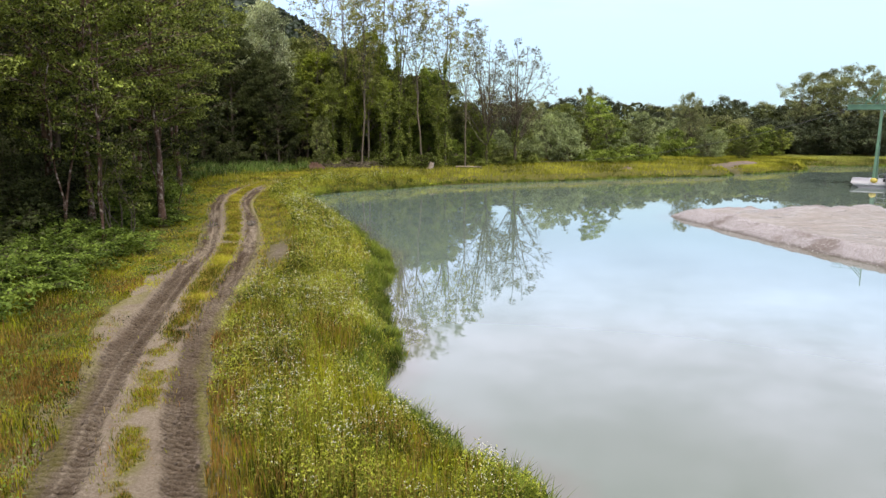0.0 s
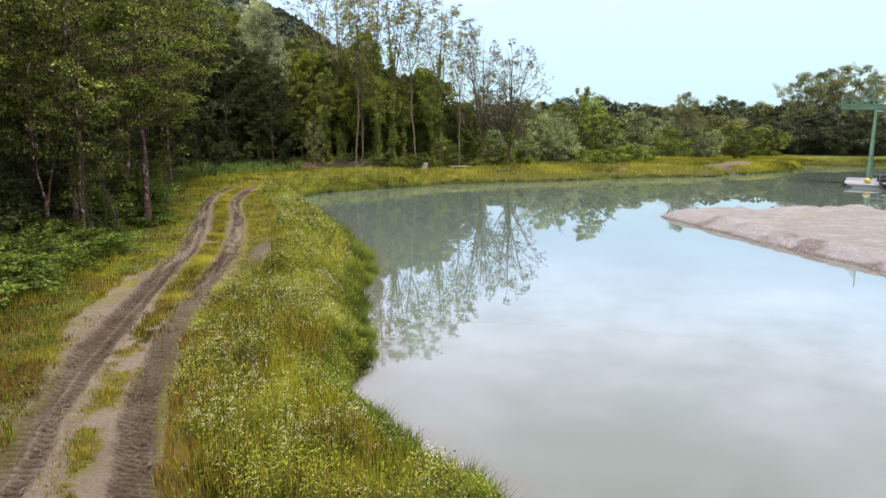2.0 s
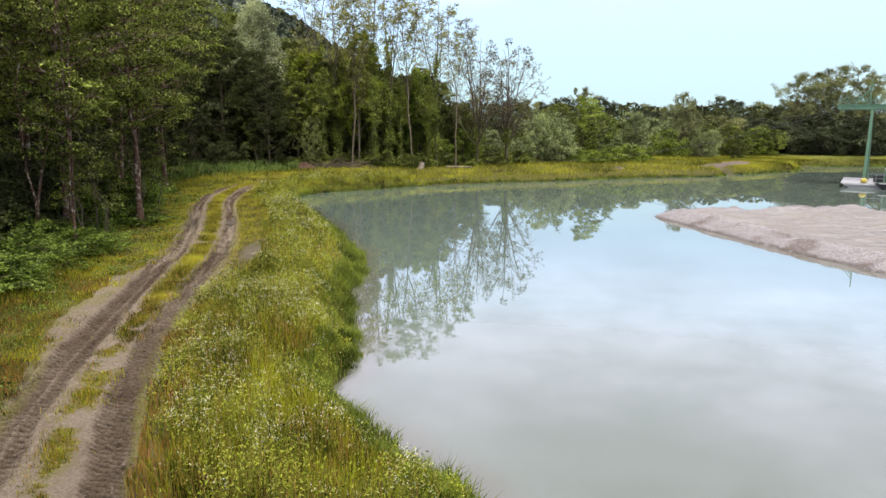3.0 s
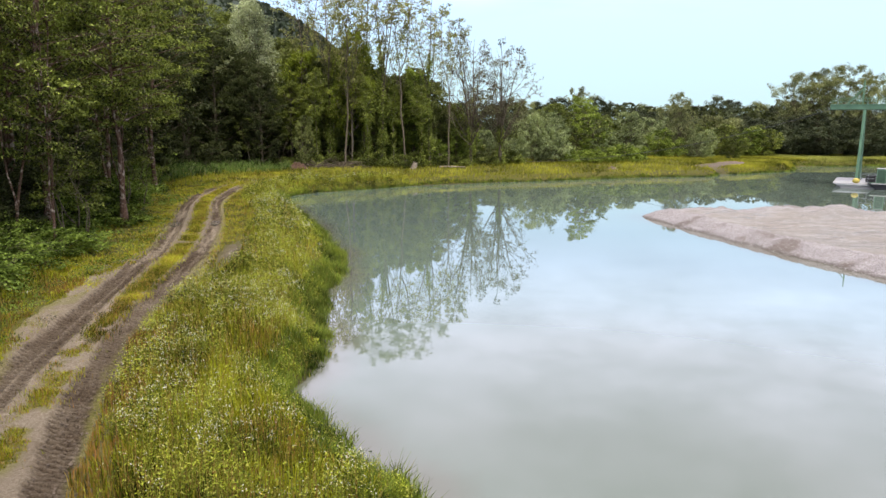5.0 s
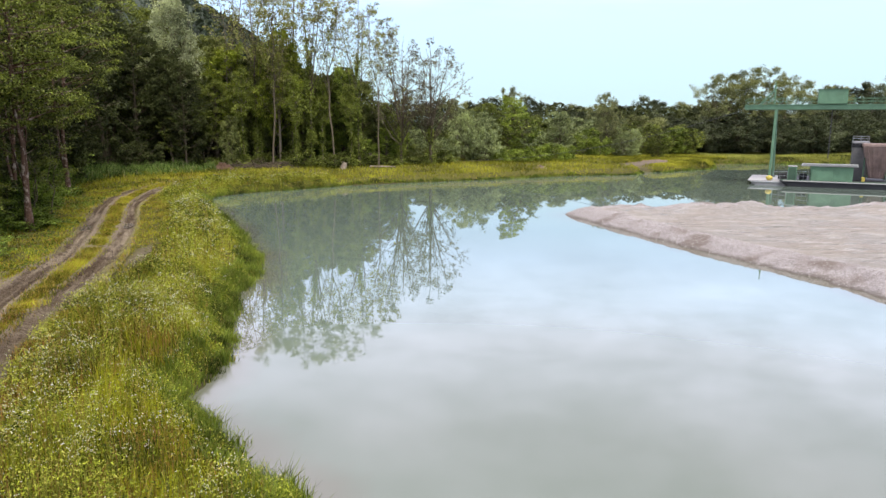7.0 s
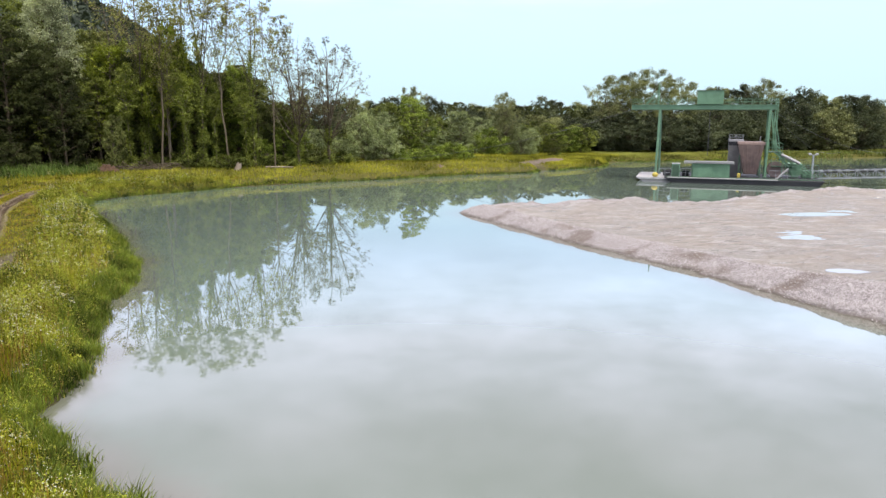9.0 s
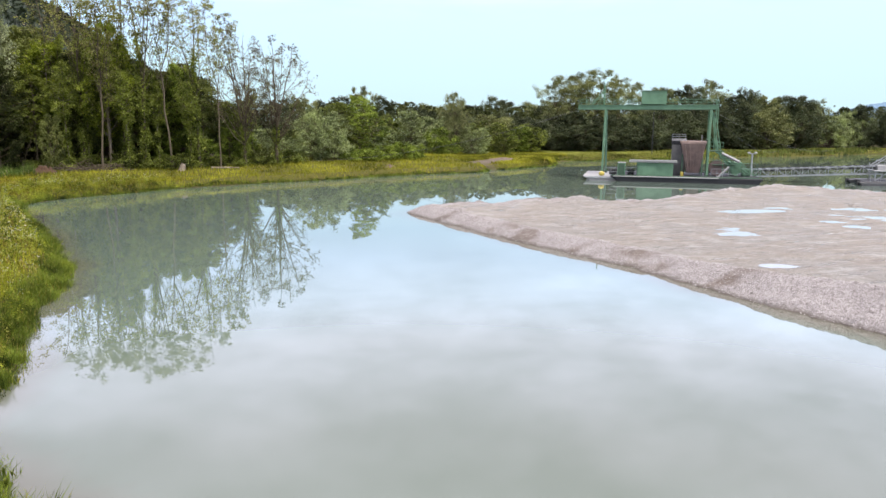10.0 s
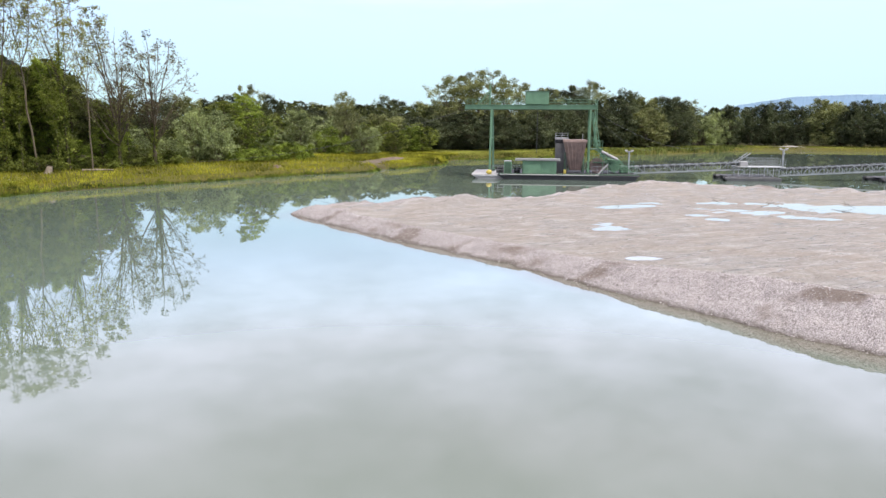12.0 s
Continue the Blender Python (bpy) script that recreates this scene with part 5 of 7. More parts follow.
def build_grass():
    r = np.random.RandomState(11)

    def meadow(p):
        sd, near, side = verge(p)
        worn = np.hypot((p[:, 0] + 8.0 + 0.18 * (p[:, 1] - 33.7)) / 0.55, (p[:, 1] - 33.7) / 3.0) + 0.35 * patchy(p, 1.0, 32)
        return (sd + 0.20 * wavy(p, 1.1, 3) + 0.16 * wavy(p, 2.7, 19) > 0.18) & (near > 1.50 + 0.22 * wavy(p, 1.5, 31) + 0.14 * smooth(p[:, 1], 24, 32)) & (side > 0) & (worn > 0.9)

    def edge_zone(p):
        return np.abs(to_shore(p) - 0.35) < 0.65 + 0.45 * wavy(p, 1.1, 41)

    p = np.vstack([scatter(r, 70000, -7, 3, 8.5, 30, meadow), scatter(r, 44000, -17, 0, 30, 80, meadow), scatter(r, 24000, -7, 9, -12, 8.5, meadow)])
    sd, near, side = verge(p)
    tall = 0.26 + 0.30 * smooth(near, 1.5, 2.8) + 0.10 * wavy(p, 0.9, 33) + 0.10 * wavy(p, 2.6, 36)
    short = smooth(p[:, 1], 24, 29) * (1 - smooth(near, 2.6, 3.6))
    tall *= (1 - 0.6 * short) * np.where(p[:, 1] > 34, 0.72, 1.0) * (0.42 + 0.58 * smooth(sd + 0.4 * wavy(p, 0.9, 34), 0.3, 1.9))
    dry = (r.uniform(size=len(p)) < (0.55 + 0.15 * (1 - smooth(p[:, 1], 12, 14.5))) * (1 - smooth(near, 1.6, 2.7)) + 0.08 + 0.35 * smooth(patchy(p, 2.2, 35), 0.15, 0.5))
    away = ~dry & (p[:, 1] + 3 * wavy(p, 0.7, 37) > 29)
    tips = sward("meadow_grass", "tall yellow-green meadow grass between track and water", M_GRASS, r, p[~dry & ~away], tall[~dry & ~away], 0.016)
    more = sward("meadow_grass", "light yellow-green grass on the narrowing meadow", M_GRASS_VERGE, r, p[away], tall[away], 0.024)
    tips = np.vstack([tips, more])
    sward("dry_grass", "dry ochre grass along the track", M_GRASS_DRY, r, p[dry], tall[dry] * 0.85, 0.02)
    p = np.vstack([scatter(r, 60000, -4, 3, 8.5, 36, edge_zone), scatter(r, 60000, -14, -2, 36, 78, edge_zone)])
    sward("shore_grass", "dark green grass tufts hanging over the waterline", M_GRASS_SHORE, r, p, 0.12 + 0.30 * np.clip(0.5 + wavy(p, 1.5, 43) + 0.5 * wavy(p, 0.5, 44), 0, 1.4), 0.024, 0.8)

    # dark grass along the far bank, added to stand for its undercut dark line
    line = np.array([q for q in SHORE if q[1] > 60 and -13 < q[0] < 100], float)
    edge, _ = curve(line, 1200)
    k = r.randint(0, 1199, 12000)
    along = edge[np.minimum(k + 1, 1199)] - edge[k]
    out = np.c_[-along[:, 1], along[:, 0]] / (np.hypot(*along.T)[:, None] + 1e-6)
    q = edge[k] + along * r.uniform(0, 1, (len(k), 1)) + out * r.normal(0.05, 0.16, (len(k), 1))
    v, f, t, tip = blades(r, q, np.maximum(surface_height(q), 0.0), 0.22 + 0.10 * wavy(q, 0.6, 45), 0.07, 0.8)
    tagged(new("shore_grass", mesh("shore_grass", v, f, t, [M_GRASS_SHORE])), "dark grass strip standing in for the undercut far bank edge", "grass", kind="stuff")

    def leftside(p):
        sd, near, side = verge(p)
        return (side < 0) & (near > 1.45 + 0.95 * smooth(p[:, 1], 16, 22) * (1 - smooth(p[:, 1], 26, 32)) + 0.35 * wavy(p, 0.8, 51) + 0.25 * wavy(p, 2.4, 52)) & (p[:, 0] > -17.5 - 0.17 * (p[:, 1] - 20))

    p = np.vstack([scatter(r, 120000, -17, -4, 9, 32, leftside), scatter(r, 54000, -29, -11, 32, 84, leftside), scatter(r, 12000, -15, 2, -12, 9, leftside)])
    sd, near, side = verge(p)
    dry = r.uniform(size=len(p)) < (0.5 - 0.3 * smooth(near, 3.6, 5.6) + 0.65 * patchy(p, 2.6, 53)) * (1 - 0.75 * smooth(p[:, 1], 24, 34))
    h = (0.12 + 0.24 * smooth(near, 2.8, 6) + 0.10 * patchy(p, 1.3, 55)).clip(0.05, 1) * np.where(r.uniform(size=len(p)) < 0.05, 1.7, 1.0)
    beyond = ~dry & (p[:, 1] > 30)
    sward("verge_grass", "short green grass beside the track", M_GRASS, r, p[~dry & ~beyond], h[~dry & ~beyond], 0.02, 0.5)
    sward("verge_grass", "bright yellow-green grass between track and wood", M_GRASS_VERGE, r, p[beyond], h[beyond] * 0.8, 0.034, 0.6)
    sward("dry_grass", "short reddish dry grass beside the track", M_GRASS_RUST, r, p[dry], h[dry], 0.018, 0.5)

    # low leafy weeds among the verge grass
    p = np.vstack([scatter(r, 60000, -16, -4, 9, 32, leftside), scatter(r, 30000, -24, -11, 32, 70, leftside)])
    p = p[patchy(p, 1.5, 59) > r.uniform(-0.2, 0.7, len(p))]
    z = surface_height(p) + r.uniform(0.03, 0.24, len(p)) * (0.6 + 0.5 * patchy(p, 1.5, 59))
    tagged(new("verge_weeds", mesh("verge_weeds", *leaves(r, np.c_[p, z], (0.038 * (1 + smooth(p[:, 1], 18, 48)))[:, None], 1.9, 0.6), mats=[M_LEAF_HERB])), "low leafy weeds in the verge beside the track", "undergrowth", kind="stuff")

    s = r.uniform(0, 1, 90000) ** 1.3
    mid, _ = curve(MIDDLE, 600)
    k = 110 + (s * 450).astype(int)
    ahead = mid[k + 10] - mid[k]
    out = np.c_[ahead[:, 1], -ahead[:, 0]] / np.hypot(*ahead.T)[:, None]
    w = np.where(r.uniform(size=len(k)) < 0.6, r.normal(0.14, 0.24, len(k)), r.uniform(-3.4, -1.5, len(k)))
    p = mid[k] + out * w[:, None] + r.normal(0, 0.03, (len(k), 2))
    clump = patchy(p, 1.7, 65) + 0.35 * patchy(p, 0.35, 67)
    lush = np.clip(clump - np.where(w < -1, 0.10, 0.30 - 1.28 * smooth(p[:, 1], 15, 29)), -1, 0.75)
    keep = (lush > 0) & (p[:, 1] > 9)
    p, lush = p[keep], lush[keep]
    dry = r.uniform(size=len(p)) < 0.22 - 0.14 * smooth(p[:, 1], 22, 28)
    away = ~dry & (p[:, 1] > 24)
    sward("track_grass", "low tufts of grass on the crown of the track", M_GRASS, r, p[~dry & ~away], 0.05 + 0.16 * lush[~dry & ~away], 0.013, 0.9)
    sward("track_grass", "yellow-green grass strip between the ruts", M_GRASS_VERGE, r, p[away], 0.05 + 0.14 * lush[away], 0.02, 0.9)
    sward("track_grass", "dry straw tufts on the crown of the track", M_GRASS_DRY, r, p[dry], 0.06 + 0.22 * lush[dry], 0.011, 0.8)

    def trodden(p):
        sd, near, side = verge(p)
        return (near > 1.66 + 0.16 * wavy(p, 2.0, 57)) & (near < 3.6) & (sd > 0.5) & (np.hypot((p[:, 0] + 8.0 + 0.18 * (p[:, 1] - 33.7)) / 0.55, (p[:, 1] - 33.7) / 3.0) + 0.35 * patchy(p, 1.0, 32) > 0.9)

    p = scatter(r, 52000, -23, -4, 25, 72, trodden)
    sward("track_grass", "short trodden yellow-green grass beside the ruts", M_GRASS_VERGE, r, p, 0.10 + 0.05 * wavy(p, 1.4, 58), 0.028, 0.8)

    # the track peters out under grass
    p = scatter(r, 16000, -24, -12, 60, 81, lambda p: (to_line(p, MIDDLE)[0] < 2.4) & (p[:, 1] + 1.2 * wavy(p, 0.8, 80) > r.uniform(65, 72, len(p))))
    sward("track_grass", "yellow-green grass growing over the end of the track", M_GRASS_VERGE, r, p, 0.16 + 0.10 * smooth(p[:, 1], 64, 72), 0.04, 0.6)

    def farbank(p):
        sd, near, side = verge(p)
        bare = np.exp(-((p[:, 0] - 44) / 5.5) ** 2 - ((p[:, 1] - 107 - 0.9 * (p[:, 0] - 44)) / 3.8) ** 2)
        return (sd > 0.15) & (sd < 22) & (near > 1.9) & (bare < 0.35) & (p[:, 1] > 68)

    p = np.vstack([scatter(r, 150000, -24, 110, 68, 140, farbank), scatter(r, 110000, 40, 110, 96, 140, farbank)])
    q = p[p[:, 0] > 62 + 3 * wavy(p, 0.3, 72)]
    sward("bank_grass", "dull green grass on the bank behind the dredger", M_GRASS_PALE, r, q, 0.36 + 0.12 * wavy(q, 0.5, 71), 0.09, 0.5)
    p = p[p[:, 0] <= 62 + 3 * wavy(p, 0.3, 72)]
    sward("bank_grass", "yellow-green grass on the far lake bank", M_GRASS_FAR, r, p, 0.36 + 0.12 * wavy(p, 0.5, 71), 0.07, 0.5)
    p = scatter(r, 50000, 95, 215, 95, 150, lambda p: (to_shore(p) > 0.2) & (to_shore(p) < 16) & (np.hypot((p[:, 0] - 167) / 5, (p[:, 1] - 135) / 6) > 0.9))
    sward("bank_grass", "yellow grass on the opposite shore", M_GRASS_PALE, r, p, 0.20, 0.24, 0.6)
    p = scatter(r, 9000, 84, 150, 118, 136, lambda p: np.abs(to_shore(p) - 1.6 - 1.2 * wavy(p, 0.2, 73)) < 1.5)
    sward("reeds", "tall green reeds standing along the opposite shore", M_REED_DULL, r, p, 0.8, 0.16, 0.35)
    p = scatter(r, 30000, -36, -15, 68, 90, lambda p: inside(p, [(-26, 69), (-21, 77), (-16.5, 80), (-15.5, 85), (-22, 87.5), (-34, 88), (-31, 76)]))
    sward("reeds", "tall grey-green reeds at the end of the track", M_REED, r, p, 0.62 + 0.45 * patchy(p, 0.6, 74), 0.05, 0.6)

    # tall branching daisy plants: a thin stem, narrow leaves up its length, a loose head of white flowers
    def herbs(n_near, n_far):
        return np.vstack([scatter(r, n_near, -7.5, 3.2, 8.0, 30, meadow), scatter(r, n_far, -17, 0, 30, 78, meadow)])

    p = herbs(36000, 36000)
    p = p[patchy(p, 1.1, 87) > r.uniform(-0.8, 0.6, len(p))]
    sd, near, side = verge(p)
    n = len(p)
    keep = ((p[:, 1] < 26) | (near > 3.4 + 0.5 * wavy(p, 1.0, 89) - 0.8 * smooth(p[:, 1], 50, 60))) & (near > 1.5 + (0.55 + 0.6 * patchy(p, 0.9, 86)) * (1 - smooth(p[:, 1], 12.0, 14.5)))
    p, sd, near, n = p[keep], sd[keep], near[keep], int(keep.sum())
    far = smooth(p[:, 1], 18, 48)
    h = (0.40 + 0.42 * smooth(near, 1.6, 2.9)) * (1 + 0.35 * patchy(p, 1.1, 87)) * r.uniform(0.6, 1.25, n) * np.where(p[:, 1] > 34, 0.78, 1.0) * (0.42 + 0.58 * smooth(sd + 0.3 * wavy(p, 0.9, 34), 0.3, 1.7))
    foot = np.c_[p, surface_height(p)]
    lean = np.c_[r.normal(0, 0.10, (n, 2)), np.ones(n)] * h[:, None]
    k = 8
    f = np.tile(np.linspace(0.28, 0.98, k), (n, 1)) + r.uniform(-0.05, 0.05, (n, k))
    c = foot[:, None, :] + lean[:, None, :] * f[..., None] + r.normal(0, 1, (n, k, 3)) * np.array([0.045, 0.045, 0.015]) * (1 + 0.5 * far)[:, None, None]
    size = np.repeat(0.023 * (1 + 1.0 * far), k)[:, None]
    tagged(new("meadow_herbs", mesh("meadow_herbs", *leaves(r, c.reshape(-1, 3), size, 3.0, 0.45, True), mats=[M_LEAF_MEADOW])), "narrow leaves of tall meadow herbs", "wildflowers", kind="stuff")
    v, q, t, tip = blades(r, p, foot[:, 2], h, 0.009 * (1 + 1.6 * far), 0.12, 0.02)
    tagged(new("meadow_stems", mesh("meadow_stems", v, q, t, [M_STEM])), "thin upright stems of tall meadow herbs", "wildflowers", kind="stuff")

    blooming = (patchy(p, 1.8, 81) > -0.12 - 0.35 * (1 - smooth(p[:, 1], 12, 20))) & (r.uniform(size=n) < 0.38 - 0.13 * far + 0.30 * np.clip(patchy(p, 2.6, 84), -0.3, 0.6)) & (sd > 0.6)
    top = (foot + lean)[blooming]
    side_patch = scatter(r, 260, -15, -6, 10, 34, leftside)
    side_patch = side_patch[wavy(side_patch, 0.7, 85) > 0.1]
    top = np.vstack([top, np.c_[side_patch, surface_height(side_patch) + r.uniform(0.15, 0.35, len(side_patch))]])
    k = r.randint(2, 8, len(top))
    c = np.repeat(top, k, axis=0)
    n = len(c)
    c = c + r.normal(0, 1, (n, 3)) * np.array([0.05, 0.05, 0.022]) * (1 + 0.7 * smooth(c[:, 1], 18, 48))[:, None]
    size = r.uniform(0.005, 0.011, n) * (1 + 1.0 * smooth(c[:, 1], 16, 48))
    tilt = r.normal(0, 0.4, (n, 2))
    ang = np.linspace(0, 2 * np.pi, 5, endpoint=False)
    ring = np.stack([np.cos(ang)[None, :] * size[:, None], np.sin(ang)[None, :] * size[:, None],
                     (np.cos(ang)[None, :] * tilt[:, :1] + np.sin(ang)[None, :] * tilt[:, 1:]) * size[:, None]], axis=-1)
    v = np.concatenate([c[:, None, :] + np.array([0, 0, 0.006]), c[:, None, :] + ring], axis=1).reshape(-1, 3)
    i = np.arange(n)[:, None, None] * 6
    k = np.arange(5)
    t = (i + np.stack([np.zeros(5, int), k + 1, (k + 1) % 5 + 1], axis=1)[None]).reshape(-1, 3)
    me = mesh("daisies", v, None, t, [M_PETAL, M_PETAL_YELLOW])
    me.polygons.foreach_set("material_index", np.repeat((r.uniform(size=n) < 0.10).astype(np.int32), 5))
    tagged(new("daisies", me), "clusters of small white daisy-like meadow flowers", "wildflowers", kind="stuff")

    # arching dark tussocks at the water's edge
    line = np.array([q for q in SHORE if 4 <= q[1] <= 66 and q[0] < 5], float)
    edge, run = curve(line, 900)
    k = np.array([j for j in r.randint(0, 899, 330) if wavy(edge[j:j + 1], 0.7, 47)[0] > -0.25])
    along = edge[np.minimum(k + 1, 899)] - edge[np.maximum(k - 1, 0)]
    out = np.c_[-along[:, 1], along[:, 0]] / (np.hypot(*along.T)[:, None] + 1e-6)
    c = edge[k] + out * r.uniform(-0.05, 0.75, (len(k), 1))
    big = r.uniform(0.55, 1.25, len(k))
    m = 70
    q = np.repeat(c, m, axis=0) + r.normal(0, 0.10, (len(c) * m, 2)) * np.repeat(big, m)[:, None]
    v, f, t, tip = blades(r, q, np.maximum(surface_height(q), 0.0), 0.40 * np.repeat(big, m), 0.016 * (1 + smooth(q[:, 1], 20, 50)), 0.95, 0.35)
    tagged(new("shore_tussocks", mesh("shore_tussocks", v, f, t, [M_GRASS_SHORE])), "arching dark green tussocks at the waterline", "grass", kind="stuff")

    # dim thicket between and behind the trunks
    n = 15000
    p = np.c_[r.uniform(-40, -18.5, n), r.uniform(20, 80, n)]
    keep = (np.hypot((p[:, 0] + 33) / 9.0, (p[:, 1] - 46) / 13.0) > 1.35) & (wavy(p, 0.45, 95) > -0.1) & (p[:, 0] < -18.5 - 0.24 * np.maximum(p[:, 1] - 42, 0))
    p = p[keep]
    z = ground_height(p) + r.uniform(0.1, 1, len(p)) ** 0.8 * (2.0 + 1.1 * wavy(p, 0.5, 97))
    tagged(new("thicket", mesh("thicket", *leaves(r, np.c_[p, z], 0.26, 1.7, 0.7), mats=[M_LEAF_HERB])), "dark leafy thicket between the tree trunks", "undergrowth", kind="stuff")

    # broad-leaved herbs at the foot of the trees
    p = scatter(r, 56000, -26, -12, 15, 62, lambda p: (lambda e: (e > 0) & (e < 4))(np.interp(p[:, 1], [15, 22, 30, 36, 45, 67], [-12.8, -13.4, -14.8, -16.4, -18.2, -23.5]) - p[:, 0] + 0.6 * wavy(p, 0.6, 91)))
    z = ground_height(p) + r.uniform(0.05, 1.0, len(p)) * (0.65 + 0.35 * wavy(p, 0.8, 93))
    tagged(new("herbs", mesh("herbs", *leaves(r, np.c_[p, z], 0.11, 1.9, 0.7), mats=[M_LEAF_HERB])), "nettles and brambles under the trees", "undergrowth", kind="stuff")


build_grass()


def build_woodland():
    """The closed mass of trees behind the front rows, too many to count, with unseen ones added to block light."""
    r = np.random.RandomState(77)
    spots = []
    for n in range(95):
        y = r.uniform(99, 140)
        x = r.uniform(-60, 1) * (0.75 + y / 400)
        spots.append((x, y, (r.uniform(14, 17) if x < -18 else r.uniform(12.0, 14.6) if x < -1 else r.uniform(7.5, 9.5)) + max(0, -x - 22) * 0.28))
    for n in range(45):
        # unseen trees beside and behind the camera, added to keep sun off the wood
        y = r.uniform(-45, 22)
        spots.append((r.uniform(-65, -25), y, r.uniform(16, 22)))
    # dense western mass, largely unseen, added to block sidelight behind the pond
    for n in range(120):
        spots.append((r.uniform(-95, -40), r.uniform(15, 115), r.uniform(16, 23)))
    for n in range(60):
        x = r.uniform(15, 140)
        spots.append((x, r.uniform(150, 185), r.uniform(8.5, 10.5)))
    for n in range(40):
        x = r.uniform(140, 240)
        spots.append((x, 262 - 0.62 * x + r.uniform(8, 26), r.uniform(9, 11.5)))
    c, wood = [], []
    for x, y, h in spots:
        m = 900
        u = r.uniform(0, 1, m)
        rad = 4.2 * np.sin(np.pi * np.clip(u * 0.85 + 0.13, 0, 1)) ** 0.6 * np.sqrt(r.uniform(0.25, 1, m)) * (1 + 0.25 * np.sin(u * 19 + x))
        a = r.uniform(0, 6.28, m)
        low = 0.30 * h if -18 < x < 6 and y < 108 else 1.0
        c.append(np.c_[x + np.cos(a) * rad, y + np.sin(a) * rad, low + u * (h + 0.6 - low)])
        wood.append(tube([(x, y, 0.5), (x + 0.2, y, h * 0.5), (x, y, h * 0.92)], [0.22, 0.14, 0.03], 5))
    tagged(new("woodland", mesh("woodland", *leaves(r, np.concatenate(c), 0.52, 1.4, 0.4, True), mats=[M_LEAF_SHADE])), "closed woodland behind the shore trees, partly unseen, leaves darkened for shade", "woodland", kind="stuff")
    h = []
    ridge = np.array([(-330, 66), (-240, 80), (-147, 75), (-105, 72), (-90, 66), (-75, 57), (-60, 45), (-41, 33), (-8, 14), (20, 4), (60, 2)], float)
    for n in range(24000):
        x = r.uniform(-300, 50)
        top = np.interp(x, ridge[:, 0], ridge[:, 1])
        f = r.uniform(0, 0.75) ** 1.3
        y = 418 - abs(x + 60) * 0.12 - f * 155
        h.append((x * (1 - 0.37 * f), y, top * (1 - f) ** 0.8 + r.uniform(-1.0, 2.2)))
    tagged(new("hill_forest", mesh("hill_forest", *leaves(r, np.array(h), 2.9, 1.3, 0.45, True), mats=[M_LEAF_HILL])), "closed dark forest on the hillside", "woodland", kind="stuff")
    tagged(new("woodland_stems", mesh("woodland_stems", *join(wood), mats=[M_BARK])), "bare stems standing in the woodland shade", "woodland", kind="stuff")


build_woodland()


def build_pebbles():
    """Loose stones on the bank's slope."""
    r = np.random.RandomState(5)
    p = np.c_[r.uniform(16.5, 34, 110000), r.uniform(9, 54, 110000)]
    z, sd, wide = bank_height(p)
    ok = (sd > 0.0) & (sd < wide * 1.25)
    p, z = p[ok][:26000], z[ok][:26000]
    n = len(p)
    s = r.uniform(0.012, 0.042, n) * r.uniform(0.55, 1.1, n)
    o = np.array([(1, 0, 0), (0, 1, 0), (-1, 0, 0), (0, -1, 0), (0, 0, 0.7), (0, 0, -0.7)])
    a = r.uniform(0, 6.28, n)
    st = r.uniform(0.7, 1.5, n)
    x, y = o[None, :, 0] * st[:, None], o[None, :, 1]
    v = np.stack([x * np.cos(a)[:, None] - y * np.sin(a)[:, None], x * np.sin(a)[:, None] + y * np.cos(a)[:, None], np.repeat(o[None, :, 2], n, 0)], axis=-1)
    v = v * r.uniform(0.75, 1.2, (n, 6, 1)) * s[:, None, None] + np.c_[p, z + 0.2 * s][:, None, :]
    f = np.array([(0, 1, 4), (1, 2, 4), (2, 3, 4), (3, 0, 4), (1, 0, 5), (2, 1, 5), (3, 2, 5), (0, 3, 5)])
    t = (np.arange(n)[:, None, None] * 6 + f[None]).reshape(-1, 3)
    tagged(new("pebbles", mesh("pebbles", v.reshape(-1, 3), None, t, [M_PEBBLE])), "loose grey and white pebbles on the gravel slope", "pebbles", kind="stuff")


def pebble_material():
    m, N, L, b = material("pebbles", 0.8, 0, 0.3)
    geo = N("ShaderNodeNewGeometry")
    L(ramp_node(N, L, geo.outputs["Random Per Island"], [(0.1, (0.19, 0.165, 0.158)), (0.5, (0.30, 0.275, 0.27)), (0.9, (0.50, 0.47, 0.465))]), b.inputs["Base Color"])
    return m


M_PEBBLE = pebble_material()
build_pebbles()


def brush_pile(x, y, wide, n, seed):
    """Cut branches thrown on a heap."""
    r = np.random.RandomState(seed)
    z = float(ground_height(np.array([[x, y]]))[0])
    pieces = []
    for k in range(n):
        c = np.array([x + r.normal(0, wide * 0.5), y + r.normal(0, 0.6), z + abs(r.normal(0, 0.35)) + 0.05])
        d = np.array([r.normal(0, 1), r.normal(0, 0.6), r.normal(0, 0.22)])
        d *= r.uniform(0.6, 1.4) / np.linalg.norm(d)
        a, b = c - d, c + d
        a[2], b[2] = max(a[2], z), max(b[2], z)
        pieces.append(tube([a, c + np.array([0, 0, 0.06]), b], [0.05, 0.04, 0.015], 4))
    v, q = join(pieces)
    tagged(new("brush_pile", mesh("brush_pile", v, q, mats=[M_BARK])), "heap of cut brown branches before the forest", "brush pile")


brush_pile(-11.0, 86.6, 3.2, 60, 3)
brush_pile(-14.6, 87.2, 1.6, 26, 4)

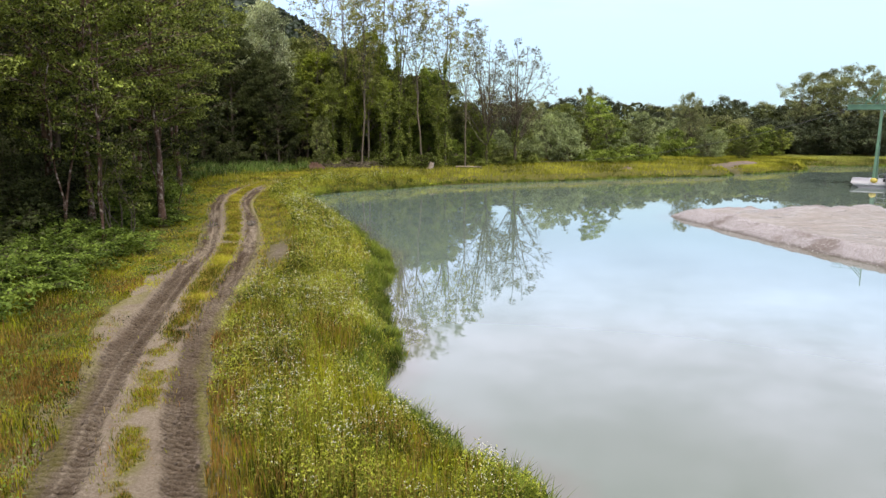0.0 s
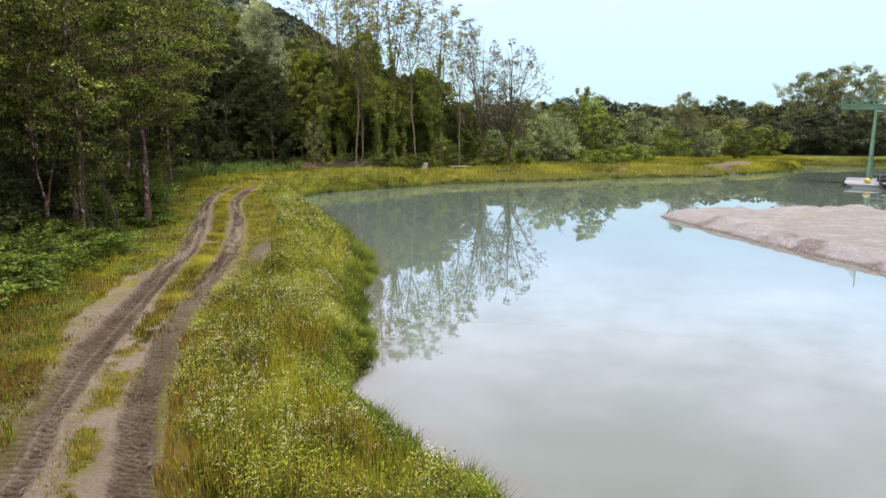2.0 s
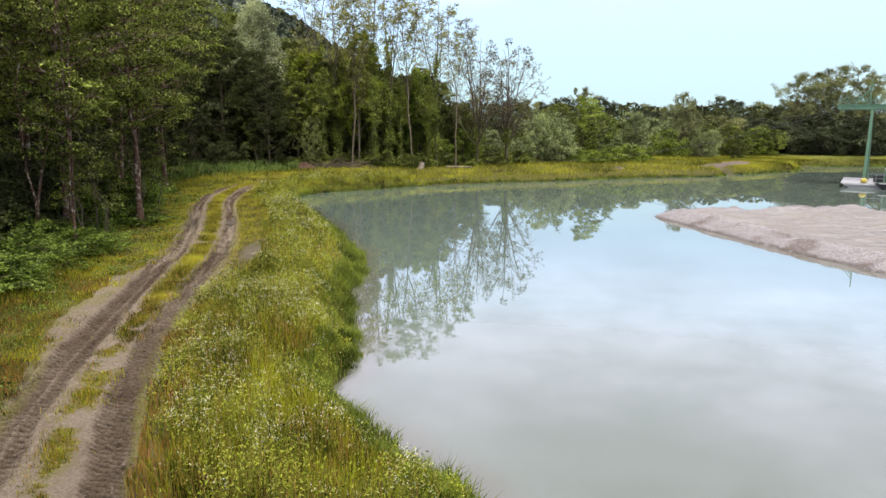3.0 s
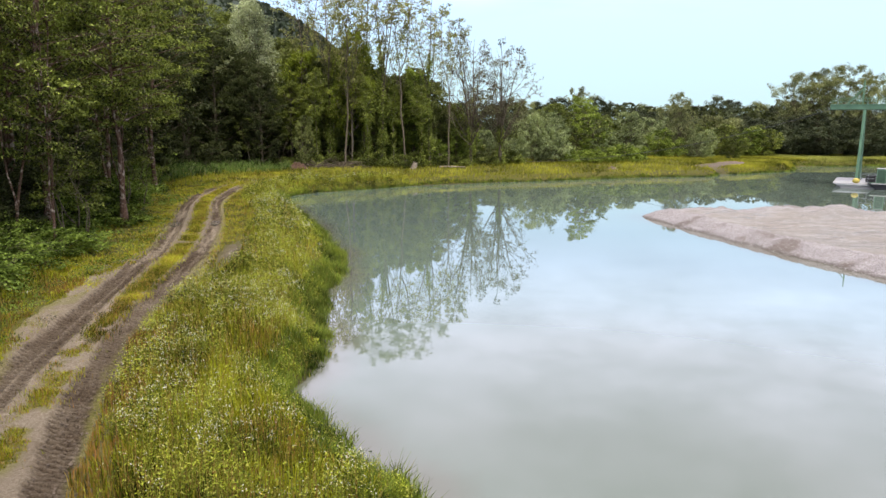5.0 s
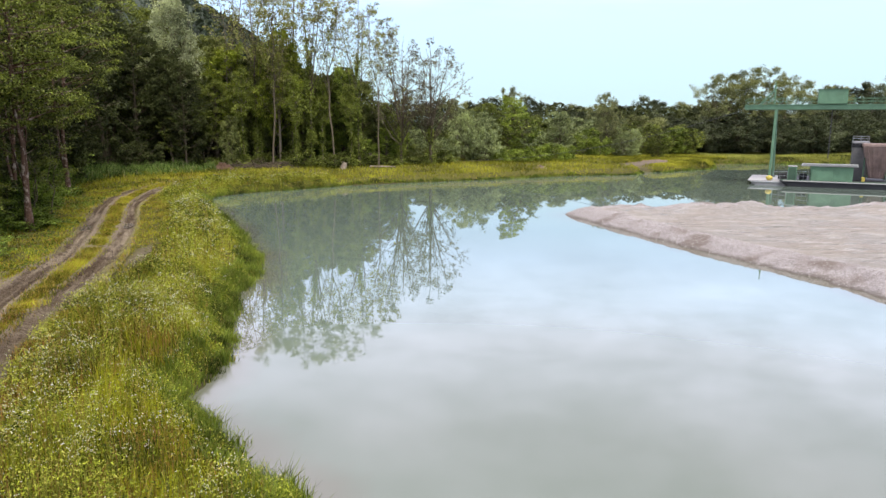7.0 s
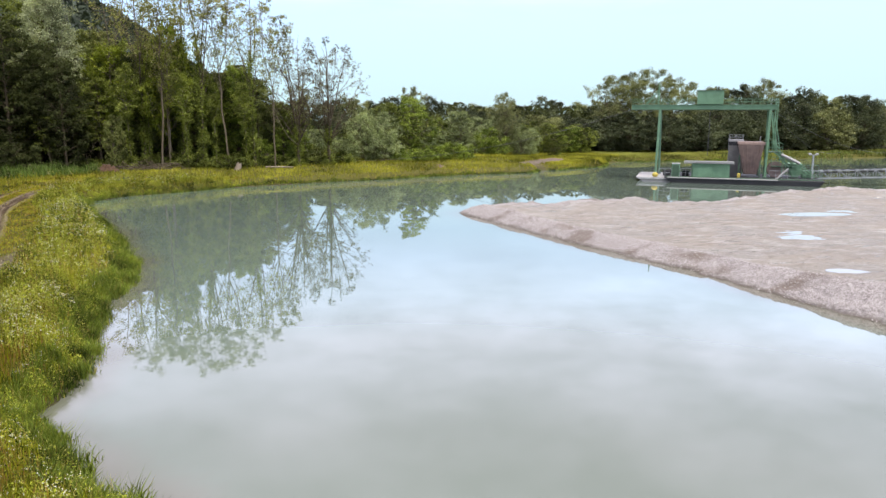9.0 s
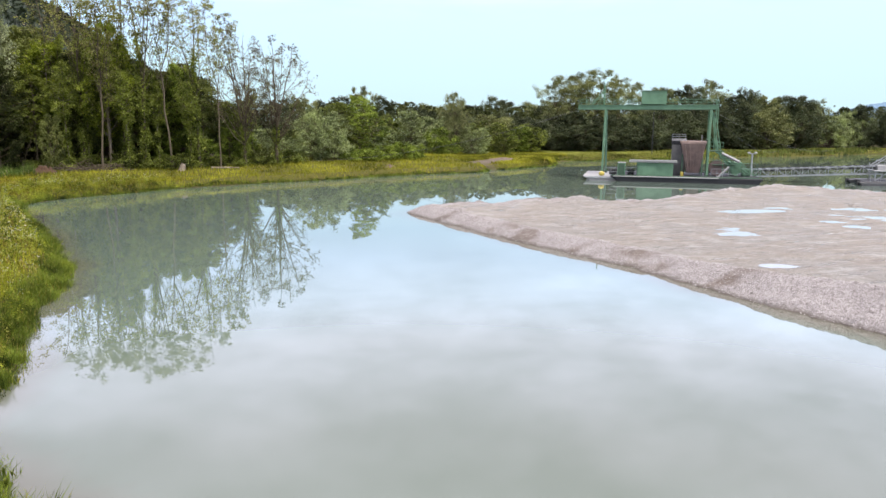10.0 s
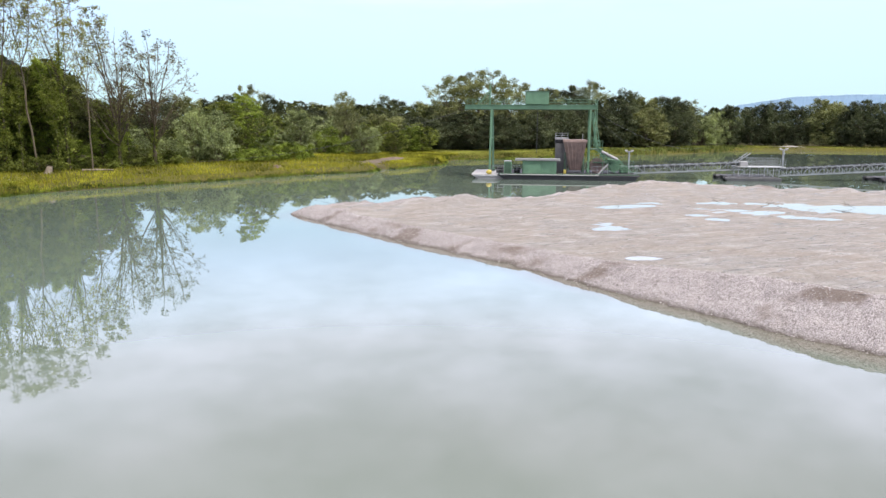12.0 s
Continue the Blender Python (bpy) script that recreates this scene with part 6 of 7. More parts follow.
# ---- the floating dredger and its conveyor ----
M_GREEN = plain("dredger_green_paint", (0.13, 0.245, 0.15), 0.55, 0.0, 0.2, 1.2, 0.14)
M_GREEN_DARK = plain("darker_green_paint", (0.055, 0.105, 0.065), 0.6, 0.0, 0.3, 1.5, 0.25)
M_TOWER = plain("dull_grey_sheet", (0.155, 0.155, 0.15), 0.6, 0.2, 0.25, 1.5, 0.08)
M_HULL = plain("tarred_hull_steel", (0.025, 0.026, 0.03), 0.6, 0.2, 0.3, 0.8, 0.15)
M_GREY = plain("galvanised_steel", (0.37, 0.38, 0.39), 0.5, 0.35, 0.2, 2.0, 0.1)
M_FLOAT = plain("dull_float_steel", (0.095, 0.095, 0.10), 0.65, 0.2, 0.3, 1.2, 0.15)
M_PALE = plain("pale_grey_paint", (0.34, 0.335, 0.33), 0.5, 0.0, 0.12, 1.5, 0.08)
M_RUST = plain("rusty_worn_steel", (0.27, 0.195, 0.17), 0.8, 0.1, 0.35, 1.1, 0.22)
M_RUBBER = plain("black_rubber", (0.025, 0.025, 0.027), 0.75, 0.0, 0.2, 3.0)
M_YELLOW = plain("yellow_plastic", (0.50, 0.40, 0.08), 0.5, 0.0, 0.15, 3.0)
M_CABLE = plain("steel_cable", (0.10, 0.10, 0.11), 0.6, 0.5, 0.2, 4.0)


def done(name, bm, mat, parent, label=""):
    me = bpy.data.meshes.new(name)
    bm.to_mesh(me); bm.free()
    me.materials.append(mat)
    return part(name, me, parent, label)


def box(name, lo, hi, mat, parent, label="", bevel=0.03):
    """A block with softened edges between two corners."""
    bm = bmesh.new()
    bmesh.ops.create_cube(bm, size=1)
    lo, hi = Vector(lo), Vector(hi)
    for v in bm.verts:
        v.co = Vector([(a + b) / 2 + c * (b - a) for a, b, c in zip(lo, hi, v.co)])
    if bevel:
        bmesh.ops.bevel(bm, geom=bm.edges[:], offset=min(bevel, min(hi - lo) * 0.4), segments=1, affect="EDGES")
    return done(name, bm, mat, parent, label)


def taper(name, lower, upper, mat, parent, label=""):
    """A solid between a lower and an upper rectangle, each (x0, y0, x1, y1, z)."""
    bm = bmesh.new()
    rings = [[bm.verts.new((x, y, z)) for x, y in ((x0, y0), (x1, y0), (x1, y1), (x0, y1))] for x0, y0, x1, y1, z in (lower, upper)]
    bm.faces.new(rings[0][::-1]); bm.faces.new(rings[1])
    for k in range(4):
        bm.faces.new((rings[0][k], rings[0][(k + 1) % 4], rings[1][(k + 1) % 4], rings[1][k]))
    bmesh.ops.bevel(bm, geom=bm.edges[:], offset=0.03, segments=1, affect="EDGES")
    return done(name, bm, mat, parent, label)


def beam(name, a, b, w, h, mat, parent, label=""):
    """A straight rolled section from a to b."""
    a, b = Vector(a), Vector(b)
    d = b - a
    bm = bmesh.new()
    bmesh.ops.create_cube(bm, size=1)
    side = d.cross(Vector((0, 0, 1)))
    side = side.normalized() if side.length > 1e-4 else Vector((1, 0, 0))
    up = side.cross(d).normalized()
    for v in bm.verts:
        v.co = a + d * (v.co.z + 0.5) + side * (v.co.x * w) + up * (v.co.y * h)
    return done(name, bm, mat, parent, label)


def pipe(name, a, b, radius, mat, parent, label="", sides=8):
    a, b = np.array(a, float), np.array(b, float)
    u = np.linspace(0, 1, 2)[:, None]
    v, q = tube(a * (1 - u) + b * u, [radius, radius], sides)
    bm = bmesh.new()
    vs = [bm.verts.new(c) for c in v]
    for f in q:
        bm.faces.new([vs[k] for k in f])
    bm.faces.new(vs[:sides][::-1]); bm.faces.new(vs[sides:])
    return done(name, bm, mat, parent, label)


def railing(parent, a, b, mat, height=1.0, gap=1.3, rails=2, thick=0.035):
    """Posts and rails from a to b."""
    a, b = Vector(a), Vector(b)
    n = max(1, round((b - a).length / gap))
    up = Vector((0, 0, height))
    for k in range(n + 1):
        p = a.lerp(b, k / n)
        beam("post", p, p + up, thick, thick, mat, parent)
    for k in range(rails):
        h = up * ((k + 1) / rails)
        beam("rail", a + h, b + h, thick, thick, mat, parent)


SITE = pose(46.8, 83.2, 0, 0, 0, -31.1) @ Matrix.Diagonal((0.962, 1, 1, 1))


def build_dredger():
    d = thing("dredger", "green floating gantry dredger moored behind the gravel spit", "dredger", at=SITE)
    # hull with a raked bow, and the float under the far legs
    bm = bmesh.new()
    prof = [(4.6, 0.62), (6.2, -0.5), (21.5, -0.5), (22.4, 0.62)]
    rows = [[bm.verts.new((x, y, z)) for x, z in prof] for y in (-5.6, 5.0)]
    bm.faces.new(rows[0]); bm.faces.new(rows[1][::-1])
    for k in range(4):
        bm.faces.new((rows[0][k], rows[1][k], rows[1][(k + 1) % 4], rows[0][(k + 1) % 4]))
    bmesh.ops.recalc_face_normals(bm, faces=bm.faces[:])
    bmesh.ops.bevel(bm, geom=bm.edges[:], offset=0.05, segments=1, affect="EDGES")
    done("hull", bm, M_HULL, d, "black tarred steel hull")
    box("rubbing_strake", (5.0, -5.72, 0.56), (17.4, -5.56, 0.68), M_PALE, d, "pale edge strip")
    for v in (-5.2, 4.4):
        box("deck_beam", (4.8, v, 0.62), (22.2, v + 0.25, 0.74), M_GREEN_DARK, d)
    bm = bmesh.new()
    prof = [(1.2, 0.52), (2.1, 0.0), (2.3, -0.4), (5.6, -0.4), (5.7, 0.52)]
    rows = [[bm.verts.new((x, y, z)) for x, z in prof] for y in (-4.9, 4.4)]
    bm.faces.new(rows[0]); bm.faces.new(rows[1][::-1])
    for k in range(5):
        bm.faces.new((rows[0][k], rows[1][k], rows[1][(k + 1) % 5], rows[0][(k + 1) % 5]))
    bmesh.ops.recalc_face_normals(bm, faces=bm.faces[:])
    done("float", bm, M_PALE, d, "pale grey side float with pointed bow")
    box("fender", (1.5, -5.02, 0.30), (5.6, -4.9, 0.44), M_GREY, d)
    # gantry
    for u in (3.55, 16.45):
        for v in (-1.9, 1.9):
            leg = beam("leg", (u - 0.12 + 0.3 * (v > 0), v, 0.55), (u, v * 0.7, 8.5), 0.22, 0.26, M_GREEN, d)
            beam("foot", (u - 0.12 + 0.3 * (v > 0), v, 0.5), (u - 0.12 + 0.3 * (v > 0), v, 0.75), 0.5, 0.5, M_GREEN_DARK, leg)
        beam("tie", (u, -1.6, 4.9), (u, 1.6, 4.9), 0.16, 0.2, M_GREEN, d)
    for v in (-1.0, 1.0):
        g = box("girder", (0, v - 0.12, 8.56), (17.3, v + 0.12, 9.06), M_GREEN, d, "long green box girder", 0.02)
        # lower flange in a darker green than the girder
        box("flange", (-0.04, v - 0.22, 8.49), (17.34, v + 0.22, 8.56), M_GREEN_DARK, g)
        box("flange", (-0.04, v - 0.26, 9.06), (17.34, v + 0.26, 9.11), M_GREEN, g)
        for k in range(12):
            box("stiffener", (0.7 + k * 1.44, v - 0.17, 8.57), (0.75 + k * 1.44, v - 0.12, 9.05), M_GREEN, g, "", 0)
        railing(d, (0.1, v * 1.25, 9.13), (17.2, v * 1.25, 9.13), M_GREEN, 0.66, 0.9, 2, 0.03)
    for u in (0.15, 8.6, 17.15):
        box("cross_beam", (u - 0.12, -0.9, 8.5), (u + 0.12, 0.9, 8.95), M_GREEN_DARK, d)
    box("walkway", (0.1, -0.85, 9.02), (17.2, 0.85, 9.08), M_GREY, d, "grating walkway")
    cab = box("winch_house", (7.95, -1.35, 9.16), (11.0, 1.35, 10.75), M_GREEN, d, "ribbed green winch house")
    for k in range(9):
        box("rib", (8.1 + k * 0.35, -1.375, 9.2), (8.13 + k * 0.35, -1.35, 10.7), M_GREEN, cab, "", 0)
    box("roof_plate", (7.85, -1.45, 10.75), (11.1, 1.45, 10.82), M_GREEN_DARK, cab)
    # lifting frame on the girder's end
    pipe("mast", (3.25, -1.0, 9.1), (3.25, -1.0, 11.85), 0.06, M_GREEN, d)
    pipe("mast", (3.25, 1.0, 9.1), (3.25, 1.0, 11.6), 0.06, M_GREEN, d)
    pipe("crosshead", (3.25, -1.0, 11.5), (3.25, 1.0, 11.5), 0.05, M_GREEN, d)
    pipe("brace", (1.7, -1.0, 9.15), (3.25, -1.0, 10.9), 0.05, M_GREEN, d)
    pipe("brace", (1.7, 1.0, 9.15), (3.25, 1.0, 10.9), 0.05, M_GREEN, d)
    pipe("brace", (2.5, -1.0, 9.15), (3.25, -1.0, 10.2), 0.04, M_GREEN, d)
    # deck house and cabinets
    hut = box("deck_house", (7.8, -5.0, 0.62), (12.1, -2.2, 2.3), M_GREEN, d, "green sheet-metal deck house")
    box("roof", (6.85, -5.35, 2.3), (12.55, -1.9, 2.42), M_PALE, hut, "pale overhanging sheet roof")
    box("fascia", (6.9, -5.38, 2.42), (12.5, -5.28, 2.62), M_PALE, hut)
    box("shutter", (7.9, -5.14, 0.7), (10.1, -5.0, 1.85), M_GREEN, hut)
    box("door", (10.75, -5.03, 0.68), (11.6, -5.0, 2.15), M_GREEN, hut)
    cupboard = box("control_cabinet", (5.45, -4.7, 0.62), (6.4, -3.9, 2.15), M_GREEN, d, "narrow green control cabinet")
    box("lid", (5.42, -4.75, 2.15), (6.43, -3.85, 2.24), M_PALE, cupboard)
    box("cabinet_door", (5.55, -4.74, 0.75), (6.3, -4.70, 2.05), M_GREEN_DARK, cupboard)
    railing(d, (3.9, -4.7, 0.55), (5.4, -4.7, 0.62), M_GREY, 1.0, 0.8)
    railing(d, (6.5, -4.4, 0.62), (7.7, -4.4, 0.62), M_GREY, 1.0, 0.6)
    for u, v in ((4.4, -3.2), (5.0, -2.4), (6.7, -3.0)):
        box("winch", (u, v, 0.62), (u + 0.8, v + 0.7, 1.3), M_RUBBER, d)
    # screening tower and hopper
    tower = box("screen_tower", (12.1, -0.2, 0.62), (13.75, 1.4, 4.3), M_TOWER, d, "dull grey steel screen tower")
    box("band", (12.05, -0.25, 4.3), (13.8, 1.45, 4.75), M_HULL, tower)
    box("cap", (12.05, -0.27, 4.75), (13.8, 1.45, 5.0), M_PALE, tower, "white painted cap")
    railing(tower, (12.1, -0.2, 5.0), (13.7, -0.2, 5.0), M_GREY, 0.55, 0.65)
    railing(tower, (12.1, 1.35, 5.0), (13.7, 1.35, 5.0), M_GREY, 0.55, 0.65)
    hop = taper("hopper", (13.95, -1.5, 15.45, 0.6, 0.95), (13.1, -2.4, 15.95, 1.4, 4.45), M_RUST, d, "large rusty steel hopper with worn sides")
    box("rim", (13.0, -2.5, 4.45), (16.05, 1.5, 4.78), M_RUST, hop, "dented dark rim")
    for k in range(5):
        f = (k + 0.5) / 5
        beam("rib", (14.0 + 1.4 * f, -1.56, 1.0), (13.2 + 2.65 * f, -2.46, 4.4), 0.07, 0.09, M_RUST, hop)
    for u in (13.3, 15.7):
        beam("hopper_post", (u, -1.8, 0.6), (u, -1.8, 3.2), 0.16, 0.16, M_GREEN_DARK, d)
        beam("hopper_post", (u, 0.9, 0.6), (u, 0.9, 3.2), 0.16, 0.16, M_GREEN_DARK, d)
    pipe("lamp_post", (15.5, -1.6, 4.75), (15.5, -1.6, 5.5), 0.04, M_GREY, d)
    box("pump", (13.1, -3.0, 0.62), (13.45, -2.6, 1.1), M_YELLOW, d, "small yellow pump")
    # stair and conveyor head on the other end
    for v in (-1.2, 1.2):
        beam("stay", (16.75, v * 0.6, 8.2), (17.5, v, 3.85), 0.13, 0.13, M_GREEN, d)
        beam("stay", (17.5, v, 3.85), (19.8, v, 0.7), 0.14, 0.17, M_GREEN, d)
        pipe("stanchion", (17.25, v, 3.8), (17.25, v, 9.7), 0.05, M_GREEN, d)
    for a, b in (((16.9, 8.3), (17.8, 3.9)), ((17.6, 3.8), (20.9, 0.9)), ((17.2, 3.6), (21.4, 1.0)), ((18.2, 3.6), (18.2, 0.7)), ((19.4, 2.6), (19.4, 0.7)), ((16.9, 5.2), (18.0, 3.6)), ((20.4, 2.2), (22.0, 0.7))):
        for v in (-1.45, 1.45):
            beam("scaffold_bar", (a[0], v, a[1]), (b[0], v, b[1]), 0.09, 0.09, M_GREEN, d)
    for z in (1.5, 2.7, 4.6, 6.2):
        beam("scaffold_tie", (18.6 - 0.2 * z, -1.45, z), (18.6 - 0.2 * z, 1.45, z), 0.08, 0.08, M_GREEN, d)
    ladder = beam("ladder", (17.05, -1.2, 3.7), (17.05, -1.2, 9.7), 0.06, 0.06, M_GREEN, d)
    beam("stile", (17.05, -0.6, 3.7), (17.05, -0.6, 9.7), 0.06, 0.06, M_GREEN, ladder)
    for k in range(20):
        beam("rung", (17.05, -1.2, 3.9 + k * 0.29), (17.05, -0.6, 3.9 + k * 0.29), 0.035, 0.035, M_GREEN, ladder)
    for z, u0, u1 in ((3.55, 16.6, 18.1), (1.9, 17.0, 19.6)):
        box("platform", (u0, -1.5, z), (u1, 1.5, z + 0.1), M_GREEN_DARK, d)
        railing(d, (u0, -1.5, z + 0.1), (u1, -1.5, z + 0.1), M_GREEN, 1.0, 0.75)
        railing(d, (u0, 1.5, z + 0.1), (u1, 1.5, z + 0.1), M_GREEN, 1.0, 0.75)
    for k in range(7):
        box("stair_tread", (17.7 + k * 0.29, -1.0, 3.4 - k * 0.40), (18.0 + k * 0.29, 1.0, 3.45 - k * 0.40), M_GREEN, d, "", 0)
    pipe("discharge_pipe", (18.0, -1.6, 3.35), (20.1, -1.6, 2.35), 0.17, M_PALE, d, "pale discharge pipe", 12)
    pipe("discharge_pipe", (17.2, -5.0, 0.6), (18.5, -5.0, 1.95), 0.11, M_PALE, d, "pale slanting pipe", 10)
    for v in (-0.9, -0.1):
        pipe("bucket_wheel", (17.6, v, 1.55), (17.6, v + 0.25, 1.55), 0.95, M_RUST, d, "rusty wheel", 20)
        pipe("bucket_wheel", (17.6, v + 0.02, 1.55), (17.6, v + 0.31, 1.55), 0.35, M_GREEN_DARK, d, "", 12)
    taper("feed_box", (19.3, -1.0, 20.3, 0.8, 0.9), (19.0, -1.2, 20.5, 1.0, 2.3), M_GREEN, d, "green feed box of the conveyor")
    railing(d, (18.7, -4.9, 0.62), (22.1, -4.9, 0.62), M_GREEN, 1.0, 0.8)
    railing(d, (19.8, -2.2, 0.62), (22.1, -2.2, 0.62), M_GREEN, 1.6, 0.7, 3)
    railing(d, (16.6, -4.2, 0.62), (18.6, -4.2, 0.62), M_GREY, 1.0, 0.7)
    box("motor", (20.6, -1.2, 0.62), (21.6, 0.2, 1.5), M_GREEN_DARK, d)
    # grab hanging from the winch house
    for v in (-0.25, 0.25):
        pipe("hoist_rope", (9.6, v, 3.0), (9.6, v, 9.1), 0.035, M_CABLE, d)


def truss(u0, z0, u1, z1):
    """A conveyor bridge: lattice sides, belt, rollers and a handrail."""
    b = thing("conveyor_bridge", "grey lattice conveyor bridge spanning between floats", "conveyor", "conveyor bridges", at=SITE)
    n = 16
    p = [np.array((u0 + (u1 - u0) * k / n, 0, z0 + (z1 - z0) * k / n)) for k in range(n + 1)]
    up = np.array((0, 0, 0.92))
    for v in (-0.62, 0.62):
        s = np.array((0, v, 0))
        beam("chord", p[0] + s, p[-1] + s, 0.09, 0.10, M_GREY, b)
        beam("chord", p[0] + s + up, p[-1] + s + up, 0.09, 0.10, M_GREY, b)
        for k in range(n + 1):
            beam("strut", p[k] + s, p[k] + s + up, 0.055, 0.055, M_GREY, b)
        for k in range(n):
            a, c = (p[k], p[k + 1] + up) if k % 2 else (p[k] + up, p[k + 1])
            beam("diagonal", a + s, c + s, 0.05, 0.05, M_GREY, b)
    beam("belt", p[0] + up * 0.72, p[-1] + up * 0.72, 0.8, 0.09, M_RUBBER, b, "black rubber conveyor belt")
    for k in range(n):
        m = (p[k] + p[k + 1]) / 2 + up * 0.98
        beam("roller", m - np.array((0, 0.5, 0)), m + np.array((0, 0.5, 0)), 0.42, 0.2, M_RUBBER, b)
    for v in (-0.62, 0.62):
        s = np.array((0, v, 0))
        pipe("handrail", p[-2] + s + up, p[-1] + s + np.array((0.8, 0, 2.05)), 0.05, M_GREY, b)
        pipe("handrail", p[-2] + s * 1.0 + up * 0.1, p[-2] + s + up * 1.4, 0.04, M_GREY, b)


def pontoon(u0, u1):
    f = thing("conveyor_float", "low grey steel pontoon carrying a conveyor transfer platform", "pontoon", "conveyor floats", at=SITE)
    for v in (-3.0, 1.4):
        bm = bmesh.new()
        prof = [(u0 - 0.5, 0.36), (u0 - 0.35, 0.05), (u0 + 0.3, -0.35), (u1 - 1.2, -0.35), (u1 - 1.0, 0.36)]
        rows = [[bm.verts.new((x, y, z)) for x, z in prof] for y in (v, v + 1.6)]
        bm.faces.new(rows[0]); bm.faces.new(rows[1][::-1])
        for k in range(5):
            bm.faces.new((rows[0][k], rows[1][k], rows[1][(k + 1) % 5], rows[0][(k + 1) % 5]))
        bmesh.ops.recalc_face_normals(bm, faces=bm.faces[:])
        bmesh.ops.bevel(bm, geom=bm.edges[:], offset=0.05, segments=1, affect="EDGES")
        hull = done("hull", bm, M_FLOAT, f, "dark grey steel float")
        pipe("tyre_fender", (u0 - 0.62, v + 0.8, 0.22), (u0 - 0.36, v + 0.8, 0.22), 0.30, M_RUBBER, hull, "black tyre fender", 12)
    box("deck", (u0 + 0.2, -2.9, 0.37), (u1 - 1.3, 2.9, 0.44), M_FLOAT, f)
    for u in (u0 + 1.6, u0 + 3.0, u1 - 2.6, u1 - 1.5):
        for v in (-1.1, 1.1):
            beam("support", (u, v, 0.44), (u, v, 1.55), 0.1, 0.1, M_GREY, f)
    plat = box("platform", (u0 + 1.3, -1.4, 1.55), (u1 - 0.1, 1.4, 1.65), M_GREY, f)
    for v in (-1.4, 1.4):
        railing(plat, (u0 + 2.6, v, 1.65), (u1 - 0.2, v, 1.65), M_GREY, 1.0, 0.7, 3)
    box("drive", (u0 + 1.8, -0.9, 1.65), (u0 + 2.8, 0.5, 2.25), M_PALE, f)
    beam("cross_brace", (u0 + 1.6, -1.1, 0.45), (u0 + 3.0, -1.1, 1.55), 0.06, 0.06, M_GREY, f)
    beam("cross_brace", (u1 - 2.6, -1.1, 1.55), (u1 - 1.5, -1.1, 0.45), 0.06, 0.06, M_GREY, f)
    railing(f, (u0 + 0.6, -2.8, 0.44), (u1 - 1.4, -2.8, 0.44), M_GREY, 0.9, 1.2)


def lamp_mast(u, v, foot, top):
    m = thing("floodlight_mast", "grey mast with a T-shaped floodlight head", "floodlight", "floodlight masts", at=SITE)
    pipe("pole", (u, v, foot), (u, v, top), 0.11, M_GREY, m, "", 10)
    beam("crossarm", (u - 0.45, v, top), (u + 0.45, v, top), 0.14, 0.1, M_GREY, m)
    for s in (-0.38, 0.38):
        taper("lamp", (u + s - 0.2, v - 0.18, u + s + 0.2, v + 0.18, top + 0.06), (u + s - 0.12, v - 0.1, u + s + 0.12, v + 0.1, top + 0.22), M_PALE, m)


def cable(label, a, b, sag, radius=0.018):
    u = np.linspace(0, 1, 24)[:, None]
    p = np.array(a) * (1 - u) + np.array(b) * u - np.array((0, 0, sag)) * 4 * u * (1 - u)
    v, q = tube(p, [radius] * 24, 4)
    tagged(new("mooring_cable", mesh("mooring_cable", v, q, mats=[M_CABLE])), label, "cable", "mooring cables")


build_dredger()
truss(20.9, 0.50, 36.2, 1.25)
pontoon(33.9, 41.3)
truss(40.7, 0.50, 55.2, 1.33)
pontoon(52.9, 60.2)
truss(59.5, 0.50, 73.0, 1.33)
lamp_mast(21.6, -1.1, 0.5, 3.35)
lamp_mast(40.8, -1.2, 1.6, 3.75)
cable("thin steel mooring cable running to the wooded shore", SITE @ Vector((0.2, -0.8, 8.6)), (6.0, 101.5, 1.6), 2.2)
cable("thin steel mooring cable running to the opposite shore", SITE @ Vector((17.2, 0.6, 7.9)), (118, 128, 1.2), 2.0)
cable("thin steel mooring cable running to the opposite shore", SITE @ Vector((17.2, 0.0, 8.2)), (140, 134, 1.2), 2.2)


def build_buoy():
    bm = bmesh.new()
    bmesh.ops.create_uvsphere(bm, u_segments=14, v_segments=9, radius=0.34)
    for v in bm.verts:
        v.co.z = v.co.z * 0.85 + 0.29
        v.co.x *= 1.15
    me = bpy.data.meshes.new("buoy")
    bm.to_mesh(me); bm.free()
    me.materials.append(M_YELLOW)
    ob = tagged(new("mooring_buoy", me), "yellow plastic mooring buoy lying on the float", "buoy")
    ob.matrix_basis = SITE @ pose(3.5, -4.2, 0.5)


build_buoy()

# ---- wood and earth on the banks ----
M_DEADWOOD = bark("weathered_dead_wood", (0.16, 0.12, 0.09), (0.42, 0.35, 0.28), 4.0)
M_DARKWOOD = bark("wet_dark_wood", (0.03, 0.022, 0.016), (0.10, 0.075, 0.055), 4.0)
M_SOIL = plain("moist_dug_soil", (0.075, 0.042, 0.024), 0.95, 0, 0.45, 3.0)
M_SAND = plain("pale_sand", (0.36, 0.335, 0.31), 0.95, 0, 0.25, 1.0)
M_EARTH = plain("dug_earth", (0.15, 0.112, 0.082), 0.95, 0, 0.4, 2.0)


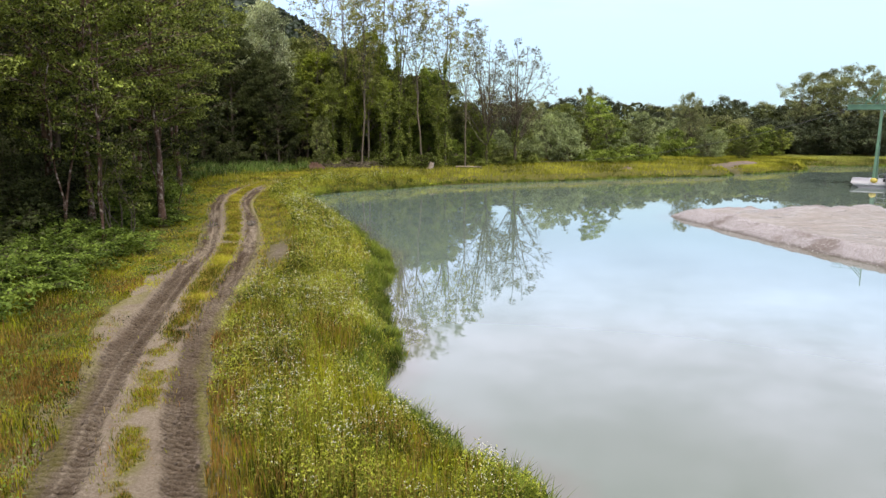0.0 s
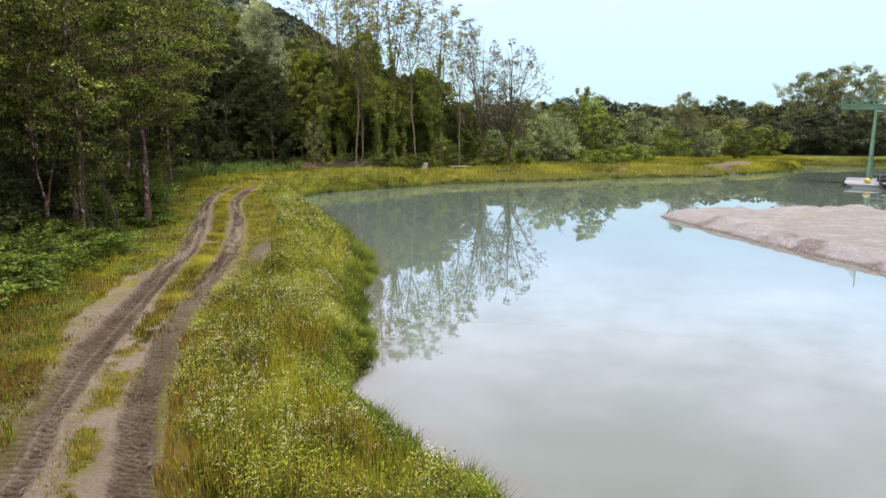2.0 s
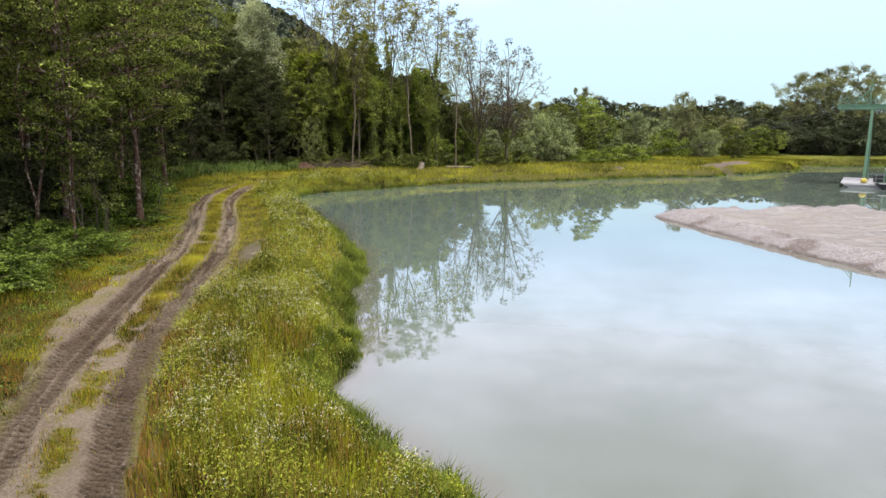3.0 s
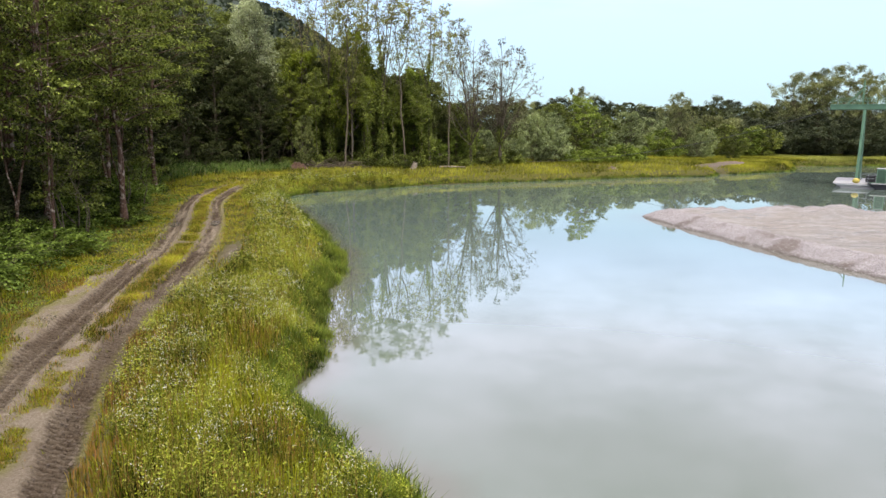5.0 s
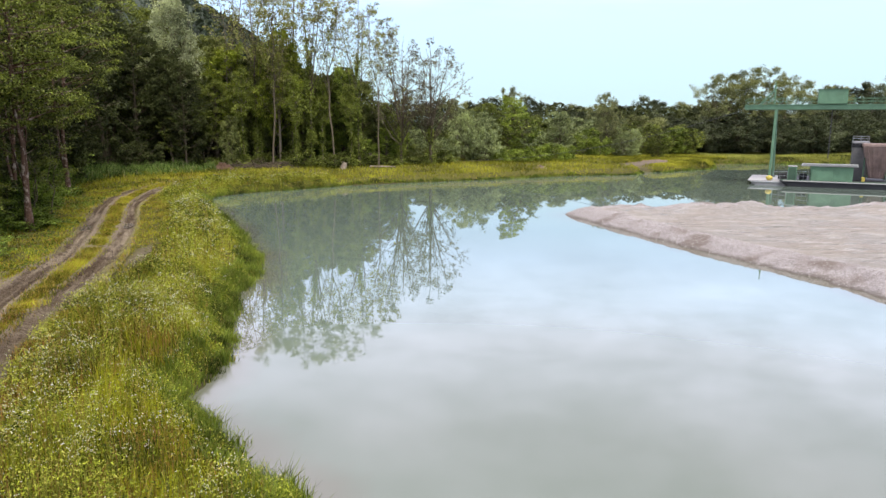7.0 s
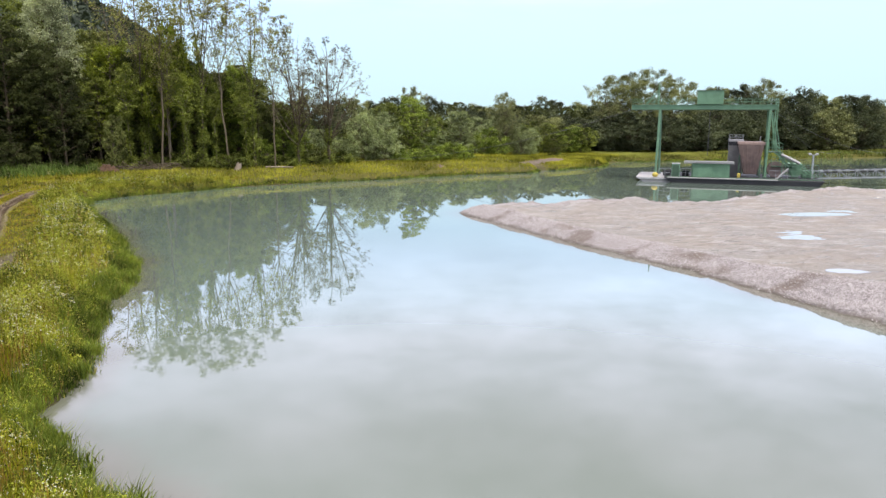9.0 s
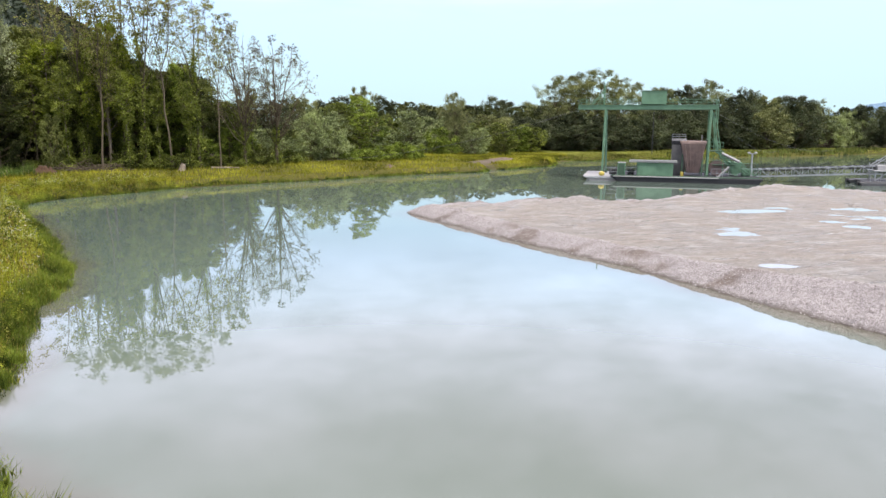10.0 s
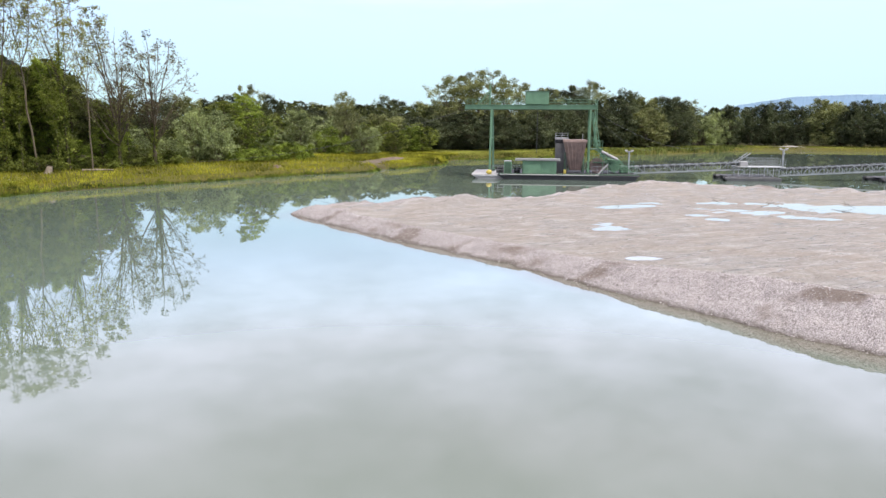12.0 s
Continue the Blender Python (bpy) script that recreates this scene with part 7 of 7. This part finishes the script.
def log(label, points, r0, r1, mat, knots=3, seed=1):
    r = np.random.RandomState(seed)
    p = curve([q[:2] for q in points], 9)[0]
    z = np.interp(np.linspace(0, 1, 9), np.linspace(0, 1, len(points)), [q[2] for q in points])
    p = np.c_[p, z]
    pieces = [tube(p, np.linspace(r0, r1, 9) * r.uniform(0.9, 1.1, 9), 8)]
    for k in range(knots):
        a = p[r.randint(2, 8)]
        e = a + np.array([r.uniform(-0.8, 0.8), r.uniform(-0.5, 0.5), r.uniform(0.3, 1.0)]) * 4 * r1
        pieces.append(tube([a, (a + e) / 2 + 0.05, e], [r1 * 0.6, r1 * 0.4, r1 * 0.15], 5))
    v, q = join(pieces)
    tagged(new("fallen_log", mesh("fallen_log", v, q, mats=[mat], smooth=True)), label, "log")


log("pale fallen log lying before the trees", [(1.6, 89.6, 1.34), (3.2, 89.3, 1.37), (4.8, 89.7, 1.32)], 0.12, 0.07, M_DEADWOOD, 2, 3)
log("dark fallen trunk leaning over the pond", [(-34, 40, 3.3), (-30, 44, 1.9), (-26.5, 46.5, 0.6)], 0.30, 0.20, M_DARKWOOD, 4, 5)
log("wet dark branch lying in the pond", [(-35, 46, 0.3), (-31, 46.5, 0.25), (-27, 47.5, 0.45)], 0.16, 0.08, M_DARKWOOD, 3, 6)


def stump():
    ang = np.linspace(0, 2 * np.pi, 14, endpoint=False)
    r = np.random.RandomState(9)
    rings = []
    for h, k in ((0, 0.95), (0.25, 0.62), (0.9, 0.5), (1.45, 0.44), (1.5, 0.30)):
        rad = k * (1 + r.uniform(-0.18, 0.18, 14))
        rings.append(np.c_[np.cos(ang) * rad, np.sin(ang) * rad, np.full(14, h) + (r.uniform(-0.15, 0.3, 14) if h > 1 else 0)])
    i = np.arange(14 * 5).reshape(5, 14)
    j = np.roll(i, -1, axis=1)
    q = np.stack([i[:-1], j[:-1], j[1:], i[1:]], axis=-1).reshape(-1, 4)
    ob = new("tree_stump", mesh("tree_stump", np.concatenate(rings), q, mats=[M_BARK_PALE], smooth=True))
    ob.matrix_basis = pose(-1.6, 87.4, 1.10, 0, 14, 0) @ Matrix.Scale(0.62, 4)
    tagged(ob, "pale broken tree stump on the far bank", "stump")


stump()


def heap(label, x, y, rx, ry, h, seed, mat=M_EARTH):
    r = np.random.RandomState(seed)
    n, m = 12, 26
    rows = []
    for k in range(n + 1):
        f = k / n
        a = np.linspace(0, 2 * np.pi, m, endpoint=False)
        rad = f * (1 + 0.16 * np.sin(a * 3 + seed) + 0.08 * np.sin(a * 7))
        z = h * (1 - f ** 1.8) * (1 + r.uniform(-0.35, 0.35, m)) * (0.75 + 0.25 * np.sin(a * 2 + seed)) - 0.05
        rows.append(np.c_[np.cos(a) * rad * rx, np.sin(a) * rad * ry, z])
    i = np.arange((n + 1) * m).reshape(n + 1, m)
    j = np.roll(i, -1, axis=1)
    q = np.stack([i[:-1], j[:-1], j[1:], i[1:]], axis=-1).reshape(-1, 4)
    ob = new("earth_mound", mesh("earth_mound", np.concatenate(rows), q, mats=[mat], smooth=True))
    ob.matrix_basis = pose(x, y, float(ground_height(np.array([[x, y]]))[0]))
    tagged(ob, label, "earth mound")


heap("low mound of dug brown earth at the meadow's edge", -15.3, 84.2, 1.6, 1.0, 0.85, 3, M_SOIL)
heap("small brown earth mound on the far bank", 24.3, 93.5, 1.2, 0.7, 0.5, 4)
heap("flat mound of bare earth by the far inlet", 47.5, 112.5, 5.5, 1.8, 0.3, 5)
heap("pale sandy landing on the opposite shore", 168, 134, 1.7, 4.0, 0.3, 6, M_SAND)


def dry_branch(x, y, seed):
    """A leafless branch left lying in the shallow water on the gravel flat."""
    r = np.random.RandomState(seed)
    z = float(bank_height(np.array([[x, y]]))[0][0]) + 0.03
    ang = r.uniform(0, 6.28)
    d = np.array([math.cos(ang), math.sin(ang), 0.0])
    a, b = np.array([x, y, z]) - d * 0.6, np.array([x, y, z + 0.25]) + d * 0.7
    pieces = [tube([a, (a + b) / 2 + np.array([0, 0, 0.1]), b], [0.016, 0.012, 0.005], 5)]
    for k in range(7):
        f = r.uniform(0.25, 0.95)
        p = a * (1 - f) + b * f + np.array([0, 0, 0.05])
        e = p + np.array([r.normal(0, 0.25), r.normal(0, 0.25), r.uniform(0.15, 0.5)])
        pieces.append(tube([p, (p + e) / 2 + np.array([0, 0, 0.03]), e], [0.007, 0.005, 0.003], 4))
    v, q = join(pieces)
    tagged(new("dry_branch", mesh("dry_branch", v, q, mats=[M_DARKWOOD])), "leafless dry branch lying in a puddle on the gravel", "branch")


for n, (x, y) in enumerate(((50.2, 43.2), (51.8, 39.4), (57.4, 36.6))):
    dry_branch(x, y, n + 3)
